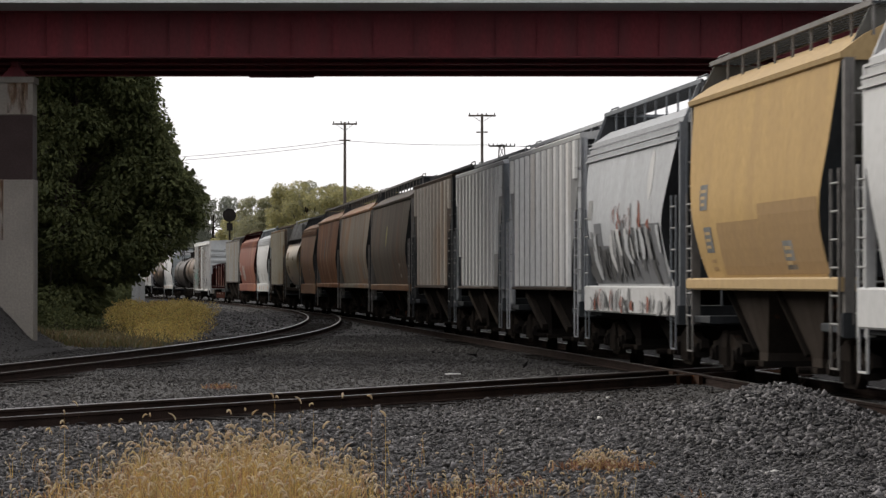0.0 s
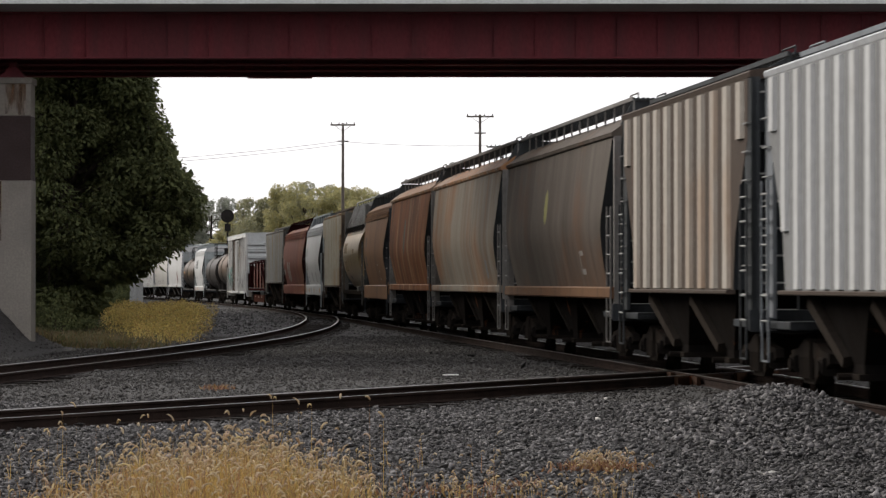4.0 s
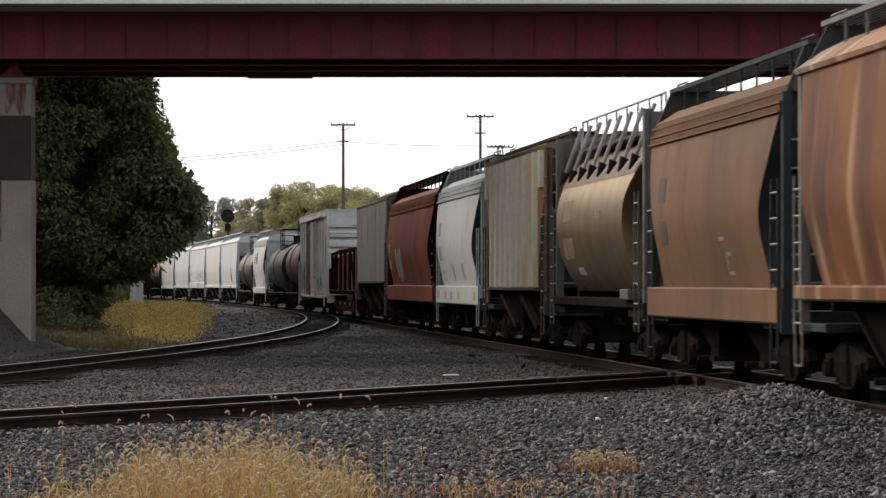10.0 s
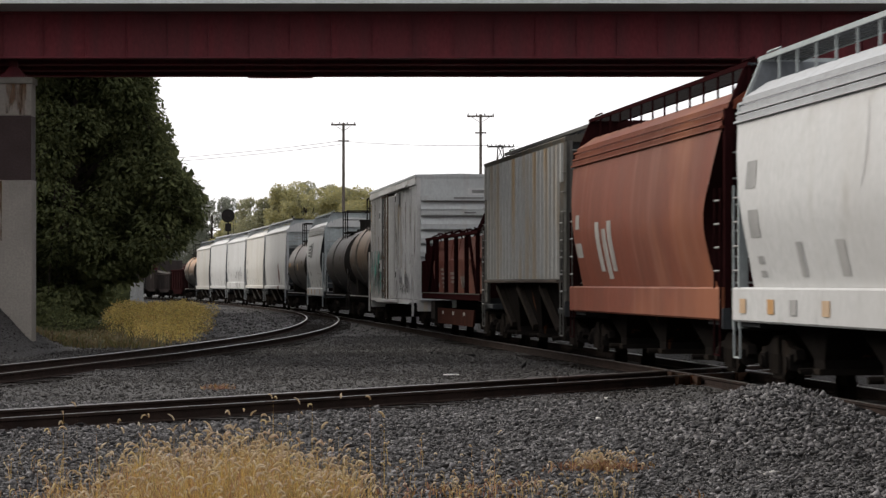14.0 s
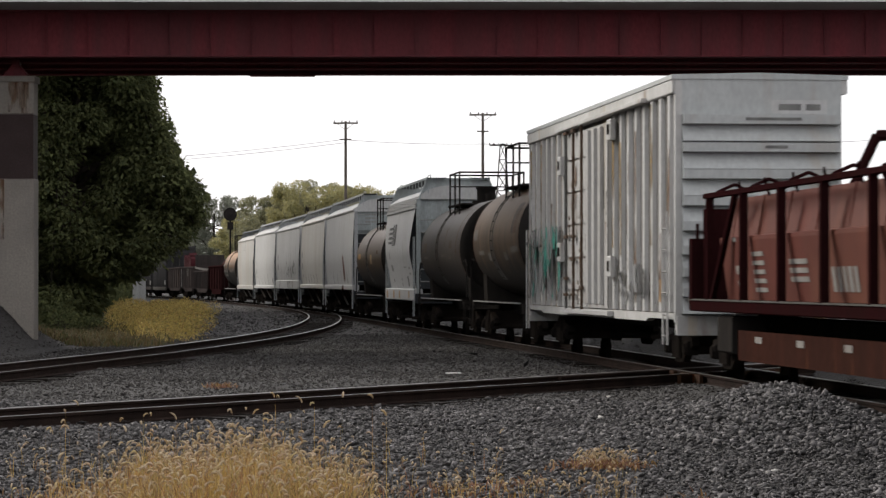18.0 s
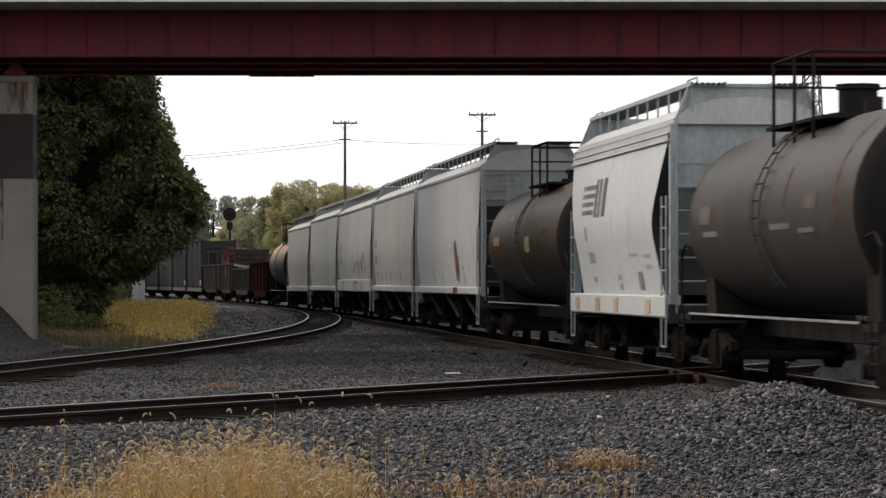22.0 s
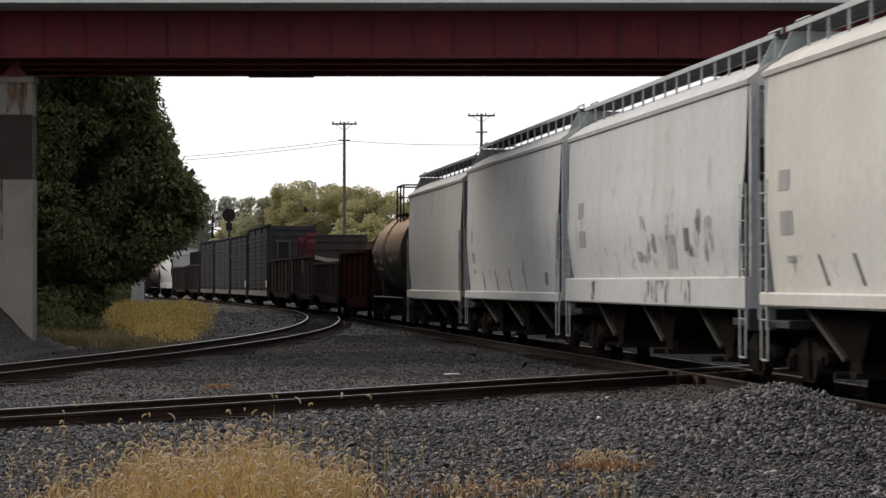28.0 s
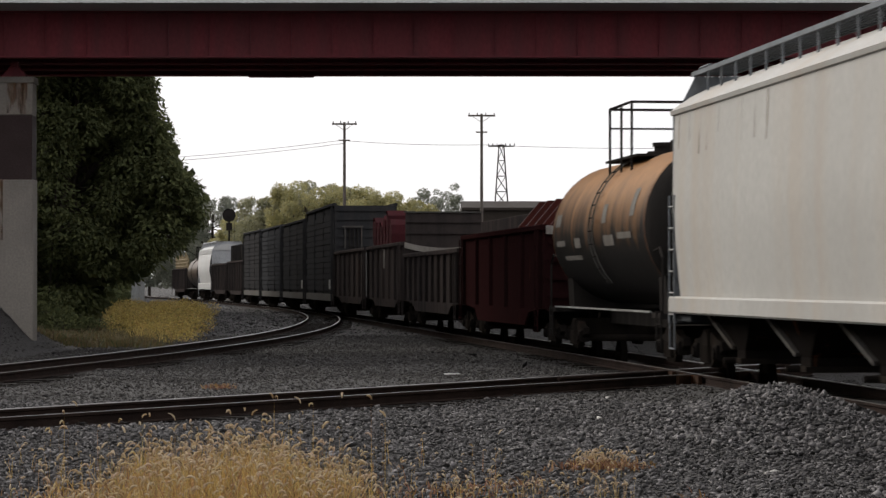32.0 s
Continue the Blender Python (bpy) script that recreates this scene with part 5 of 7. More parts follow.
    part("platform", Geo().box(-1.95, 1.95, -1.0, -0.45, top_z - 0.12, top_z - 0.07).box(-1.95, 1.95, 0.45, 1.0, top_z - 0.12, top_z - 0.07), BLACK_STEEL, car)
    part("manway", Geo().rod((0, 0, top_z - 0.1), (0, 0, top_z + dome), 0.3, 16).rod((0, 0, top_z + dome), (0, 0, top_z + dome + 0.08), 0.34, 16).rod((0, 0, top_z - 0.1), (0, 0, top_z + 0.06), 0.45, 16), BLACK_STEEL, car, smooth=True)
    part("valve_bonnet", Geo().rod((0.95, 0, top_z - 0.05), (0.95, 0, top_z + 0.25), 0.14, 10), BLACK_STEEL, car)
    part("vent_valve", Geo().rod((-0.9, 0.1, top_z - 0.05), (-0.9, 0.1, top_z + 0.2), 0.1, 10), BLACK_STEEL, car)
    for y in (-1.0, 1.0):
        q = Geo()
        for x in (-1.35, 0.1, 1.35):
            part("rail_post", Geo().rod((x, y, top_z - 0.45), (x, y, top_z + rail_h), 0.03, 5), BLACK_STEEL, car)
        part("railing", q.rod((-1.38, y, top_z + rail_h), (1.38, y, top_z + rail_h), 0.03, 5), BLACK_STEEL, car, "black pipe railing")
    for x in (-1.35, 1.35):
        part("cross_rail", Geo().rod((x, -1.0, top_z + rail_h), (x, 1.0, top_z + rail_h), 0.03, 5), BLACK_STEEL, car)
    part("cross_rail", Geo().rod((-1.35, -1.0, top_z + rail_h * 0.6), (-1.35, 1.0, top_z + rail_h * 0.6), 0.022, 5), BLACK_STEEL, car)
    for x0, x1, a0, a1, m in panels:
        g = Geo()
        rs = []
        for a in np.linspace(a0, a1, 6):
            y, z = -(r + SKIN) * math.sin(a), zc + (r + SKIN) * math.cos(a)
            rs.append([(x0, y, z), (x1, y, z)])
        part("placard", g.rings(rs[::-1], close=False, caps=False), m, car, "faded stencil block")
    running_gear(car, L)
    return car


def gondola(L, label, material, rim=2.95, floor=0.75, wall=0, wall_mat=None, ribs=10, rim_mat=None, sag=0.14):
    car = thing("gondola_car", label, "gondola car", group="cars of the freight train")
    E = L / 2 - 0.45
    q = Geo()
    for s in (-1, 1):
        a, b = sorted((s * 1.40, s * 1.46))
        part("side_wall", Geo().plate([(-E, rim), (-E, 1.05), (-E + 2.6, 0.95), (-E + 3.4, floor), (E - 3.4, floor), (E - 2.6, 0.95), (E, 1.05), (E, rim)], a, b), material, car)
        a, b = sorted((s * 1.36, s * 1.56))
        part("top_chord", Geo().box(-E - 0.02, E + 0.02, a, b, rim - 0.02, rim + 0.12, 0.025), material, car)
        for k in range(ribs):
            x = -E + 0.35 + (2 * E - 0.7) * k / (ribs - 1)
            a, b = sorted((s * 1.46, s * 1.55))
            part("side_stake", Geo().box(x - 0.07, x + 0.07, a, b, 1.05, rim - 0.02, 0.0), material, car)
    for s in (-1, 1):
        a, b = sorted((s * E, s * (E - 0.08)))
        w = part("end_wall", Geo().box(a, b, -1.4, 1.4, 1.0, rim), material, car)
        for z in np.arange(1.3, rim - 0.1, 0.42):
            a, b = sorted((s * E, s * (E + 0.07)))
            part("end_rib", Geo().box(a, b, -1.36, 1.36, z, z + 0.13, 0.03), material, w)
        if rim_mat:
            rs = []
            for j in range(9):
                y = -1.42 + 2.84 * j / 8
                z = rim - 0.1 - sag * (1 - (y / 1.42) ** 2)
                rs.append([(s * (E - 0.12), y, z), (s * (E + 0.1), y, z), (s * (E + 0.1), y, z + 0.2), (s * (E - 0.12), y, z + 0.2)])
            part("end_rim", Geo().rings(rs if s > 0 else rs[::-1]), rim_mat, w, "bent pale end rim")
        ladder(car, material, s * (E - 0.3) - 0.24, -1.6, 0.5, rim, "x", 0.46, rung_mat=material)
    part("floor", Geo().box(-E, E, -1.4, 1.4, 1.0, 1.08), material, car)
    running_gear(car, L)
    return car


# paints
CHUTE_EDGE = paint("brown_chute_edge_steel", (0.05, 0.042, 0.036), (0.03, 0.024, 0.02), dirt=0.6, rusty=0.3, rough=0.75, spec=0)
# chutes kept near black, so the colour carries the under-floor shade
CHUTE = paint("grimy_shaded_chute_steel", (0.0175, 0.0156, 0.0144), (0.0115, 0.0095, 0.0083), dirt=0.7, rusty=0.3, rough=0.7, spec=0)
WHITE_A = streaked("off_white_car_paint", (0.4768, 0.4768, 0.4696), [((0.378, 0.3696, 0.3612), 0.45, 1.0, (0.25, 0.25, 0.3), 0.4, 0.7), ((0.3528, 0.336, 0.3108), 0.3, 1.0, (1.2, 1.2, 0.06), 0.5, 0.7), ((0.252, 0.2268, 0.1932), 0.35, 2.0, (0.8, 0.8, 0.5), 0.6, 0.75)], 0.5)
WHITE_B = streaked("chalky_white_car_paint", (0.4747, 0.4747, 0.4668), [((0.344, 0.3354, 0.3268), 0.5, 1.0, (0.3, 0.3, 0.3), 0.4, 0.7), ((0.258, 0.2494, 0.2322), 0.3, 1.0, (1.0, 1.0, 0.08), 0.5, 0.7), ((0.172, 0.1634, 0.1548), 0.5, 2.2, (0.7, 0.7, 0.6), 0.6, 0.74)], 0.55)
WHITE_C = streaked("cream_white_car_paint", (0.5292, 0.516, 0.4851), [((0.3704, 0.3352, 0.2822), 0.5, 1.0, (0.3, 0.3, 0.3), 0.4, 0.7), ((0.2999, 0.2646, 0.2205), 0.3, 1.0, (1.2, 1.2, 0.05), 0.5, 0.7)], 0.5)
GREY_A = paint("pale_grey_car_paint", (0.429, 0.44, 0.451), (0.242, 0.242, 0.242), dirt=0.35, rusty=0.05, rough=0.5)
# shaded copy of the white, for the recesses between ribs
GREY_R = paint("shade_grey_sheet_paint", (0.22, 0.222, 0.22), (0.125, 0.122, 0.118), dirt=0.4, rusty=0.05, rough=0.6)
GREY_B = paint("blue_grey_car_paint", (0.19, 0.205, 0.22), (0.1, 0.1, 0.1), dirt=0.5, rusty=0.05, rough=0.6)
# slate end tones: shade behind the end posts is put into the colour
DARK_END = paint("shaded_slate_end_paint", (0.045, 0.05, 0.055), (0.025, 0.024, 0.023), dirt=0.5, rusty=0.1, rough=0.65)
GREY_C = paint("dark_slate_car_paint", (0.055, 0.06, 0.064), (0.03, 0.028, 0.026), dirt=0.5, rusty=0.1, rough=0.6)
GREY_D = paint("warm_grey_car_paint", (0.12, 0.118, 0.108), (0.06, 0.055, 0.048), dirt=0.55, rusty=0.15, rough=0.6)
YELLOW = paint("faded_ochre_car_paint", (0.43, 0.29, 0.125), (0.27, 0.18, 0.09), dirt=0.45, rusty=0.08, rough=0.55)
YELLOW_W = paint("bleached_ochre_car_paint", (0.4232, 0.3036, 0.1564), (0.2944, 0.2116, 0.1196), dirt=0.35, rusty=0.1, rough=0.55)
OCHRE_PATCH = paint("tan_repaint", (0.31, 0.205, 0.1), (0.22, 0.145, 0.08), dirt=0.4, rusty=0.08, rough=0.6)
BROWN_R = paint("brown_ribbed_car_paint", (0.1, 0.076, 0.06), (0.045, 0.035, 0.028), dirt=0.5, rusty=0.3, rough=0.65)
TAUPE = streaked("rusting_taupe_car_paint", (0.09, 0.0745, 0.061), [((0.045, 0.035, 0.028), 0.6, 1.0, (0.6, 0.6, 0.07), 0.42, 0.64), ((0.115, 0.053, 0.025), 0.6, 0.7, (0.6, 0.6, 0.45), 0.5, 0.66), ((0.125, 0.106, 0.088), 0.4, 1.6, (0.9, 0.9, 0.05), 0.52, 0.64), ((0.035, 0.027, 0.022), 0.5, 2.4, (1.0, 1.0, 0.05), 0.55, 0.68)])
TAN_RUST = streaked("rust_streaked_tan_paint", (0.19, 0.168, 0.134), [((0.085, 0.066, 0.052), 0.65, 1.0, (0.55, 0.55, 0.09), 0.42, 0.64), ((0.19, 0.085, 0.03), 0.75, 0.5, (0.5, 0.5, 0.7), 0.48, 0.64), ((0.14, 0.06, 0.022), 0.55, 1.8, (0.8, 0.8, 0.07), 0.5, 0.66), ((0.27, 0.245, 0.2), 0.45, 1.6, (0.7, 0.7, 0.08), 0.5, 0.68), ((0.07, 0.05, 0.038), 0.45, 2.4, (1.0, 1.0, 0.05), 0.55, 0.68)])
ORANGE_RUST = streaked("orange_rust_streaked_paint", (0.15, 0.06, 0.026), [((0.06, 0.028, 0.016), 0.75, 1.0, (0.7, 0.7, 0.08), 0.42, 0.62), ((0.21, 0.08, 0.028), 0.6, 0.7, (0.6, 0.6, 0.35), 0.48, 0.66), ((0.3, 0.2, 0.125), 0.6, 1.9, (0.9, 0.9, 0.07), 0.54, 0.68), ((0.05, 0.028, 0.018), 0.6, 2.6, (1.0, 1.0, 0.05), 0.55, 0.68)])
BROWN = streaked("faded_orange_brown_car_paint", (0.145, 0.078, 0.042), [((0.085, 0.045, 0.026), 0.55, 1.0, (0.4, 0.4, 0.15), 0.42, 0.66), ((0.19, 0.105, 0.056), 0.5, 0.6, (0.4, 0.4, 0.5), 0.5, 0.68), ((0.05, 0.032, 0.022), 0.35, 1.4, (1.2, 1.2, 0.06), 0.54, 0.68)])
GOLD = paint("sooty_gold_car_paint", (0.37, 0.265, 0.14), (0.1, 0.075, 0.05), dirt=0.45, rusty=0.05, rough=0.36, metal=0.9, spec=0.5)
CREAM_RUST = streaked("cream_ribbed_rusting_paint", (0.43, 0.3956, 0.3182), [((0.3096, 0.258, 0.172), 0.5, 1.0, (0.9, 0.9, 0.07), 0.45, 0.68), ((0.3096, 0.172, 0.0516), 0.7, 0.9, (0.6, 0.6, 0.3), 0.56, 0.72)])
# cream darkened for the shade between ribs, with rust patches over it
CREAM_DIM = streaked("shade_cream_sheet_paint", (0.153, 0.1339, 0.102), [((0.102, 0.08075, 0.051), 0.6, 1.0, (0.8, 0.8, 0.07), 0.42, 0.66), ((0.17, 0.085, 0.027), 0.95, 1.1, (0.8, 0.8, 0.2), 0.44, 0.6)])
RED_CAR = streaked("faded_red_oxide_paint", (0.1403, 0.03995, 0.02295), [((0.09, 0.034, 0.022), 0.5, 1.0, (0.5, 0.5, 0.12), 0.42, 0.66), ((0.25, 0.095, 0.045), 0.6, 0.5, (0.35, 0.35, 0.4), 0.5, 0.66), ((0.2, 0.1, 0.07), 0.3, 1.3, (1.0, 1.0, 0.05), 0.52, 0.66)])
DARK_RED = paint("deep_maroon_paint", (0.023, 0.0066, 0.0072), (0.0145, 0.0068, 0.0065), dirt=0.55, rusty=0.08, rough=0.8, spec=0)
OXIDE = paint("maroon_oxide_paint", (0.068, 0.016, 0.0128), (0.036, 0.016, 0.012), dirt=0.45, rusty=0.2, rough=0.6)
BOX_WHITE = streaked("dirty_white_boxcar_paint", (0.52, 0.515, 0.5), [((0.3, 0.29, 0.27), 0.6, 1.0, (0.7, 0.7, 0.08), 0.45, 0.68), ((0.399, 0.266, 0.095), 0.75, 1.0, (1.3, 1.3, 0.035), 0.6, 0.7), ((0.19, 0.1235, 0.076), 0.6, 1.7, (1.2, 1.2, 0.3), 0.62, 0.74)], 0.55)
# boxcar white darkened for the shade between side posts, plus ochre rust
BOX_SHEET = streaked("shade_boxcar_sheet_paint", (0.13, 0.125, 0.117), [((0.075, 0.066, 0.053), 0.7, 1.0, (0.8, 0.8, 0.08), 0.42, 0.64), ((0.2448, 0.1512, 0.0504), 0.7, 1.0, (0.9, 0.9, 0.06), 0.55, 0.68)])
# cooler grey than the sides: the end's weaker light is in the colour
BOX_END = streaked("pale_grey_boxcar_end_paint", (0.43, 0.445, 0.44), [((0.33, 0.34, 0.335), 0.5, 1.0, (0.5, 0.5, 0.5), 0.42, 0.68), ((0.3, 0.25, 0.19), 0.4, 1.4, (1.2, 1.2, 0.15), 0.56, 0.72)], 0.55)
# tank colours: lit top first, shaded belly second
TANK_BROWN = tank_paint("shaded_brown_tank_paint", (0.075, 0.049, 0.031), (0.02, 0.0172, 0.0155), 2.2, 0.4, 0.05, 0.2)
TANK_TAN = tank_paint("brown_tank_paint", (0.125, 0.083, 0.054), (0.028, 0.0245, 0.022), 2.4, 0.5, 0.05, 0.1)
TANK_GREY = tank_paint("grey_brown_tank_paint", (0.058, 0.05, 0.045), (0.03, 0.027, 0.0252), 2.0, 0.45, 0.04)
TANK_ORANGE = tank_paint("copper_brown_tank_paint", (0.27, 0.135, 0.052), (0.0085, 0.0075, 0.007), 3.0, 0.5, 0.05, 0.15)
DARK_CAR = paint("black_gondola_paint", (0.03494, 0.03091, 0.03091), (0.0672, 0.05376, 0.04838), dirt=0.5, rusty=0.12, rough=0.7, spec=0)
DARK_BOX = paint("charcoal_hopper_paint", (0.03528, 0.03654, 0.03906), (0.05544, 0.0504, 0.04788), dirt=0.5, rusty=0.1, rough=0.8, spec=0)
DARK_BOX_B = paint("slate_hopper_paint", (0.05544, 0.05796, 0.063), (0.04032, 0.0378, 0.03654), dirt=0.5, rusty=0.08, rough=0.8, spec=0)
STENCIL_W = paint("worn_white_stencil", (0.3, 0.29, 0.27), (0.12, 0.1, 0.09), dirt=0.6, rusty=0.0, rough=0.6)
STENCIL_D = paint("worn_dark_stencil", (0.1, 0.1, 0.1), (0.3, 0.3, 0.28), dirt=0.4, rusty=0.0, rough=0.6)
STENCIL_G = paint("worn_grey_stencil", (0.25, 0.25, 0.245), (0.36, 0.35, 0.33), dirt=0.5, rusty=0.0, rough=0.6)
STENCIL_T = paint("dim_grey_stencil", (0.17, 0.16, 0.145), (0.08, 0.07, 0.06), dirt=0.6, rusty=0.0, rough=0.6)
STENCIL_Y = paint("worn_yellow_stencil", (0.24, 0.23, 0.09), (0.2, 0.17, 0.12), dirt=0.7, rusty=0.0, rough=0.6)
STENCIL_O = paint("worn_orange_stencil", (0.42, 0.24, 0.1), (0.4, 0.36, 0.3), dirt=0.7, rusty=0.0, rough=0.6)
RUST_MARK = paint("rust_brown_stain", (0.1, 0.045, 0.022), dirt=0.3, rusty=0.3, rough=0.7)
GRAFFITI_FILL = sprayed("slate_spray_fill", (0.115, 0.118, 0.124), 0.18, 0.4)
TEAL = sprayed("teal_spray_paint", (0.05, 0.25, 0.2), 0.4, 0.55)
SPRAY_DARK = sprayed("dark_spray_paint", (0.07, 0.07, 0.07), 0.38, 0.5)
SPRAY_GREY = sprayed("grey_spray_paint", (0.2, 0.2, 0.2), 0.38, 0.5)
RUST_RUN = sprayed("thin_rust_run", (0.2, 0.11, 0.055), 0.46, 0.72)
OCHRE_RUN = sprayed("thin_ochre_run", (0.3, 0.2, 0.07), 0.42, 0.66)
GRIME_RUN = sprayed("thin_grime_run", (0.14, 0.13, 0.11), 0.44, 0.7)
RUST_SPRAY = sprayed("rust_red_spray_paint", (0.17, 0.055, 0.035), 0.36, 0.55)
# dark brown that puts the shade between ribs into the sheet colour
DARK_RIB = paint("shade_brown_recess_paint", (0.07, 0.0518, 0.042), dirt=0.5, rusty=0.2, rough=0.65)
LATCH = paint("rusty_latch_steel", (0.11, 0.075, 0.055), dirt=0.5, rusty=0.5, rough=0.7)
MAROON = paint("dark_maroon_gondola_paint", (0.024, 0.0088, 0.0092), (0.0155, 0.0085, 0.008), dirt=0.5, rusty=0.15, rough=0.65, spec=0)
SILL_GREY = paint("scuffed_grey_sill_paint", (0.11, 0.105, 0.1), dirt=0.6, rusty=0.2, rough=0.65)
STAKE_WOOD = rough_stuff("pale_stake_wood", (0.3, 0.24, 0.14), (0.2, 0.15, 0.09), 4, 0.85)
BIN_RED = streaked("dull_bin_red_paint", (0.115, 0.034, 0.025), [((0.06, 0.0255, 0.01875), 0.5, 1.0, (0.6, 0.6, 0.3), 0.42, 0.66), ((0.18, 0.075, 0.045), 0.4, 0.8, (0.6, 0.6, 0.4), 0.5, 0.66)])
RIB_GREY = streaked("stone_grey_rib_paint", (0.315, 0.31, 0.29), [((0.2, 0.19, 0.168), 0.5, 1.0, (0.9, 0.9, 0.07), 0.45, 0.68), ((0.27, 0.17, 0.07), 0.75, 1.1, (1.0, 1.0, 0.16), 0.52, 0.68)])
# grey darkened for the shade between ribs, with brown stains
RIB_RECESS = streaked("shade_grey_recess_paint", (0.075, 0.07, 0.06), [((0.05, 0.045, 0.036), 0.6, 1.0, (0.8, 0.8, 0.07), 0.42, 0.66), ((0.1, 0.065, 0.035), 0.7, 1.1, (0.8, 0.8, 0.2), 0.52, 0.68)])
TARP = paint("faded_red_tarpaulin", (0.06, 0.014, 0.017), (0.024, 0.011, 0.012), dirt=0.5, rusty=0.0, rough=0.8)
POST_GREY = paint("weathered_post_paint", (0.2, 0.19, 0.18), (0.1, 0.09, 0.08), dirt=0.5, rusty=0.25, rough=0.6)
ROOF_RUST = streaked("rust_streaked_roof_paint", (0.26, 0.17, 0.11), [((0.3, 0.12, 0.04), 0.75, 1.0, (1.2, 0.4, 0.4), 0.45, 0.62), ((0.4, 0.36, 0.3), 0.6, 1.4, (1.6, 0.3, 0.3), 0.54, 0.66), ((0.09, 0.05, 0.03), 0.6, 1.2, (1.8, 0.4, 0.4), 0.52, 0.66)])
TAN_PATCH = sprayed("faded_tan_patch", (0.24, 0.18, 0.11), 0.3, 0.62)
RIB_WHITE = streaked("bright_white_rib_paint", (0.62, 0.615, 0.595), [((0.42, 0.405, 0.375), 0.45, 1.0, (0.8, 0.8, 0.08), 0.45, 0.7), ((0.3888, 0.3024, 0.216), 0.4, 1.2, (0.9, 0.9, 0.2), 0.58, 0.74)])
RIB_TAUPE = streaked("rusting_taupe_rib_paint", (0.3795, 0.345, 0.299), [((0.1955, 0.161, 0.1323), 0.5, 1.0, (0.8, 0.8, 0.09), 0.45, 0.68), ((0.276, 0.1495, 0.069), 0.6, 0.9, (0.6, 0.6, 0.2), 0.55, 0.7)])
# blue-grey puts the cool light on white cars' ends into the colour
FRAME_BLUE = paint("pale_blue_grey_frame_paint", (0.36, 0.395, 0.395), (0.2, 0.21, 0.205), dirt=0.4, rusty=0.06, rough=0.55)
STREAK_GREY = streaked("brown_streaked_grey_paint", (0.43, 0.42, 0.395), [((0.3, 0.29, 0.27), 0.5, 1.0, (0.3, 0.3, 0.2), 0.4, 0.7), ((0.36, 0.276, 0.192), 0.3, 1.0, (0.8, 0.8, 0.05), 0.5, 0.66)], 0.45)
SILL_BROWN = paint("rusty_red_belly_paint", (0.05, 0.022, 0.0165), (0.027, 0.0145, 0.012), dirt=0.5, rusty=0.2, rough=0.7, spec=0)
PALE_RIM = paint("bare_scraped_rim_steel", (0.3, 0.28, 0.25), (0.15, 0.13, 0.11), dirt=0.4, rusty=0.15, rough=0.6)
SCRAPE = sprayed("dark_scraped_smudge", (0.13, 0.125, 0.12), 0.48, 0.82, 0.6, (1.6, 1.6, 1.0))
EAVE_RUN = sprayed("faint_eave_run", (0.34, 0.28, 0.21), 0.42, 0.8)
RUST_SMEAR = sprayed("brown_rust_smear", (0.15, 0.06, 0.042), 0.36, 0.6, 0.65, (1.8, 1.8, 0.3))
CAR_U = []          # (car, middle, length)


def put(car, a, b):
    CAR_U.append((car, (a + b) / 2, a - b))
    return car


def spray(car, at, rng, count, x0, x1, z0, z1, mats, w=0.25, tall=0.9, name="spray_stroke", label="sprayed graffiti stroke"):
    """Overlapping strokes of spray paint on a side; at(z) gives the half width there."""
    for k in range(count):
        x, z = rng.uniform(x0, x1), rng.uniform(z0, z1)
        h, ww, bend = rng.uniform(0.35, 1.0) * tall, rng.uniform(0.5, 1.3) * w, rng.uniform(-0.5, 0.5)
        rs = []
        for i in range(8):
            q = i / 7
            zz = min(z + h * q, z1 + 0.4)
            xx = x + bend * math.sin(q * 3.0) * 0.8
            e = ww * (0.35 + 0.65 * math.sin(math.pi * (0.12 + 0.8 * q)))
            rs.append([(xx - e, -at(zz) - SKIN - 0.0012 * k, zz), (xx + e, -at(zz) - SKIN - 0.0012 * k, zz)])
        part(name, Geo().rings(rs, close=False, caps=False), mats[k % len(mats)], car, label)


rng = random.Random(5)


def oval(car, prof, x, z, w, h, material, name="emblem", label="worn oval emblem"):
    rs = []
    for i in range(9):
        q = i / 8
        zz = z + h * (q - 0.5)
        e = w / 2 * math.sqrt(max(0.0, 1 - (2 * q - 1) ** 2)) + 0.01
        y = -shape_at(prof, zz)[0] - SKIN
        rs.append([(x - e, y, zz), (x + e, y, zz)])
    part(name, Geo().rings(rs, close=False, caps=False), material, car, label)


# white hopper that has almost passed
c, p = hopper(12.0, WHITE_A, "off-white covered hopper car with grimy sill", "ledge", frame_mat=WHITE_B)
put(c, 180.7, 168.7)
# ochre hopper
c, p = hopper(12.0, YELLOW, "faded ochre covered hopper car with patched paint", "flow", 2, frame_mat=POST_GREY, roof_mat=YELLOW_W, eave=4.68, sill=(1.54, 1.74), sill_mat=YELLOW_W, end_mat=GREY_D, chute_mat=CHUTE_EDGE)
for x, z in ((-3.9, 2.85), (-3.7, 2.15), (2.0, 1.85)):
    decal(c, p, x, x + 0.62, z, z + 0.42, STENCIL_D, "stencil_block", "grey-green data panel")
    for k in range(3):
        decal(c, p, x + 0.1, x + 0.42 + 0.05 * k, z + 0.07 + 0.11 * k, z + 0.12 + 0.11 * k, YELLOW_W, "marking_bar", lean=0.0).location = (0, -0.004, 0)
stencils(c, p, rng, OCHRE_PATCH, [(-3.5, 1.86, 0.4, 0.06), (-3.5, 1.98, 0.4, 0.06)])
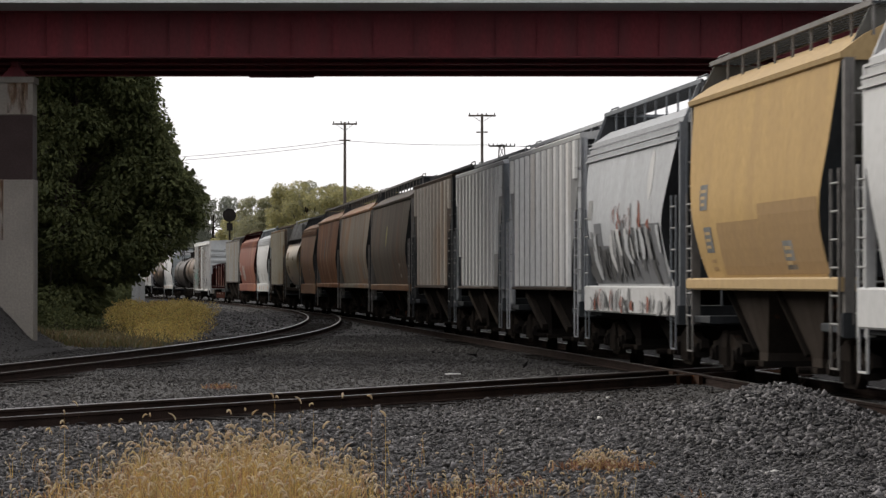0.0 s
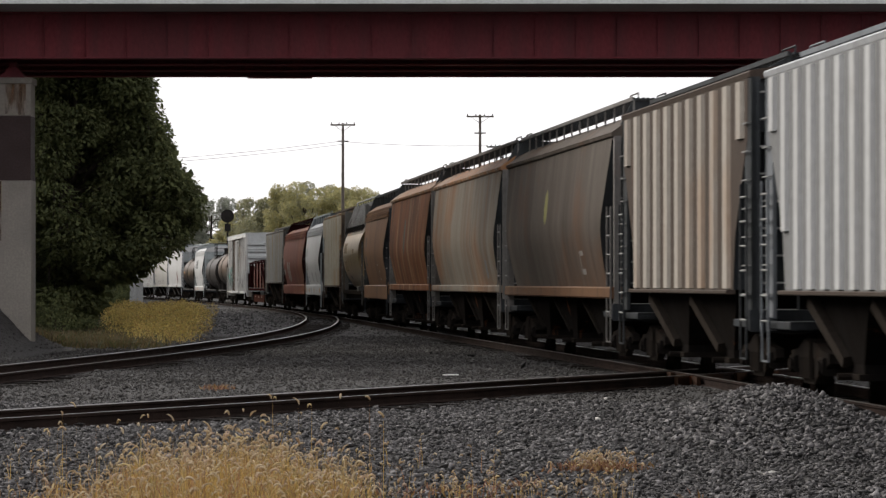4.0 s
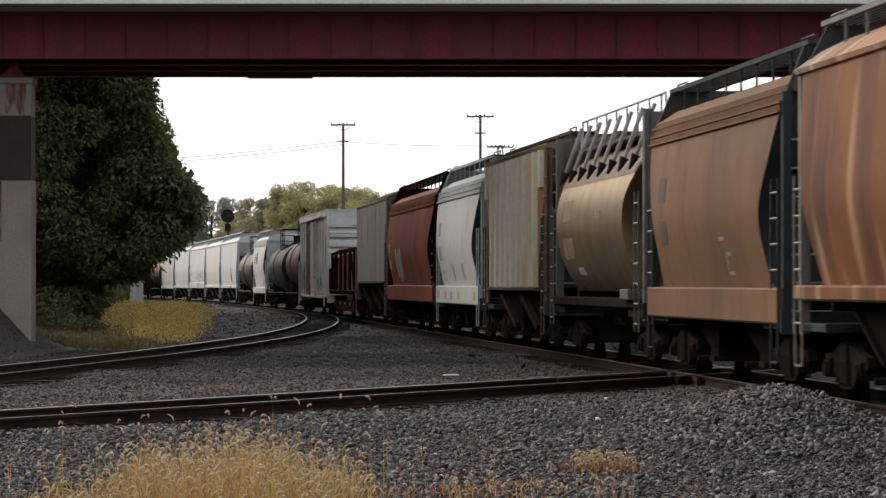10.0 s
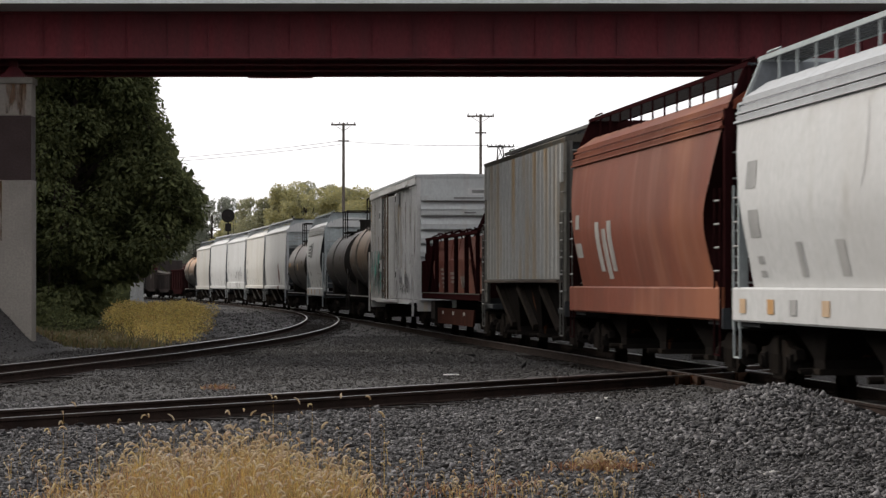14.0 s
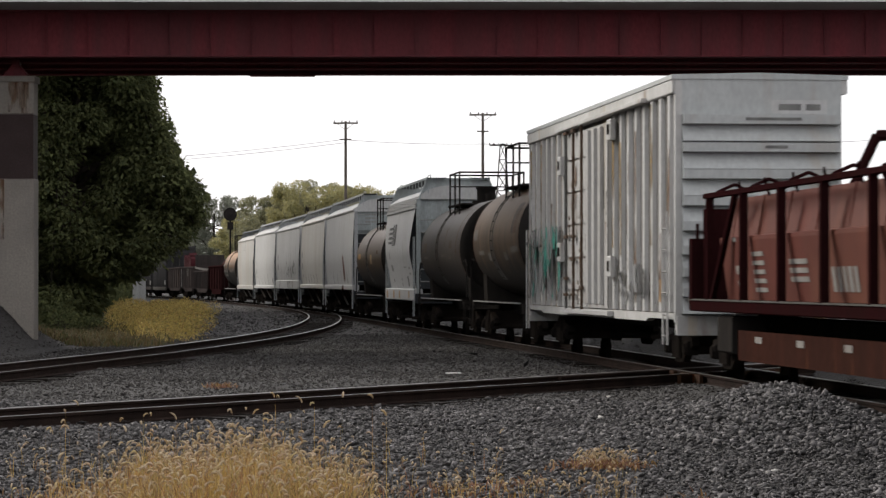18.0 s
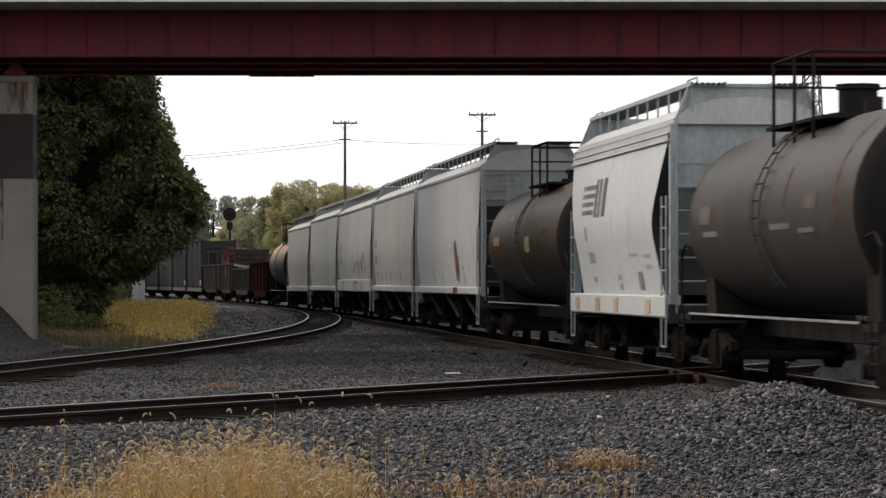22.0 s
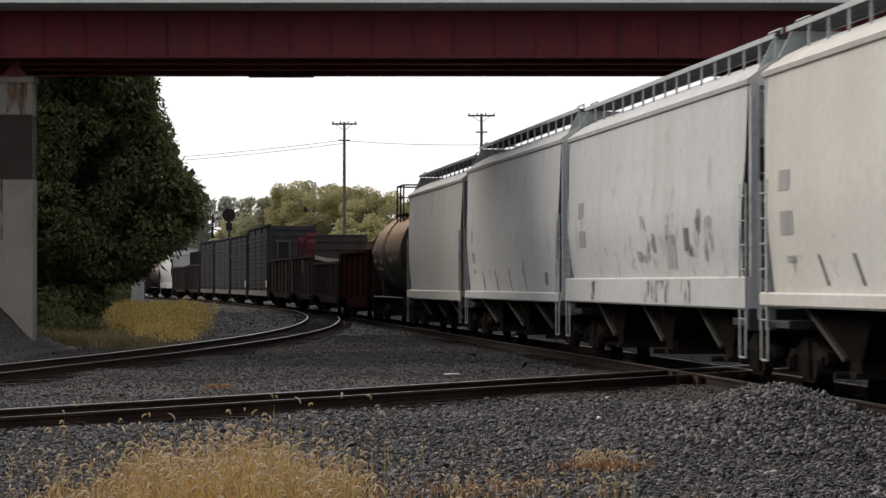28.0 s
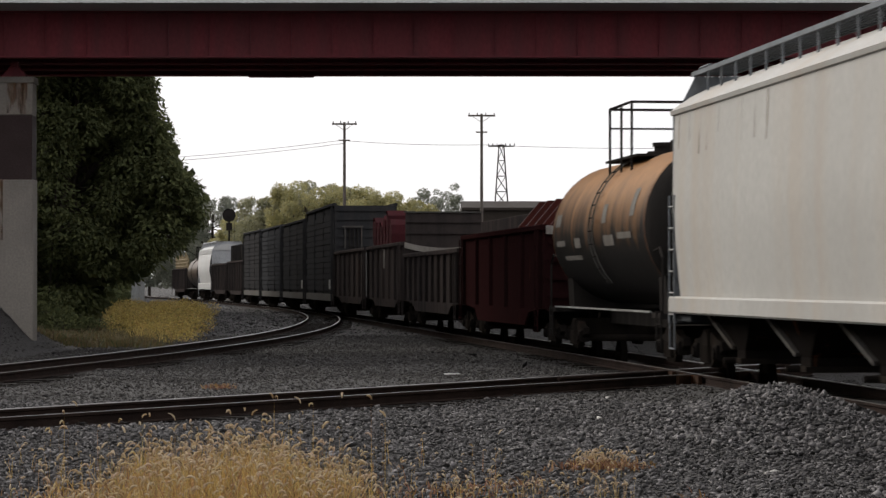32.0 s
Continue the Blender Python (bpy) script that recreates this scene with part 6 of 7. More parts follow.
decal(c, p, -2.6, 0.6, 1.78, 2.62, OCHRE_PATCH, "paint_patch", "tan patch of repainted ochre")
decal(c, p, 0.6, 4.5, 1.78, 2.85, OCHRE_PATCH, "paint_patch", "tan patch of repainted ochre")
put(c, 168.7, 156.75)
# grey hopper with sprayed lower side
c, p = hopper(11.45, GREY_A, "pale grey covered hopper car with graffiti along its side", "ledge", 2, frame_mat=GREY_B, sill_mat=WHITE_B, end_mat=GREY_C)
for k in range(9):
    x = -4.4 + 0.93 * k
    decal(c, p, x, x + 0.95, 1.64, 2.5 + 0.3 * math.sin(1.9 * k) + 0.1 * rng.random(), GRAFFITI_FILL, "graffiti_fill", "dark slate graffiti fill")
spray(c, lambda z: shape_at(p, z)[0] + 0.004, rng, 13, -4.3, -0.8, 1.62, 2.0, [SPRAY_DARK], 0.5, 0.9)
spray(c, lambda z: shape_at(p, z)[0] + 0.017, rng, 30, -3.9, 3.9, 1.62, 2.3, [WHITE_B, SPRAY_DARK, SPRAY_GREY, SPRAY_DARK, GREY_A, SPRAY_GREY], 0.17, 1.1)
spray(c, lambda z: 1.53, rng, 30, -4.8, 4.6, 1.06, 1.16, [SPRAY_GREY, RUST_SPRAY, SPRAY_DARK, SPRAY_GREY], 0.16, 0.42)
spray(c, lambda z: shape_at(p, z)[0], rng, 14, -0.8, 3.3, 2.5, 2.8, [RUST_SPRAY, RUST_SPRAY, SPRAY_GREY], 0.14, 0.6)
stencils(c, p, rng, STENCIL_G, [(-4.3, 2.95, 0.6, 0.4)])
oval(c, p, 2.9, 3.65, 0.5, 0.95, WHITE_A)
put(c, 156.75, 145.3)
# ribbed hoppers; the sheet between ribs is coloured darker to stand for recess shade
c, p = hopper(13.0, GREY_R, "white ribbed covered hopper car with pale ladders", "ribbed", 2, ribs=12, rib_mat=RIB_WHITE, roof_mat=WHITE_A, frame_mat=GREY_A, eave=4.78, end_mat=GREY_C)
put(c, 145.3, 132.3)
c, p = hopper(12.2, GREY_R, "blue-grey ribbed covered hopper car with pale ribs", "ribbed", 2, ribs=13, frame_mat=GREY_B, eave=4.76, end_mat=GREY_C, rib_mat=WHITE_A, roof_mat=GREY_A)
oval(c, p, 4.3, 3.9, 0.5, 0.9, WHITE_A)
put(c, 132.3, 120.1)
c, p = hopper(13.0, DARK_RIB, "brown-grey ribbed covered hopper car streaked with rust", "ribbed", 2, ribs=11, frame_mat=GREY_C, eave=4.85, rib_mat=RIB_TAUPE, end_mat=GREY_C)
put(c, 120.1, 107.1)
# three bulged hoppers in rusting paint
c, p = hopper(17.5, TAUPE, "rusting taupe covered hopper car with faded emblem", "flow", 3, eave=4.6, frame_mat=POST_GREY, sill_mat=BROWN, sill=(1.36, 1.6), end_mat=GREY_C)
oval(c, p, -0.5, 3.4, 0.5, 0.8, STENCIL_Y)
stencils(c, p, rng, STENCIL_W, [(4.2, 1.85, 0.5, 0.12), (4.2, 2.25, 0.5, 0.1), (4.2, 1.85, 0.08, 0.45)])
put(c, 107.1, 89.6)
c, p = hopper(17.9, TAN_RUST, "rust-streaked tan covered hopper car", "flow", 3, eave=4.62, frame_mat=POST_GREY, roof_mat=ROOF_RUST, sill=(1.42, 1.62), sill_mat=TAN_RUST, end_mat=GREY_C)
stencils(c, p, rng, STENCIL_D, [(5.1, 1.8, 0.45, 0.5)])
put(c, 89.6, 71.7)
c, p = hopper(15.4, ORANGE_RUST, "orange-brown covered hopper car with long rust streaks", "flow", 3, eave=4.64, frame_mat=POST_GREY, roof_mat=ROOF_RUST, sill=(1.42, 1.64), sill_mat=ORANGE_RUST, end_mat=GREY_C)
oval(c, p, -0.8, 3.3, 0.55, 1.3, GREY_D)
put(c, 71.7, 56.3)
# brown hopper with stepped eaves
c, p = hopper(12.0, BROWN, "brown covered hopper car with stepped eaves and dark ladders", "ledge", 2, frame_mat=DARK_END, end_mat=GREY_C)
stencils(c, p, rng, TAUPE, [(-4.0, 3.1, 0.7, 0.42), (-3.9, 2.35, 0.7, 0.42)])
stencils(c, p, rng, STENCIL_W, [(1.6, 1.8, 0.4, 0.06), (1.6, 2.1, 0.4, 0.06), (1.3, 2.35, 0.4, 0.06), (1.6, 1.8, 0.06, 0.35)])
put(c, 56.3, 44.3)


# round-bellied pressure car with loading pipes
def pressure_car(L, label):
    car = thing("hopper_car", label, "hopper car", group="cars of the freight train")
    E = L / 2 - 0.42
    prof = [(1.5, 1.02, E - 1.5), (1.9, 1.3, E - 1.55), (2.4, 1.5, E - 1.6), (2.9, 1.57, E - 1.6), (3.4, 1.52, E - 1.45), (3.9, 1.3, E - 1.15), (4.3, 0.95, E - 0.8), (4.5, 0.6, E - 0.7)]
    pf = fine_profile(prof, 22)
    part("body", Geo().rings([[(-l, -w, z), (l, -w, z), (l, w, z), (-l, w, z)] for z, w, l in pf]), GOLD, car, smooth=True)
    for s in (-1, 1):
        rs = []
        for z, w, l in pf:
            if z > 3.75:
                rs.append([(-l - 0.02, s * (w + 0.012), z), (l + 0.02, s * (w + 0.012), z)])
        part("top_sheet", Geo().rings(rs if s < 0 else rs[::-1], close=False, caps=False), TAN_RUST, car, "pale tan upper sheet", smooth=True)
    part("roof_walk", Geo().box(-E + 0.3, E - 0.3, -0.9, 0.9, 4.62, 4.68), GREY_D, car)
    for k in range(8):
        x = -E + 1.35 + (2 * E - 2.7) * k / 7
        pipe = part("loading_pipe", Geo().rod((x + 0.12, -0.98, 5.12), (x, -1.34, 4.1), 0.042, 8), RUNG, car, smooth=True)
        part("nozzle", Geo().rod((x, -1.33, 4.14), (x - 0.03, -1.45, 3.86), 0.095, 8, 0.02), BLACK_STEEL, pipe, "dark tapered nozzle", smooth=True)
        part("stanchion", Geo().rod((x + 0.1, -0.85, 4.65), (x + 0.1, -0.85, 5.3), 0.022, 4), GREY_D, car)
    part("railing", Geo().path([(-E + 0.6, -0.85, 4.7), (-E + 0.8, -0.85, 5.3), (E - 0.8, -0.85, 5.3), (E - 0.6, -0.85, 4.7)], 0.028, 5), GREY_A, car)
    for s in (1, -1):
        x = s * (E - 0.12)
        for y in (-1.3, 1.3):
            part("corner_post", Geo().box(min(x, x - s * 0.22), max(x, x - s * 0.22), y - 0.08, y + 0.08, 0.95, 4.95), GREY_D, car)
        a, b = sorted((x, x - s * 0.1))
        part("end_panel", Geo().box(a, b, -1.3, 1.3, 4.2, 4.9), GREY_D, car)
        part("slope_sheet", Geo().rings([[(x - s * 0.15, -1.2, 4.2), (x - s * 0.15, 1.2, 4.2), (x - s * 0.25, 1.2, 4.2), (x - s * 0.25, -1.2, 4.2)],
                                         [(x - s * 2.4, -1.1, 1.5), (x - s * 2.4, 1.1, 1.5), (x - s * 2.5, 1.1, 1.5), (x - s * 2.5, -1.1, 1.5)]]), BLACK_STEEL, car)
        a, b = sorted((s * (E - 1.7), s * (E - 0.02)))
        part("end_platform", Geo().box(a, b, -1.42, 1.42, 1.0, 1.3, 0.02), BLACK_STEEL, car)
        ladder(car, GREY_D, s * (E - 0.35) - 0.2, -1.5, 0.75, 3.4, "x", 0.44)
    for s in (-1, 1):
        a, b = sorted((s * 1.2, s * 1.5))
        part("side_sill", Geo().box(-E + 0.4, E - 0.4, a, b, 1.18, 1.38, 0.03), TRUCK_STEEL, car)
    part("side_box", Geo().box(E - 1.5, E - 0.6, -1.62, -1.2, 1.35, 1.55, 0.02), GREY_D, car)
    for k in (-1, 1):
        part("hopper_chute", Geo().rod((k * 1.9, 0, 1.6), (k * 1.9, 0, 0.55), 1.1, 16, 0.25), CHUTE, car, smooth=True)
    stencils(car, pf, rng, TAN_PATCH, [(-3.7, 3.0, 1.6, 0.45), (-3.7, 2.2, 1.6, 0.45), (0.9, 2.95, 0.9, 0.2)])
    stencils(car, pf, rng, STENCIL_G, [(-2.6, 1.85, 0.9, 0.16)])
    running_gear(car, L)
    return car


put(pressure_car(12.7, "sooty gold round-bellied pressure hopper car with loading pipes"), 44.3, 31.6)
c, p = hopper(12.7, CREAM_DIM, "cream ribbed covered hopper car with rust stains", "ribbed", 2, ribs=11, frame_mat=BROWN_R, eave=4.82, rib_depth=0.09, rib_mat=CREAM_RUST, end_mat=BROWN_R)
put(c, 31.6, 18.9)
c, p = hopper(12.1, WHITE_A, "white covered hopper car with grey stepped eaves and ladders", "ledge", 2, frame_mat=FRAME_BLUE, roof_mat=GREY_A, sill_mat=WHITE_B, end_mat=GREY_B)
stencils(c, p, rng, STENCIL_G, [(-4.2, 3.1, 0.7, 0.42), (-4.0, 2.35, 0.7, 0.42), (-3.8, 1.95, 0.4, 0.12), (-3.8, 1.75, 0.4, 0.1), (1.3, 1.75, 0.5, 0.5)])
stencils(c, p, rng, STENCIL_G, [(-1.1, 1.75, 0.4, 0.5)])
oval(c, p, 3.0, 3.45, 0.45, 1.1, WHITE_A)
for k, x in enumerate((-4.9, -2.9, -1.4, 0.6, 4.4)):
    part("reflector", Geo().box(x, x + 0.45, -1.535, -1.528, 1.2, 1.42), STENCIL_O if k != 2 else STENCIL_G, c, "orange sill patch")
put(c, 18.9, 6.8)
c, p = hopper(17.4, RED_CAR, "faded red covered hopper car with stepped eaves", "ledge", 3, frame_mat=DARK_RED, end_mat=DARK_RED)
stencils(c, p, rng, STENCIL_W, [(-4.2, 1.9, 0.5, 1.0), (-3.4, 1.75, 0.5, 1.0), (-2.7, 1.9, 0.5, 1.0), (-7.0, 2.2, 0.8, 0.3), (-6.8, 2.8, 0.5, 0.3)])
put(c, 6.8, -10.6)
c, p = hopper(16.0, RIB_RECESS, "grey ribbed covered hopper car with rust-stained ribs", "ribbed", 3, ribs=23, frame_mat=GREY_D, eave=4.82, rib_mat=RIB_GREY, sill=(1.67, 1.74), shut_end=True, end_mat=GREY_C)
put(c, -10.6, -26.6)


# maroon stake car with a covered scrap bin
def stake_car(L, label):
    car = thing("flat_car", label, "flat car", group="cars of the freight train")
    E = L / 2 - 0.45
    part("deck", Geo().box(-E, E, -1.45, 1.45, 1.16, 1.36, 0.02), DARK_RED, car)
    for s in (-1, 1):
        a, b = sorted((s * 1.40, s * 1.47))
        part("side_sill", Geo().plate([(-E + 2.9, 0.88), (-E + 3.3, 0.4), (E - 3.3, 0.4), (E - 2.9, 0.88)][::-1], a * 0.86, b * 0.86), SILL_BROWN, car)
        part("deck_edge", Geo().box(-E, E, min(s * 1.44, s * 1.47), max(s * 1.44, s * 1.47), 1.345, 1.372), SILL_GREY, car, "scraped pale deck edge")
    for k in range(3):
        part("stencil", Geo().box(-3.4 + k * 2.9, -2.95 + k * 2.9, -1.272, -1.268, 0.7, 0.8), STENCIL_W, car)
    x0, x1 = -E + 1.7, E - 0.7
    ring = [(-1.18, 1.37), (1.18, 1.37), (1.32, 2.32), (1.32, 2.38), (1.22, 2.4), (1.1, 3.02), (-1.1, 3.02), (-1.22, 2.4), (-1.32, 2.38), (-1.32, 2.32)]
    bin_ob = part("bin", Geo().prism(ring, x0 + 0.35, x1 - 0.35), BIN_RED, car, "dull red covered bin")
    for k in range(7):
        x = x0 + 0.9 + (x1 - x0 - 1.8) * k / 6
        part("lid_rib", Geo().rings([[(x - 0.03, -1.23, 2.41), (x + 0.03, -1.23, 2.41), (x + 0.03, -1.2, 2.41), (x - 0.03, -1.2, 2.41)], [(x - 0.03, -1.12, 3.03), (x + 0.03, -1.12, 3.03), (x + 0.03, -1.08, 3.03), (x - 0.03, -1.08, 3.03)]]), BIN_RED, bin_ob)
        part("lid_hook", Geo().path([(x + 0.4, -1.12, 3.0), (x + 0.45, -1.2, 3.22), (x + 0.6, -1.24, 3.26)], 0.025, 4), DARK_RED, bin_ob, "bent dark lid hook")
    for i in range(6):
        x = x0 + (x1 - x0) * i / 5
        for s in (-1, 1):
            part("stake", Geo().box(x - 0.06, x + 0.06, s * 1.42 - 0.06, s * 1.42 + 0.06, 1.36, 3.1, 0.01), DARK_RED, car)
        part("roof_bow", Geo().path([(x, -1.3, 3.15), (x, -1.0, 3.28), (x, -0.7, 3.15)], 0.03, 5), DARK_RED, car)
    for s in (-1, 1):
        part("top_chord", Geo().box(x0 - 0.3, x1 + 0.3, s * 1.42 - 0.06, s * 1.42 + 0.06, 3.04, 3.13, 0.01), DARK_RED, car)
        for xa, xb in ((x0 + 0.2, x0 + 2.1), (x1 - 0.2, x1 - 2.1)):
            part("brace", Geo().rod((xa, s * 1.42, 1.36), (xb, s * 1.42, 3.05), 0.06, 4), DARK_RED, car)
    for s in (1, -1):
        a, b = sorted((s * (E - 0.5), s * (E - 0.62)))
        part("end_wall", Geo().box(a, b, -1.3, 1.3, 1.36, 2.9), DARK_RED, car)
    part("arch", Geo().path([(0.6, -0.75, 2.9), (0.6, -0.35, 3.75), (0.6, 0.2, 3.75), (0.6, 0.55, 2.9)], 0.085, 6), DARK_RED, car)
    part("stub_post", Geo().box(-E + 0.15, -E + 0.4, -1.48, -1.22, 1.36, 2.4, 0.01).rod((-E + 0.28, -1.35, 2.4), (-E + 0.28, -1.35, 2.65), 0.03, 5), DARK_RED, car)
    stencil = [(-4.9, 1.55, 0.35, 0.18), (-4.9, 1.78, 0.35, 0.2), (-4.9, 2.3, 0.3, 0.1)] + [(-3.6, 1.5 + 0.14 * k, 0.9, 0.1) for k in range(5)] + [(-1.0, 1.66 + 0.13 * k, 1.2, 0.11) for k in range(3)] + [(1.6 + 0.32 * k, 1.52, 0.22, 0.5) for k in range(5)]
    for x, z, w, h in stencil:
        h *= 0.7
        y0, y1 = (1.18 + (q - 1.37) * 0.1474 + 0.012 for q in (z, z + h))
        part("stencil", Geo().add([(x, -y0, z), (x + w, -y0, z), (x + w, -y1, z + h), (x, -y1, z + h)], [(0, 1, 2, 3)]), STENCIL_W, car)
    part("toolbox", Geo().box(-E + 2.0, -E + 3.2, -1.35, -0.8, 0.5, 1.1, 0.03), BLACK_STEEL, car)
    running_gear(car, L)
    return car


put(stake_car(16.9, "maroon flat car with stakes round a red scrap bin"), -26.6, -43.5)


# boxcar
def boxcar(L, label):
    car = thing("boxcar", label, "boxcar", group="cars of the freight train")
    E, top = L / 2 - 0.5, 5.24
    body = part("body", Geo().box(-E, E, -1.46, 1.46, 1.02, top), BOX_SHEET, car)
    part("roof", Geo().prism([(-1.58, top - 0.02), (1.58, top - 0.02), (1.58, top + 0.06), (0, top + 0.1), (-1.58, top + 0.06)], -E - 0.03, E + 0.03), BOX_END, car)
    for s in (-1, 1):
        a, b = sorted((s * 1.44, s * 1.57))
        part("roof_rail", Geo().box(-E, E, a, b, top - 0.27, top - 0.022, 0.02), BOX_WHITE, car)
        a, b = sorted((s * 1.40, s * 1.53))
        part("side_sill", Geo().plate([(-E, 1.1), (-E, 1.0), (-E + 2.2, 1.0), (-E + 2.5, 0.94), (E - 2.9, 0.94), (E - 2.6, 1.0), (E, 1.0), (E, 1.1)], a, b), BOX_WHITE, car, "scuffed white side sill")
        door = (-3.2, 2.6)
        x = -E + 0.5
        while x < E - 0.3:
            if not (s < 0 and door[0] - 0.2 < x < door[1] + 0.1):
                y = s * 1.46
                q = Geo().rings([[(x - 0.14, y, z), (x - 0.1, y + s * 0.075, z), (x + 0.1, y + s * 0.075, z), (x + 0.14, y, z)] for z in (1.12, top - 0.28)])
                part("side_post", q, BOX_WHITE, body)
            x += 0.86
    d = part("door", Geo().box(-3.1, 2.5, -1.56, -1.462, 1.12, 4.86, 0.01), BOX_WHITE, car, "plug door with rusty lock rods")
    for z in (1.5, 2.2, 2.9, 3.6, 4.3):
        rib = part("door_rib", Geo().box(-3.0, -0.3, -1.59, -1.562, z, z + 0.09), BOX_WHITE, d)
        part("rust_line", Geo().box(-2.95, -0.35, -1.566, -1.5625, z - 0.05, z), RUST_RUN, rib, "rust under the rib")
    for x in (-2.75, -1.7, -0.55):
        part("lock_rod", Geo().rod((x, -1.63, 1.05), (x, -1.63, 4.95), 0.035, 6), LATCH if x > -2 else GREY_D, d)
    # black strips on the door face draw the shade of its gaps
    for x in (-3.1, -0.24, 2.46):
        part("door_gap_strip", Geo().box(x, x + 0.05, -1.568, -1.5615, 1.14, 4.84), BLACK_STEEL, d, "black strip for the shaded gap at the door edge")
    for x in (0.2, 1.0, 1.8):
        part("door_post", Geo().box(x - 0.14, x + 0.14, -1.64, -1.562, 1.2, 4.8, 0.02), BOX_WHITE, d)
    for x, z in ((-2.75, 2.6), (-1.7, 2.6), (-2.75, 1.35), (-1.7, 1.35), (-2.75, 4.85), (-1.7, 4.85), (-2.75, 1.7), (-1.7, 2.1), (-0.55, 1.5)):
        part("latch", Geo().box(x - 0.16, x + 0.16, -1.67, -1.6, z, z + 0.07, 0.01), LATCH, d, "rusty latch")
    for x, z in ((3.1, 4.45), (3.1, 1.75), (-3.7, 4.0), (-3.7, 2.1)):
        part("door_stop", Geo().box(x - 0.2, x + 0.28, -1.66, -1.56, z, z + 0.42, 0.02), BOX_WHITE, body)
        part("stop_pad", Geo().box(x - 0.08, x + 0.16, -1.675, -1.662, z + 0.12, z + 0.32), BLACK_STEEL, body)
    part("door_track", Geo().box(-4.0, 7.0, -1.68, -1.57, top - 0.28, top - 0.2, 0.01), BOX_WHITE, body)
    part("door_sill", Geo().box(-3.2, 3.0, -1.66, -1.535, 0.98, 1.08, 0.01), WHITE_A, body)
    for s in (1, -1):
        for zr in (4.43, 3.94, 3.47, 3.0, 2.56, 2.14, 1.75, 1.4):
            q = Geo()
            x = s * E
            prof = [(x + s * 0.19, zr - 0.3), (x + s * 0.02, zr - 0.004), (x + s * 0.2, zr), (x + s * 0.2, zr + 0.16), (x + s * 0.012, zr + 0.165)]
            for (xa, za), (xb, zb) in zip(prof, prof[1:]):
                q.add([(xa, -1.4, za), (xa, 1.4, za), (xb, 1.4, zb), (xb, -1.4, zb)], [(0, 1, 2, 3) if s > 0 else (3, 2, 1, 0)])
            for y in (-1.4, 1.4):
                q.add([(px, y, pz) for px, pz in prof] + [(x, y, zr + 0.165), (x, y, zr - 0.3)], [(0, 1, 6), (1, 2, 3, 4), (1, 4, 5, 6)])
            part("end_rib", q, BOX_END, body)
        a, b = sorted((s * E, s * (E + 0.012)))
        part("end_sheet", Geo().box(a, b, -1.45, 1.45, 1.03, top - 0.02), BOX_END, car, "corrugated end in a cooler grey for its weaker light")
        ladder(car, BOX_WHITE, s * (E - 0.45) - 0.2, -1.62, 0.55, 2.9, "x", 0.42)
        part("corner_post", Geo().box(min(s * (E - 0.1), s * (E + 0.03)), max(s * (E - 0.1), s * (E + 0.03)), -1.52, -1.40, 0.95, top - 0.05), BOX_WHITE, car)
        part("end_sill", Geo().box(min(s * (E - 0.1), s * (E + 0.08)), max(s * (E - 0.1), s * (E + 0.08)), -1.5, 1.5, 0.72, 1.06, 0.02), BOX_WHITE, car)
    # reporting marks become bars
    part("marking_patch", Geo().box(E + 0.0125, E + 0.0135, 0.2, 1.2, 4.62, 4.86), WHITE_A, car, "pale repainted patch")
    for y, z, w, h in ((0.33, 4.68, 0.4, 0.11), (0.82, 4.68, 0.26, 0.11)):
        part("marking_bar", Geo().box(E + 0.014, E + 0.018, y, y + w, z, z + h), STENCIL_D, car)
    for y, z, w in ((-0.3, 4.49, 1.0), (0.05, 4.0, 0.4)):
        part("marking_bar", Geo().box(E + 0.202, E + 0.206, y, y + w, z, z + 0.05), STENCIL_D, car)
    wear = random.Random(17)
    for k in range(23):
        x = -E + 0.5 + 0.86 * k
        if -3.4 < x < 2.7 or x > E - 0.3:
            continue
        for m in ((OCHRE_RUN,) if k < 3 or wear.random() < 0.35 else (RUST_RUN,) if wear.random() < 0.5 else ()):
            z0 = wear.uniform(1.15, 2.6)
            part("stain", Geo().box(x - 0.095, x + 0.095, -1.542, -1.537, z0, min(4.9, z0 + wear.uniform(0.7, 3.4))), m, body, "thin run of grime")
    for k in range(22):
        x, z0 = wear.uniform(-3.0, 2.4), wear.uniform(1.15, 3.6)
        part("stain", Geo().box(x, x + wear.uniform(0.08, 0.3), -1.567, -1.563 + 0.0001 * k, z0, z0 + wear.uniform(0.2, 1.1)), RUST_RUN if k % 3 else GRIME_RUN, d, "thin run of rust")
    for x, m in ((-9.4, STENCIL_O), (8.2, STENCIL_O)):
        part("stencil", Geo().box(x - 0.11, x + 0.09, -1.546, -1.541, 1.3, 1.7), m, body)
    spray(car, lambda z: 1.545, random.Random(3), 96, -9.0, -3.8, 1.15, 2.5, [TEAL, SPRAY_GREY, GRIME_RUN, TEAL, SPRAY_GREY, SPRAY_DARK, GRIME_RUN], 0.13, 0.95)
    spray(car, lambda z: 1.545, random.Random(8), 12, 3.0, 8.6, 1.2, 1.6, [SPRAY_GREY, GRIME_RUN, SPRAY_DARK], 0.2, 0.7)
    running_gear(car, L, 2.6)
    return car


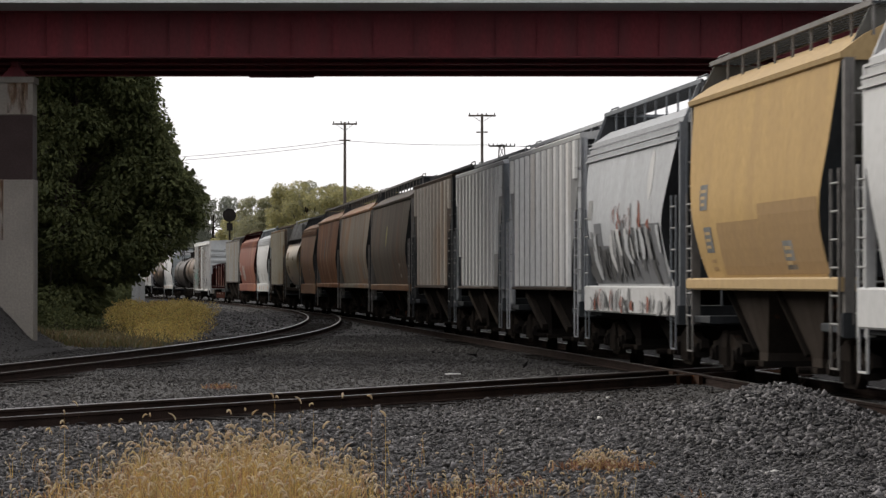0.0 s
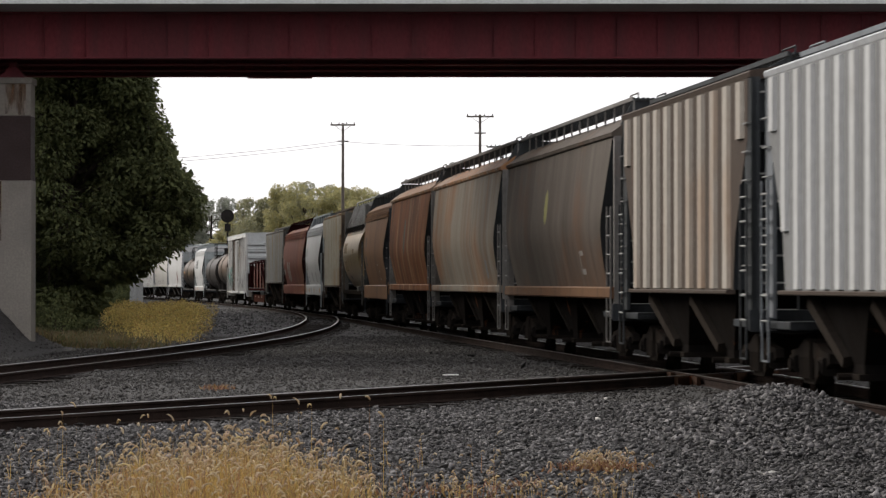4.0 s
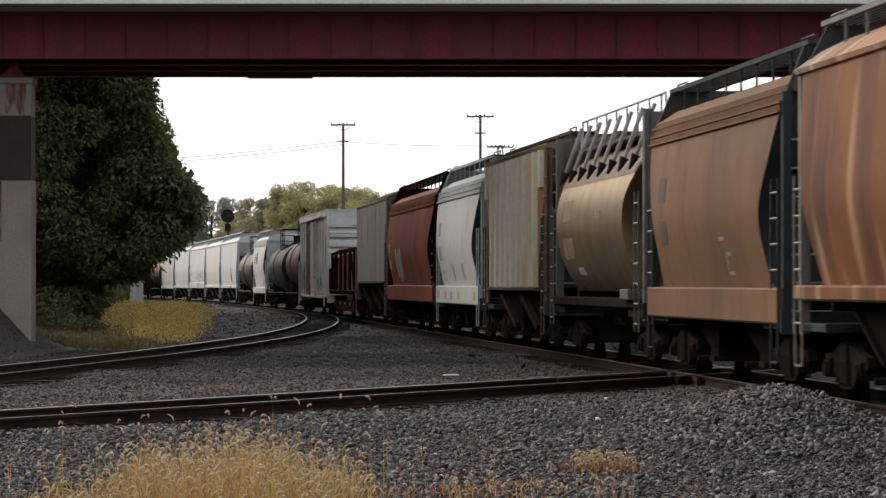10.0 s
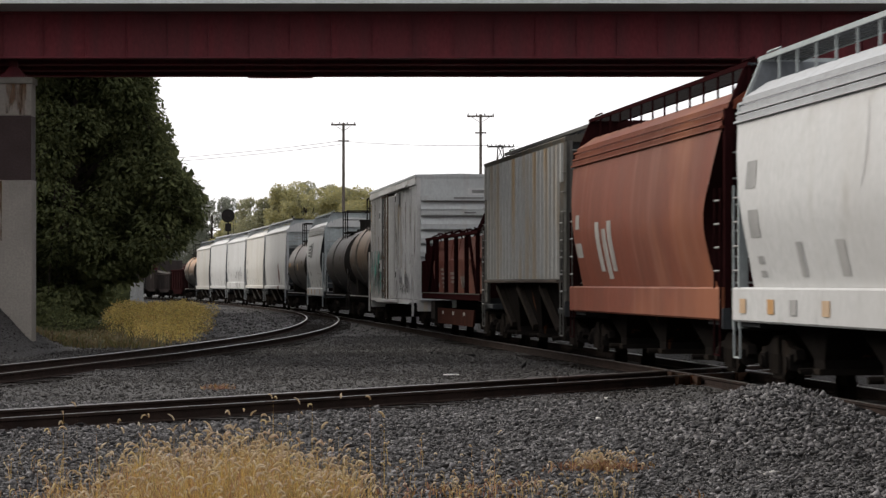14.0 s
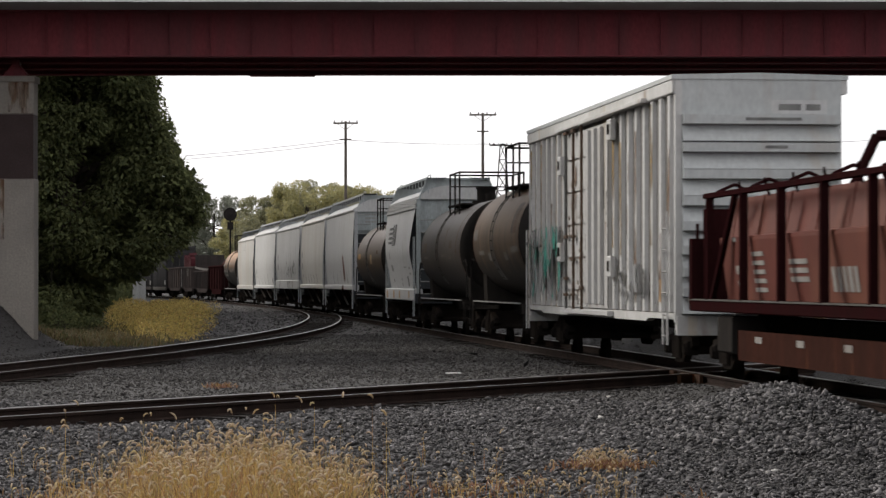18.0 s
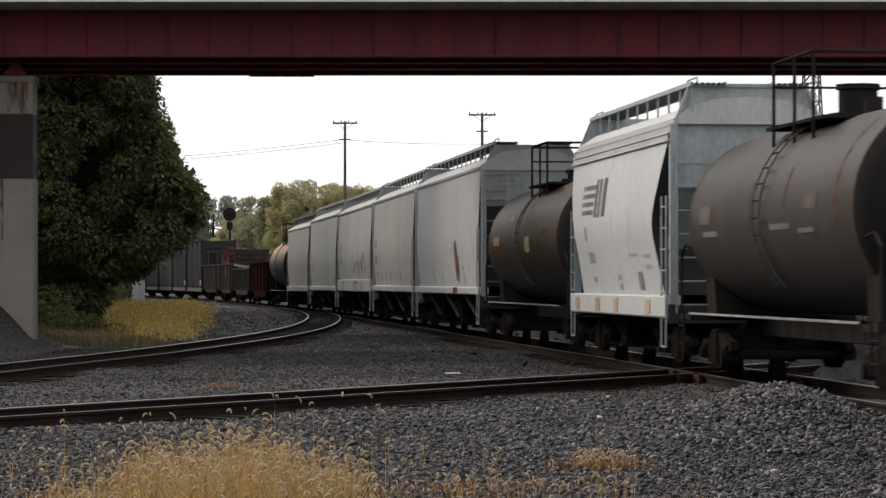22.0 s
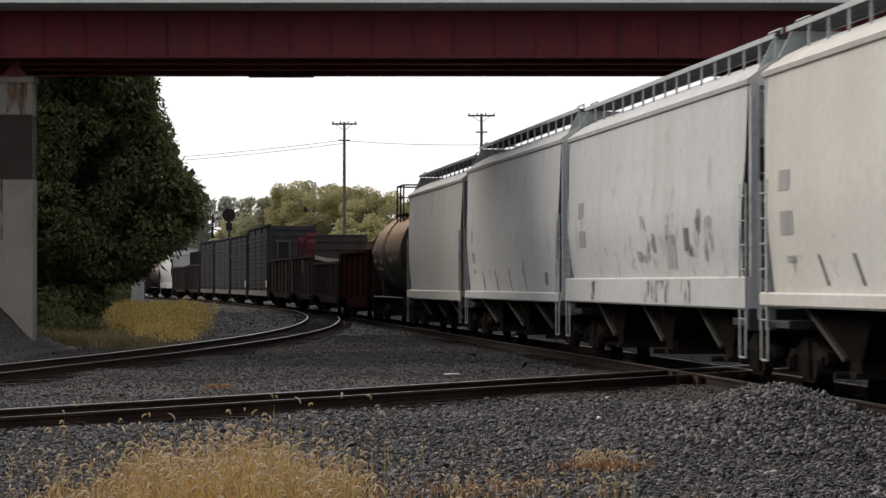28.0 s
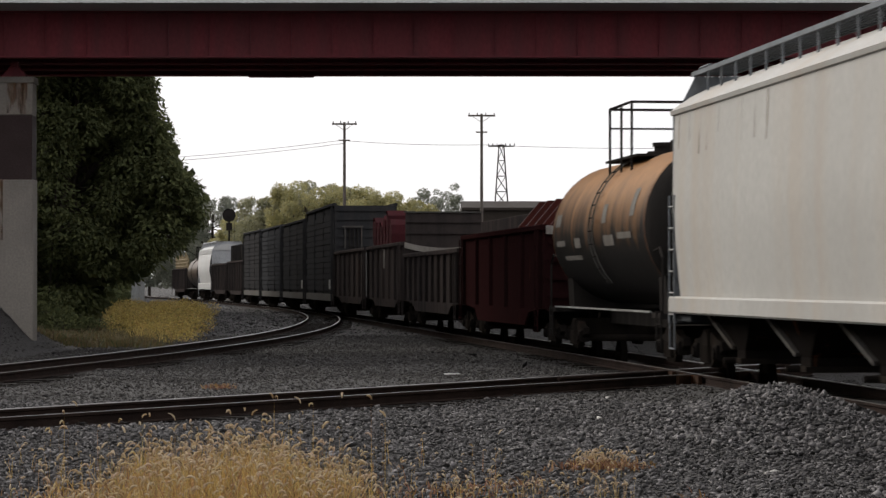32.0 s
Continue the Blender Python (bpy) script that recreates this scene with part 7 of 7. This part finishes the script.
put(boxcar(20.1, "dirty white boxcar with plug door and teal graffiti"), -43.5, -63.6)
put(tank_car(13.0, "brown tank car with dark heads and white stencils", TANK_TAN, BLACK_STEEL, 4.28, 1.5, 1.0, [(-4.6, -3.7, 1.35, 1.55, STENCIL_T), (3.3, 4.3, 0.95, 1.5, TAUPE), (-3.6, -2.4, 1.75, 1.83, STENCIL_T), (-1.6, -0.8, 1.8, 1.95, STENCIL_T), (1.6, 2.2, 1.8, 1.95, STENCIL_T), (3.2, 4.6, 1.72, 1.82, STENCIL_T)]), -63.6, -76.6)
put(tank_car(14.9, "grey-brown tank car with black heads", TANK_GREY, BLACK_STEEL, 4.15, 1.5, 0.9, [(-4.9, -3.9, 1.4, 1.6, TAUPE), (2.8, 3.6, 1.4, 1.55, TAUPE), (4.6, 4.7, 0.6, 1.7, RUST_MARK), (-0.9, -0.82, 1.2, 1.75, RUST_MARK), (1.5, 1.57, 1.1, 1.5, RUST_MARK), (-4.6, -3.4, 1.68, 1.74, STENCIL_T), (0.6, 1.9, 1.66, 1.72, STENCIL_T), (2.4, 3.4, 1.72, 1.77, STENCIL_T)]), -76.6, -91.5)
# white hopper with a dark emblem
c, p = hopper(12.5, WHITE_A, "white covered hopper car with dark striped emblem and orange sill marks", "ledge", 2, frame_mat=FRAME_BLUE, roof_mat=WHITE_A, sill_mat=WHITE_A, end_mat=FRAME_BLUE, sill=(1.01, 1.42))
for k in range(4):
    decal(c, p, -3.6, -2.2 + 0.08 * k, 3.05 + k * 0.17, 3.14 + k * 0.17, STENCIL_D, "emblem_stripe", "dark emblem stripe")
for x, w in ((-2.05, 0.3), (-1.6, 0.3), (-1.1, 0.42)):
    decal(c, p, x, x + w, 2.98, 3.75, STENCIL_D, "emblem_block", "slanted dark emblem block", lean=0.12)
stencils(c, p, rng, STENCIL_G, [(-3.3, 2.5, 0.25, 0.3), (-3.2, 2.05, 0.8, 0.22), (-3.0, 1.65, 0.4, 0.12), (0.1, 1.5, 0.35, 0.12), (0.1, 1.7, 0.35, 0.1), (3.4, 1.9, 0.7, 0.08), (3.4, 2.1, 0.7, 0.08), (1.7, 2.15, 1.0, 0.05)])
decal(c, p, 2.4, 2.9, 1.5, 1.85, STENCIL_D, "stencil")
for k, x in enumerate((-4.9, -2.2, 0.1, 3.7)):
    part("reflector", Geo().box(x, x + 0.5, -1.535, -1.528, 1.08, 1.34), STENCIL_O, c, "orange sill patch")
put(c, -91.5, -104.0)
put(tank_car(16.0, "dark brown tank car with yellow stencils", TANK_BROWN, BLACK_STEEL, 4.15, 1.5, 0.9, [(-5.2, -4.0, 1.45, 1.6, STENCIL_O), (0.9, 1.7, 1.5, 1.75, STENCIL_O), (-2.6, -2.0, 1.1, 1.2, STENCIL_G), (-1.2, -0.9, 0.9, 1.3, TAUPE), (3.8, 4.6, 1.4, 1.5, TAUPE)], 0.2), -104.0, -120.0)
# five long white hoppers
c, p = hopper(18.9, WHITE_A, "long white covered hopper car with a brown rust stain", "flow", 3, eave=4.78, frame_mat=GREY_A, sill=(1.30, 1.52), bulge=0.07, shut_end=True, end_mat=FRAME_BLUE)
for x, z, w, h in ((3.1, 2.3, 0.75, 1.25), (3.4, 2.05, 0.8, 0.95), (2.8, 2.45, 0.45, 0.9)):
    oval(c, p, x, z, w, h, RUST_SMEAR, "stain", "brown rust stain")
part("stain", Geo().box(2.7, 3.8, -1.532, -1.526, 1.3, 1.5), RUST_SMEAR, c, "brown rust stain")
for x in (-3.4, -1.0, 1.4, 5.0, 6.4):
    decal(c, p, x, x + 0.5, 1.56, 2.0 + 0.3 * rng.random(), SCRAPE, "scrape", lean=-0.6)
put(c, -120.0, -138.9)
c, p = hopper(18.2, WHITE_C, "long cream-white covered hopper car with faint grime", "flow", 3, eave=4.76, frame_mat=GREY_A, sill=(1.30, 1.52), bulge=0.07, shut_end=True, end_mat=FRAME_BLUE)
for x in (-4.5, -2.5, -0.5, 1.5, 3.5):
    decal(c, p, x, x + 0.16, 1.62, 2.05, GREY_D, "scrape", lean=-0.5)
spray(c, lambda z: shape_at(p, z)[0], rng, 16, -7.5, 7.5, 1.55, 2.0, [SCRAPE], 0.12, 0.5, "scuff", "faint grey scuff")
stencils(c, p, rng, STENCIL_G, [(-7.3, 3.0, 0.7, 0.3), (-7.2, 2.35, 0.8, 0.35), (-6.9, 1.95, 0.6, 0.1)])
put(c, -138.9, -157.1)
c, p = hopper(20.1, WHITE_B, "long white covered hopper car with deep scuffed sill", "flow", 3, eave=4.74, frame_mat=GREY_A, sill=(1.24, 1.76), bulge=0.09, shut_end=True, end_mat=FRAME_BLUE)
for x in (-5, -2.6, 0.0, 2.6, 5):
    decal(c, p, x, x + 0.12, 1.78, 2.3, SCRAPE, "scrape", lean=-0.6)
spray(c, lambda z: shape_at(p, z)[0], rng, 30, -4.5, 7.5, 1.8, 2.5, [SCRAPE], 0.35, 0.6, "smudge", "dark scraped smudge")
for k in range(5):
    x = rng.uniform(-7, 7)
    part("smudge", Geo().box(x, x + rng.uniform(0.5, 1.5), -1.532, -1.526, 1.3, 1.7), SCRAPE, c, "dark scraped smudge")
stencils(c, p, rng, STENCIL_G, [(-7.7, 3.0, 0.7, 0.35), (-7.5, 2.4, 0.8, 0.35), (2.6, 1.9, 0.9, 0.6)])
decal(c, p, 4.3, 4.8, 2.2, 2.6, STENCIL_D, "stencil")
put(c, -157.1, -177.2)
c, p = hopper(19.5, WHITE_A, "long white covered hopper car with pale ladders", "flow", 3, eave=4.8, frame_mat=GREY_A, sill=(1.21, 1.44), bulge=0.07, shut_end=True, end_mat=FRAME_BLUE)
for x in (-5, -2.2, 0.6, 3.4):
    decal(c, p, x, x + 0.12, 1.46, 2.0, GREY_D, "scrape", lean=-0.6)
spray(c, lambda z: shape_at(p, z)[0], rng, 14, -8.0, 8.0, 1.48, 1.9, [SCRAPE], 0.1, 0.45, "scuff", "faint grey scuff")
stencils(c, p, rng, STENCIL_G, [(-7.6, 2.2, 0.7, 0.3), (-7.7, 2.75, 0.35, 0.35), (-7.4, 1.9, 0.5, 0.12)])
decal(c, p, 6.6, 7.1, 1.6, 1.9, STENCIL_D, "stencil")
put(c, -177.2, -196.7)
c, p = hopper(17.6, STREAK_GREY, "long grey-white covered hopper car with rust-streaked eaves", "flow", 3, eave=4.62, frame_mat=GREY_B, sill=(1.12, 1.42), bulge=0.05, shut_end=True, end_mat=GREY_B)
for k in range(9):
    x = -7.9 + k * 0.9 + 0.4 * rng.random()
    decal(c, p, x, x + 0.06 + 0.08 * rng.random(), 4.2 - 0.4 * rng.random(), 4.58, EAVE_RUN, "rust_run", "thin run of rust")
put(c, -196.7, -214.3)
put(tank_car(15.3, "copper-brown tank car with shade-dark belly and white stencils", TANK_ORANGE, BLACK_STEEL, 4.3, 1.55, 1.0, [(-5.5, -4.8, 1.3, 1.48, STENCIL_T), (0.9, 1.4, 1.25, 1.5, STENCIL_T), (4.2, 4.7, 1.1, 1.45, STENCIL_T), (-5.4, -4.2, 1.68, 1.76, STENCIL_T), (-2.8, -2.0, 1.66, 1.8, STENCIL_T), (1.1, 2.3, 1.66, 1.8, STENCIL_T), (2.8, 4.4, 1.64, 1.72, STENCIL_T), (-4.6, -2.2, 1.9, 1.97, STENCIL_T)], 0.16), -214.3, -229.6)

# gondolas and scrap cars at the back
c = gondola(17.3, "maroon gondola car loaded with leaning steel beams", MAROON, 2.9, 0.62, ribs=6, rim_mat=PALE_RIM, sag=0.05)
for k in range(5):
    x = 0.6 + k * 1.55
    part("beam", Geo().rings([[(x - 0.1, -1.3, 2.8), (x + 0.1, -1.3, 2.8), (x + 0.1, -1.12, 2.8), (x - 0.1, -1.12, 2.8)], [(x - 0.1, -0.5, 3.75), (x + 0.1, -0.5, 3.75), (x + 0.1, -0.25, 3.75), (x - 0.1, -0.25, 3.75)], [(x - 0.1, 1.2, 3.5), (x + 0.1, 1.2, 3.5), (x + 0.1, 1.2, 3.2), (x - 0.1, 1.2, 3.2)]]), OXIDE, c, "leaning red steel beam")
put(c, -229.6, -246.9)
c = gondola(18.1, "black gondola car with a sagging pale rim", DARK_CAR, 2.55, 0.7, rim_mat=PALE_RIM)
part("far_rack", Geo().box(-8.4, 8.4, 1.2, 1.38, 2.6, 3.8, 0.02), DARK_CAR, c)
put(c, -246.9, -265.0)
for a, b, lab in ((-265.0, -281.6, "dark gondola car with hanging red tarpaulins"), (-281.6, -300.5, "dark gondola car with a dented pale rim")):
    L = a - b
    c = gondola(L, lab, DARK_CAR, 3.0, 0.75, rim_mat=PALE_RIM, ribs=7, sag=0.2)
    if "red" in lab:
        for k in range(6):
            x = -6.3 + k * 1.45
            h = 4.0 + 0.45 * rng.random()
            ring = []
            for z, e in ((2.9, 1.0), (3.5, 0.95), (h - 0.2, 0.8), (h, 0.4)):
                ring.append([(x - 0.8 * e, -1.28, z), (x - 0.3 * e, -1.38 + 0.1 * rng.random(), z), (x + 0.3 * e, -1.22, z), (x + 0.8 * e, -1.34, z), (x + 0.75 * e, -0.6, z), (x - 0.75 * e, -0.6, z)])
            part("tarpaulin", Geo().rings(ring), TARP, c, "faded red tarpaulin bundle")
        bulk = part("bulkhead", Geo().box(L / 2 - 0.72, L / 2 - 0.6, -1.36, 1.36, 2.7, 4.15, 0.02), DARK_CAR, c, "dark steel end bulkhead")
        for z in (3.0, 3.4, 3.8):
            part("bulkhead_rib", Geo().box(L / 2 - 0.598, L / 2 - 0.53, -1.36, 1.36, z, z + 0.1, 0.01), DARK_CAR, bulk)
        part("bulkhead_rim", Geo().box(L / 2 - 0.76, L / 2 - 0.54, -1.42, 1.42, 4.154, 4.2, 0.01), GREY_D, bulk)
        part("pale_strap", Geo().box(-7.4, -7.25, -1.6, -1.56, 1.1, 2.9), STENCIL_G, c)
        part("pale_strap", Geo().box(1.2, 1.32, -1.6, -1.56, 2.2, 2.9), STENCIL_W, c)
    put(c, a, b)
for k, (a, b, top, m) in enumerate(((-300.5, -320.5, 5.45, DARK_BOX), (-320.5, -339.0, 5.16, DARK_BOX), (-339.0, -357.5, 5.2, DARK_BOX_B), (-357.5, -375.0, 5.25, DARK_BOX))):
    L = a - b
    c = gondola(L, "charcoal high-sided wood-chip car with slatted sides" if m is DARK_BOX else "slate grey high-sided wood-chip car with slatted sides", m, top - 0.1, 0.75, ribs=4)
    slat = Geo().box(-L / 2 + 0.5, L / 2 - 0.5, -1.515, -1.462, 0, 0.262, 0.012).mesh("slat", m)
    for j in range(13):
        part("slat", slat, None, c).location = (0, -0.012 * (j % 3), 1.25 + j * 0.285)
    part("sill_panel", Geo().box(-L / 2 + 1.2, L / 2 - 0.55, -1.575, -1.47, 0.78, 1.12), SILL_GREY, c, "pale scuffed sill")
    if k == 0:
        for j in range(5):
            part("end_bar", Geo().box(L / 2 - 0.4, L / 2 - 0.32, -1.0 + j * 0.2, -0.94 + j * 0.2, 3.3, 4.3), SILL_GREY if j in (0, 4) else BLACK_STEEL, c)
        part("end_rail", Geo().box(L / 2 - 0.4, L / 2 - 0.3, -1.1, -0.1, 4.3, 4.38), SILL_GREY, c)
    if k < 2:
        part("placard", Geo().box(L / 2 - 2.6, L / 2 - 1.0, -1.582, -1.577, 1.35, 1.8), STENCIL_G, c, "pale placard board")
    put(c, a, b)
c = gondola(18.0, "dark gondola car with bent pipe racks", DARK_CAR, 3.2, 0.75, rim_mat=PALE_RIM)
for k in range(6):
    x = -6.5 + k * 2.4
    part("pipe_rack", Geo().path([(x, -1.3, 3.3), (x, -1.3, 4.5), (x + 0.8, -1.3, 4.5), (x + (0.9 if k % 2 else 1.6), -1.3, 3.3)], 0.07, 5), BLACK_STEEL, c, "bent black pipe")
part("back_panel", Geo().box(-8.4, 8.4, 1.25, 1.37, 3.3, 4.9, 0.02), GREY_B, c, "pale grey back panel")
put(c, -375.0, -393.0)
c = gondola(18.0, "black gondola car with a pale bent rim", DARK_CAR, 3.1, 0.75, rim_mat=PALE_RIM)
put(c, -393.0, -411.0)
c, p = hopper(17.0, WHITE_A, "white covered hopper car with pale roof", "ledge", 2, frame_mat=GREY_A, end_mat=GREY_A)
put(c, -411.0, -428.0)
put(tank_car(15.0, "dark tank car with its belly coloured dark as shade", TANK_BROWN, BLACK_STEEL, 4.1, 1.5, 0.9), -428.0, -443.0)
c = gondola(18.0, "black gondola car with upright wooden stakes", DARK_CAR, 2.95, 0.75)
for k in range(11):
    part("wooden_stake", Geo().box(-7.8 + k * 1.5, -7.66 + k * 1.5, -1.25, -1.1, 1.1, 4.0 + 0.7 * rng.random()), STAKE_WOOD, c, "upright pale wooden stake")
for k in range(3):
    part("stake_rail", Geo().box(-7.9, 7.6, -1.3, -1.26, 3.25 + k * 0.33, 3.32 + k * 0.33), STAKE_WOOD, c)
put(c, -443.0, -461.0)


# ---- what moves ----
def motions():
    """The train rolls along the main track towards the right, slowly gaining speed."""
    for car, u, length in CAR_U:
        rows = []
        for t in range(0, 33):
            a, b = on_line(u + travel(t) + length * 0.33), on_line(u + travel(t) - length * 0.33)
            d, m = a - b, (a + b) / 2
            rows.append((t, pose(m.x, m.y, RAIL_Z, 0, 0, math.degrees(math.atan2(d.y, d.x)))))
        walk(car, rows)
        # wheels roll while the car is near
        near = [t for t in np.arange(0, 32.01, 0.05) if -95 < u + travel(t) < -5]
        if near:
            turns = [(0.0, near[0])] * int(near[0] > 0) + [(t, t) for t in near] + [(32.0, near[-1])] * int(near[-1] < 31.99)
            for wheel, seat in WHEELS[car.name]:
                walk(wheel, [(float(t), Matrix.Translation(seat.translation) @ Matrix.Rotation(travel(s) / 0.435, 4, "Y") @ seat.to_3x3().to_4x4()) for t, s in turns])


motions()
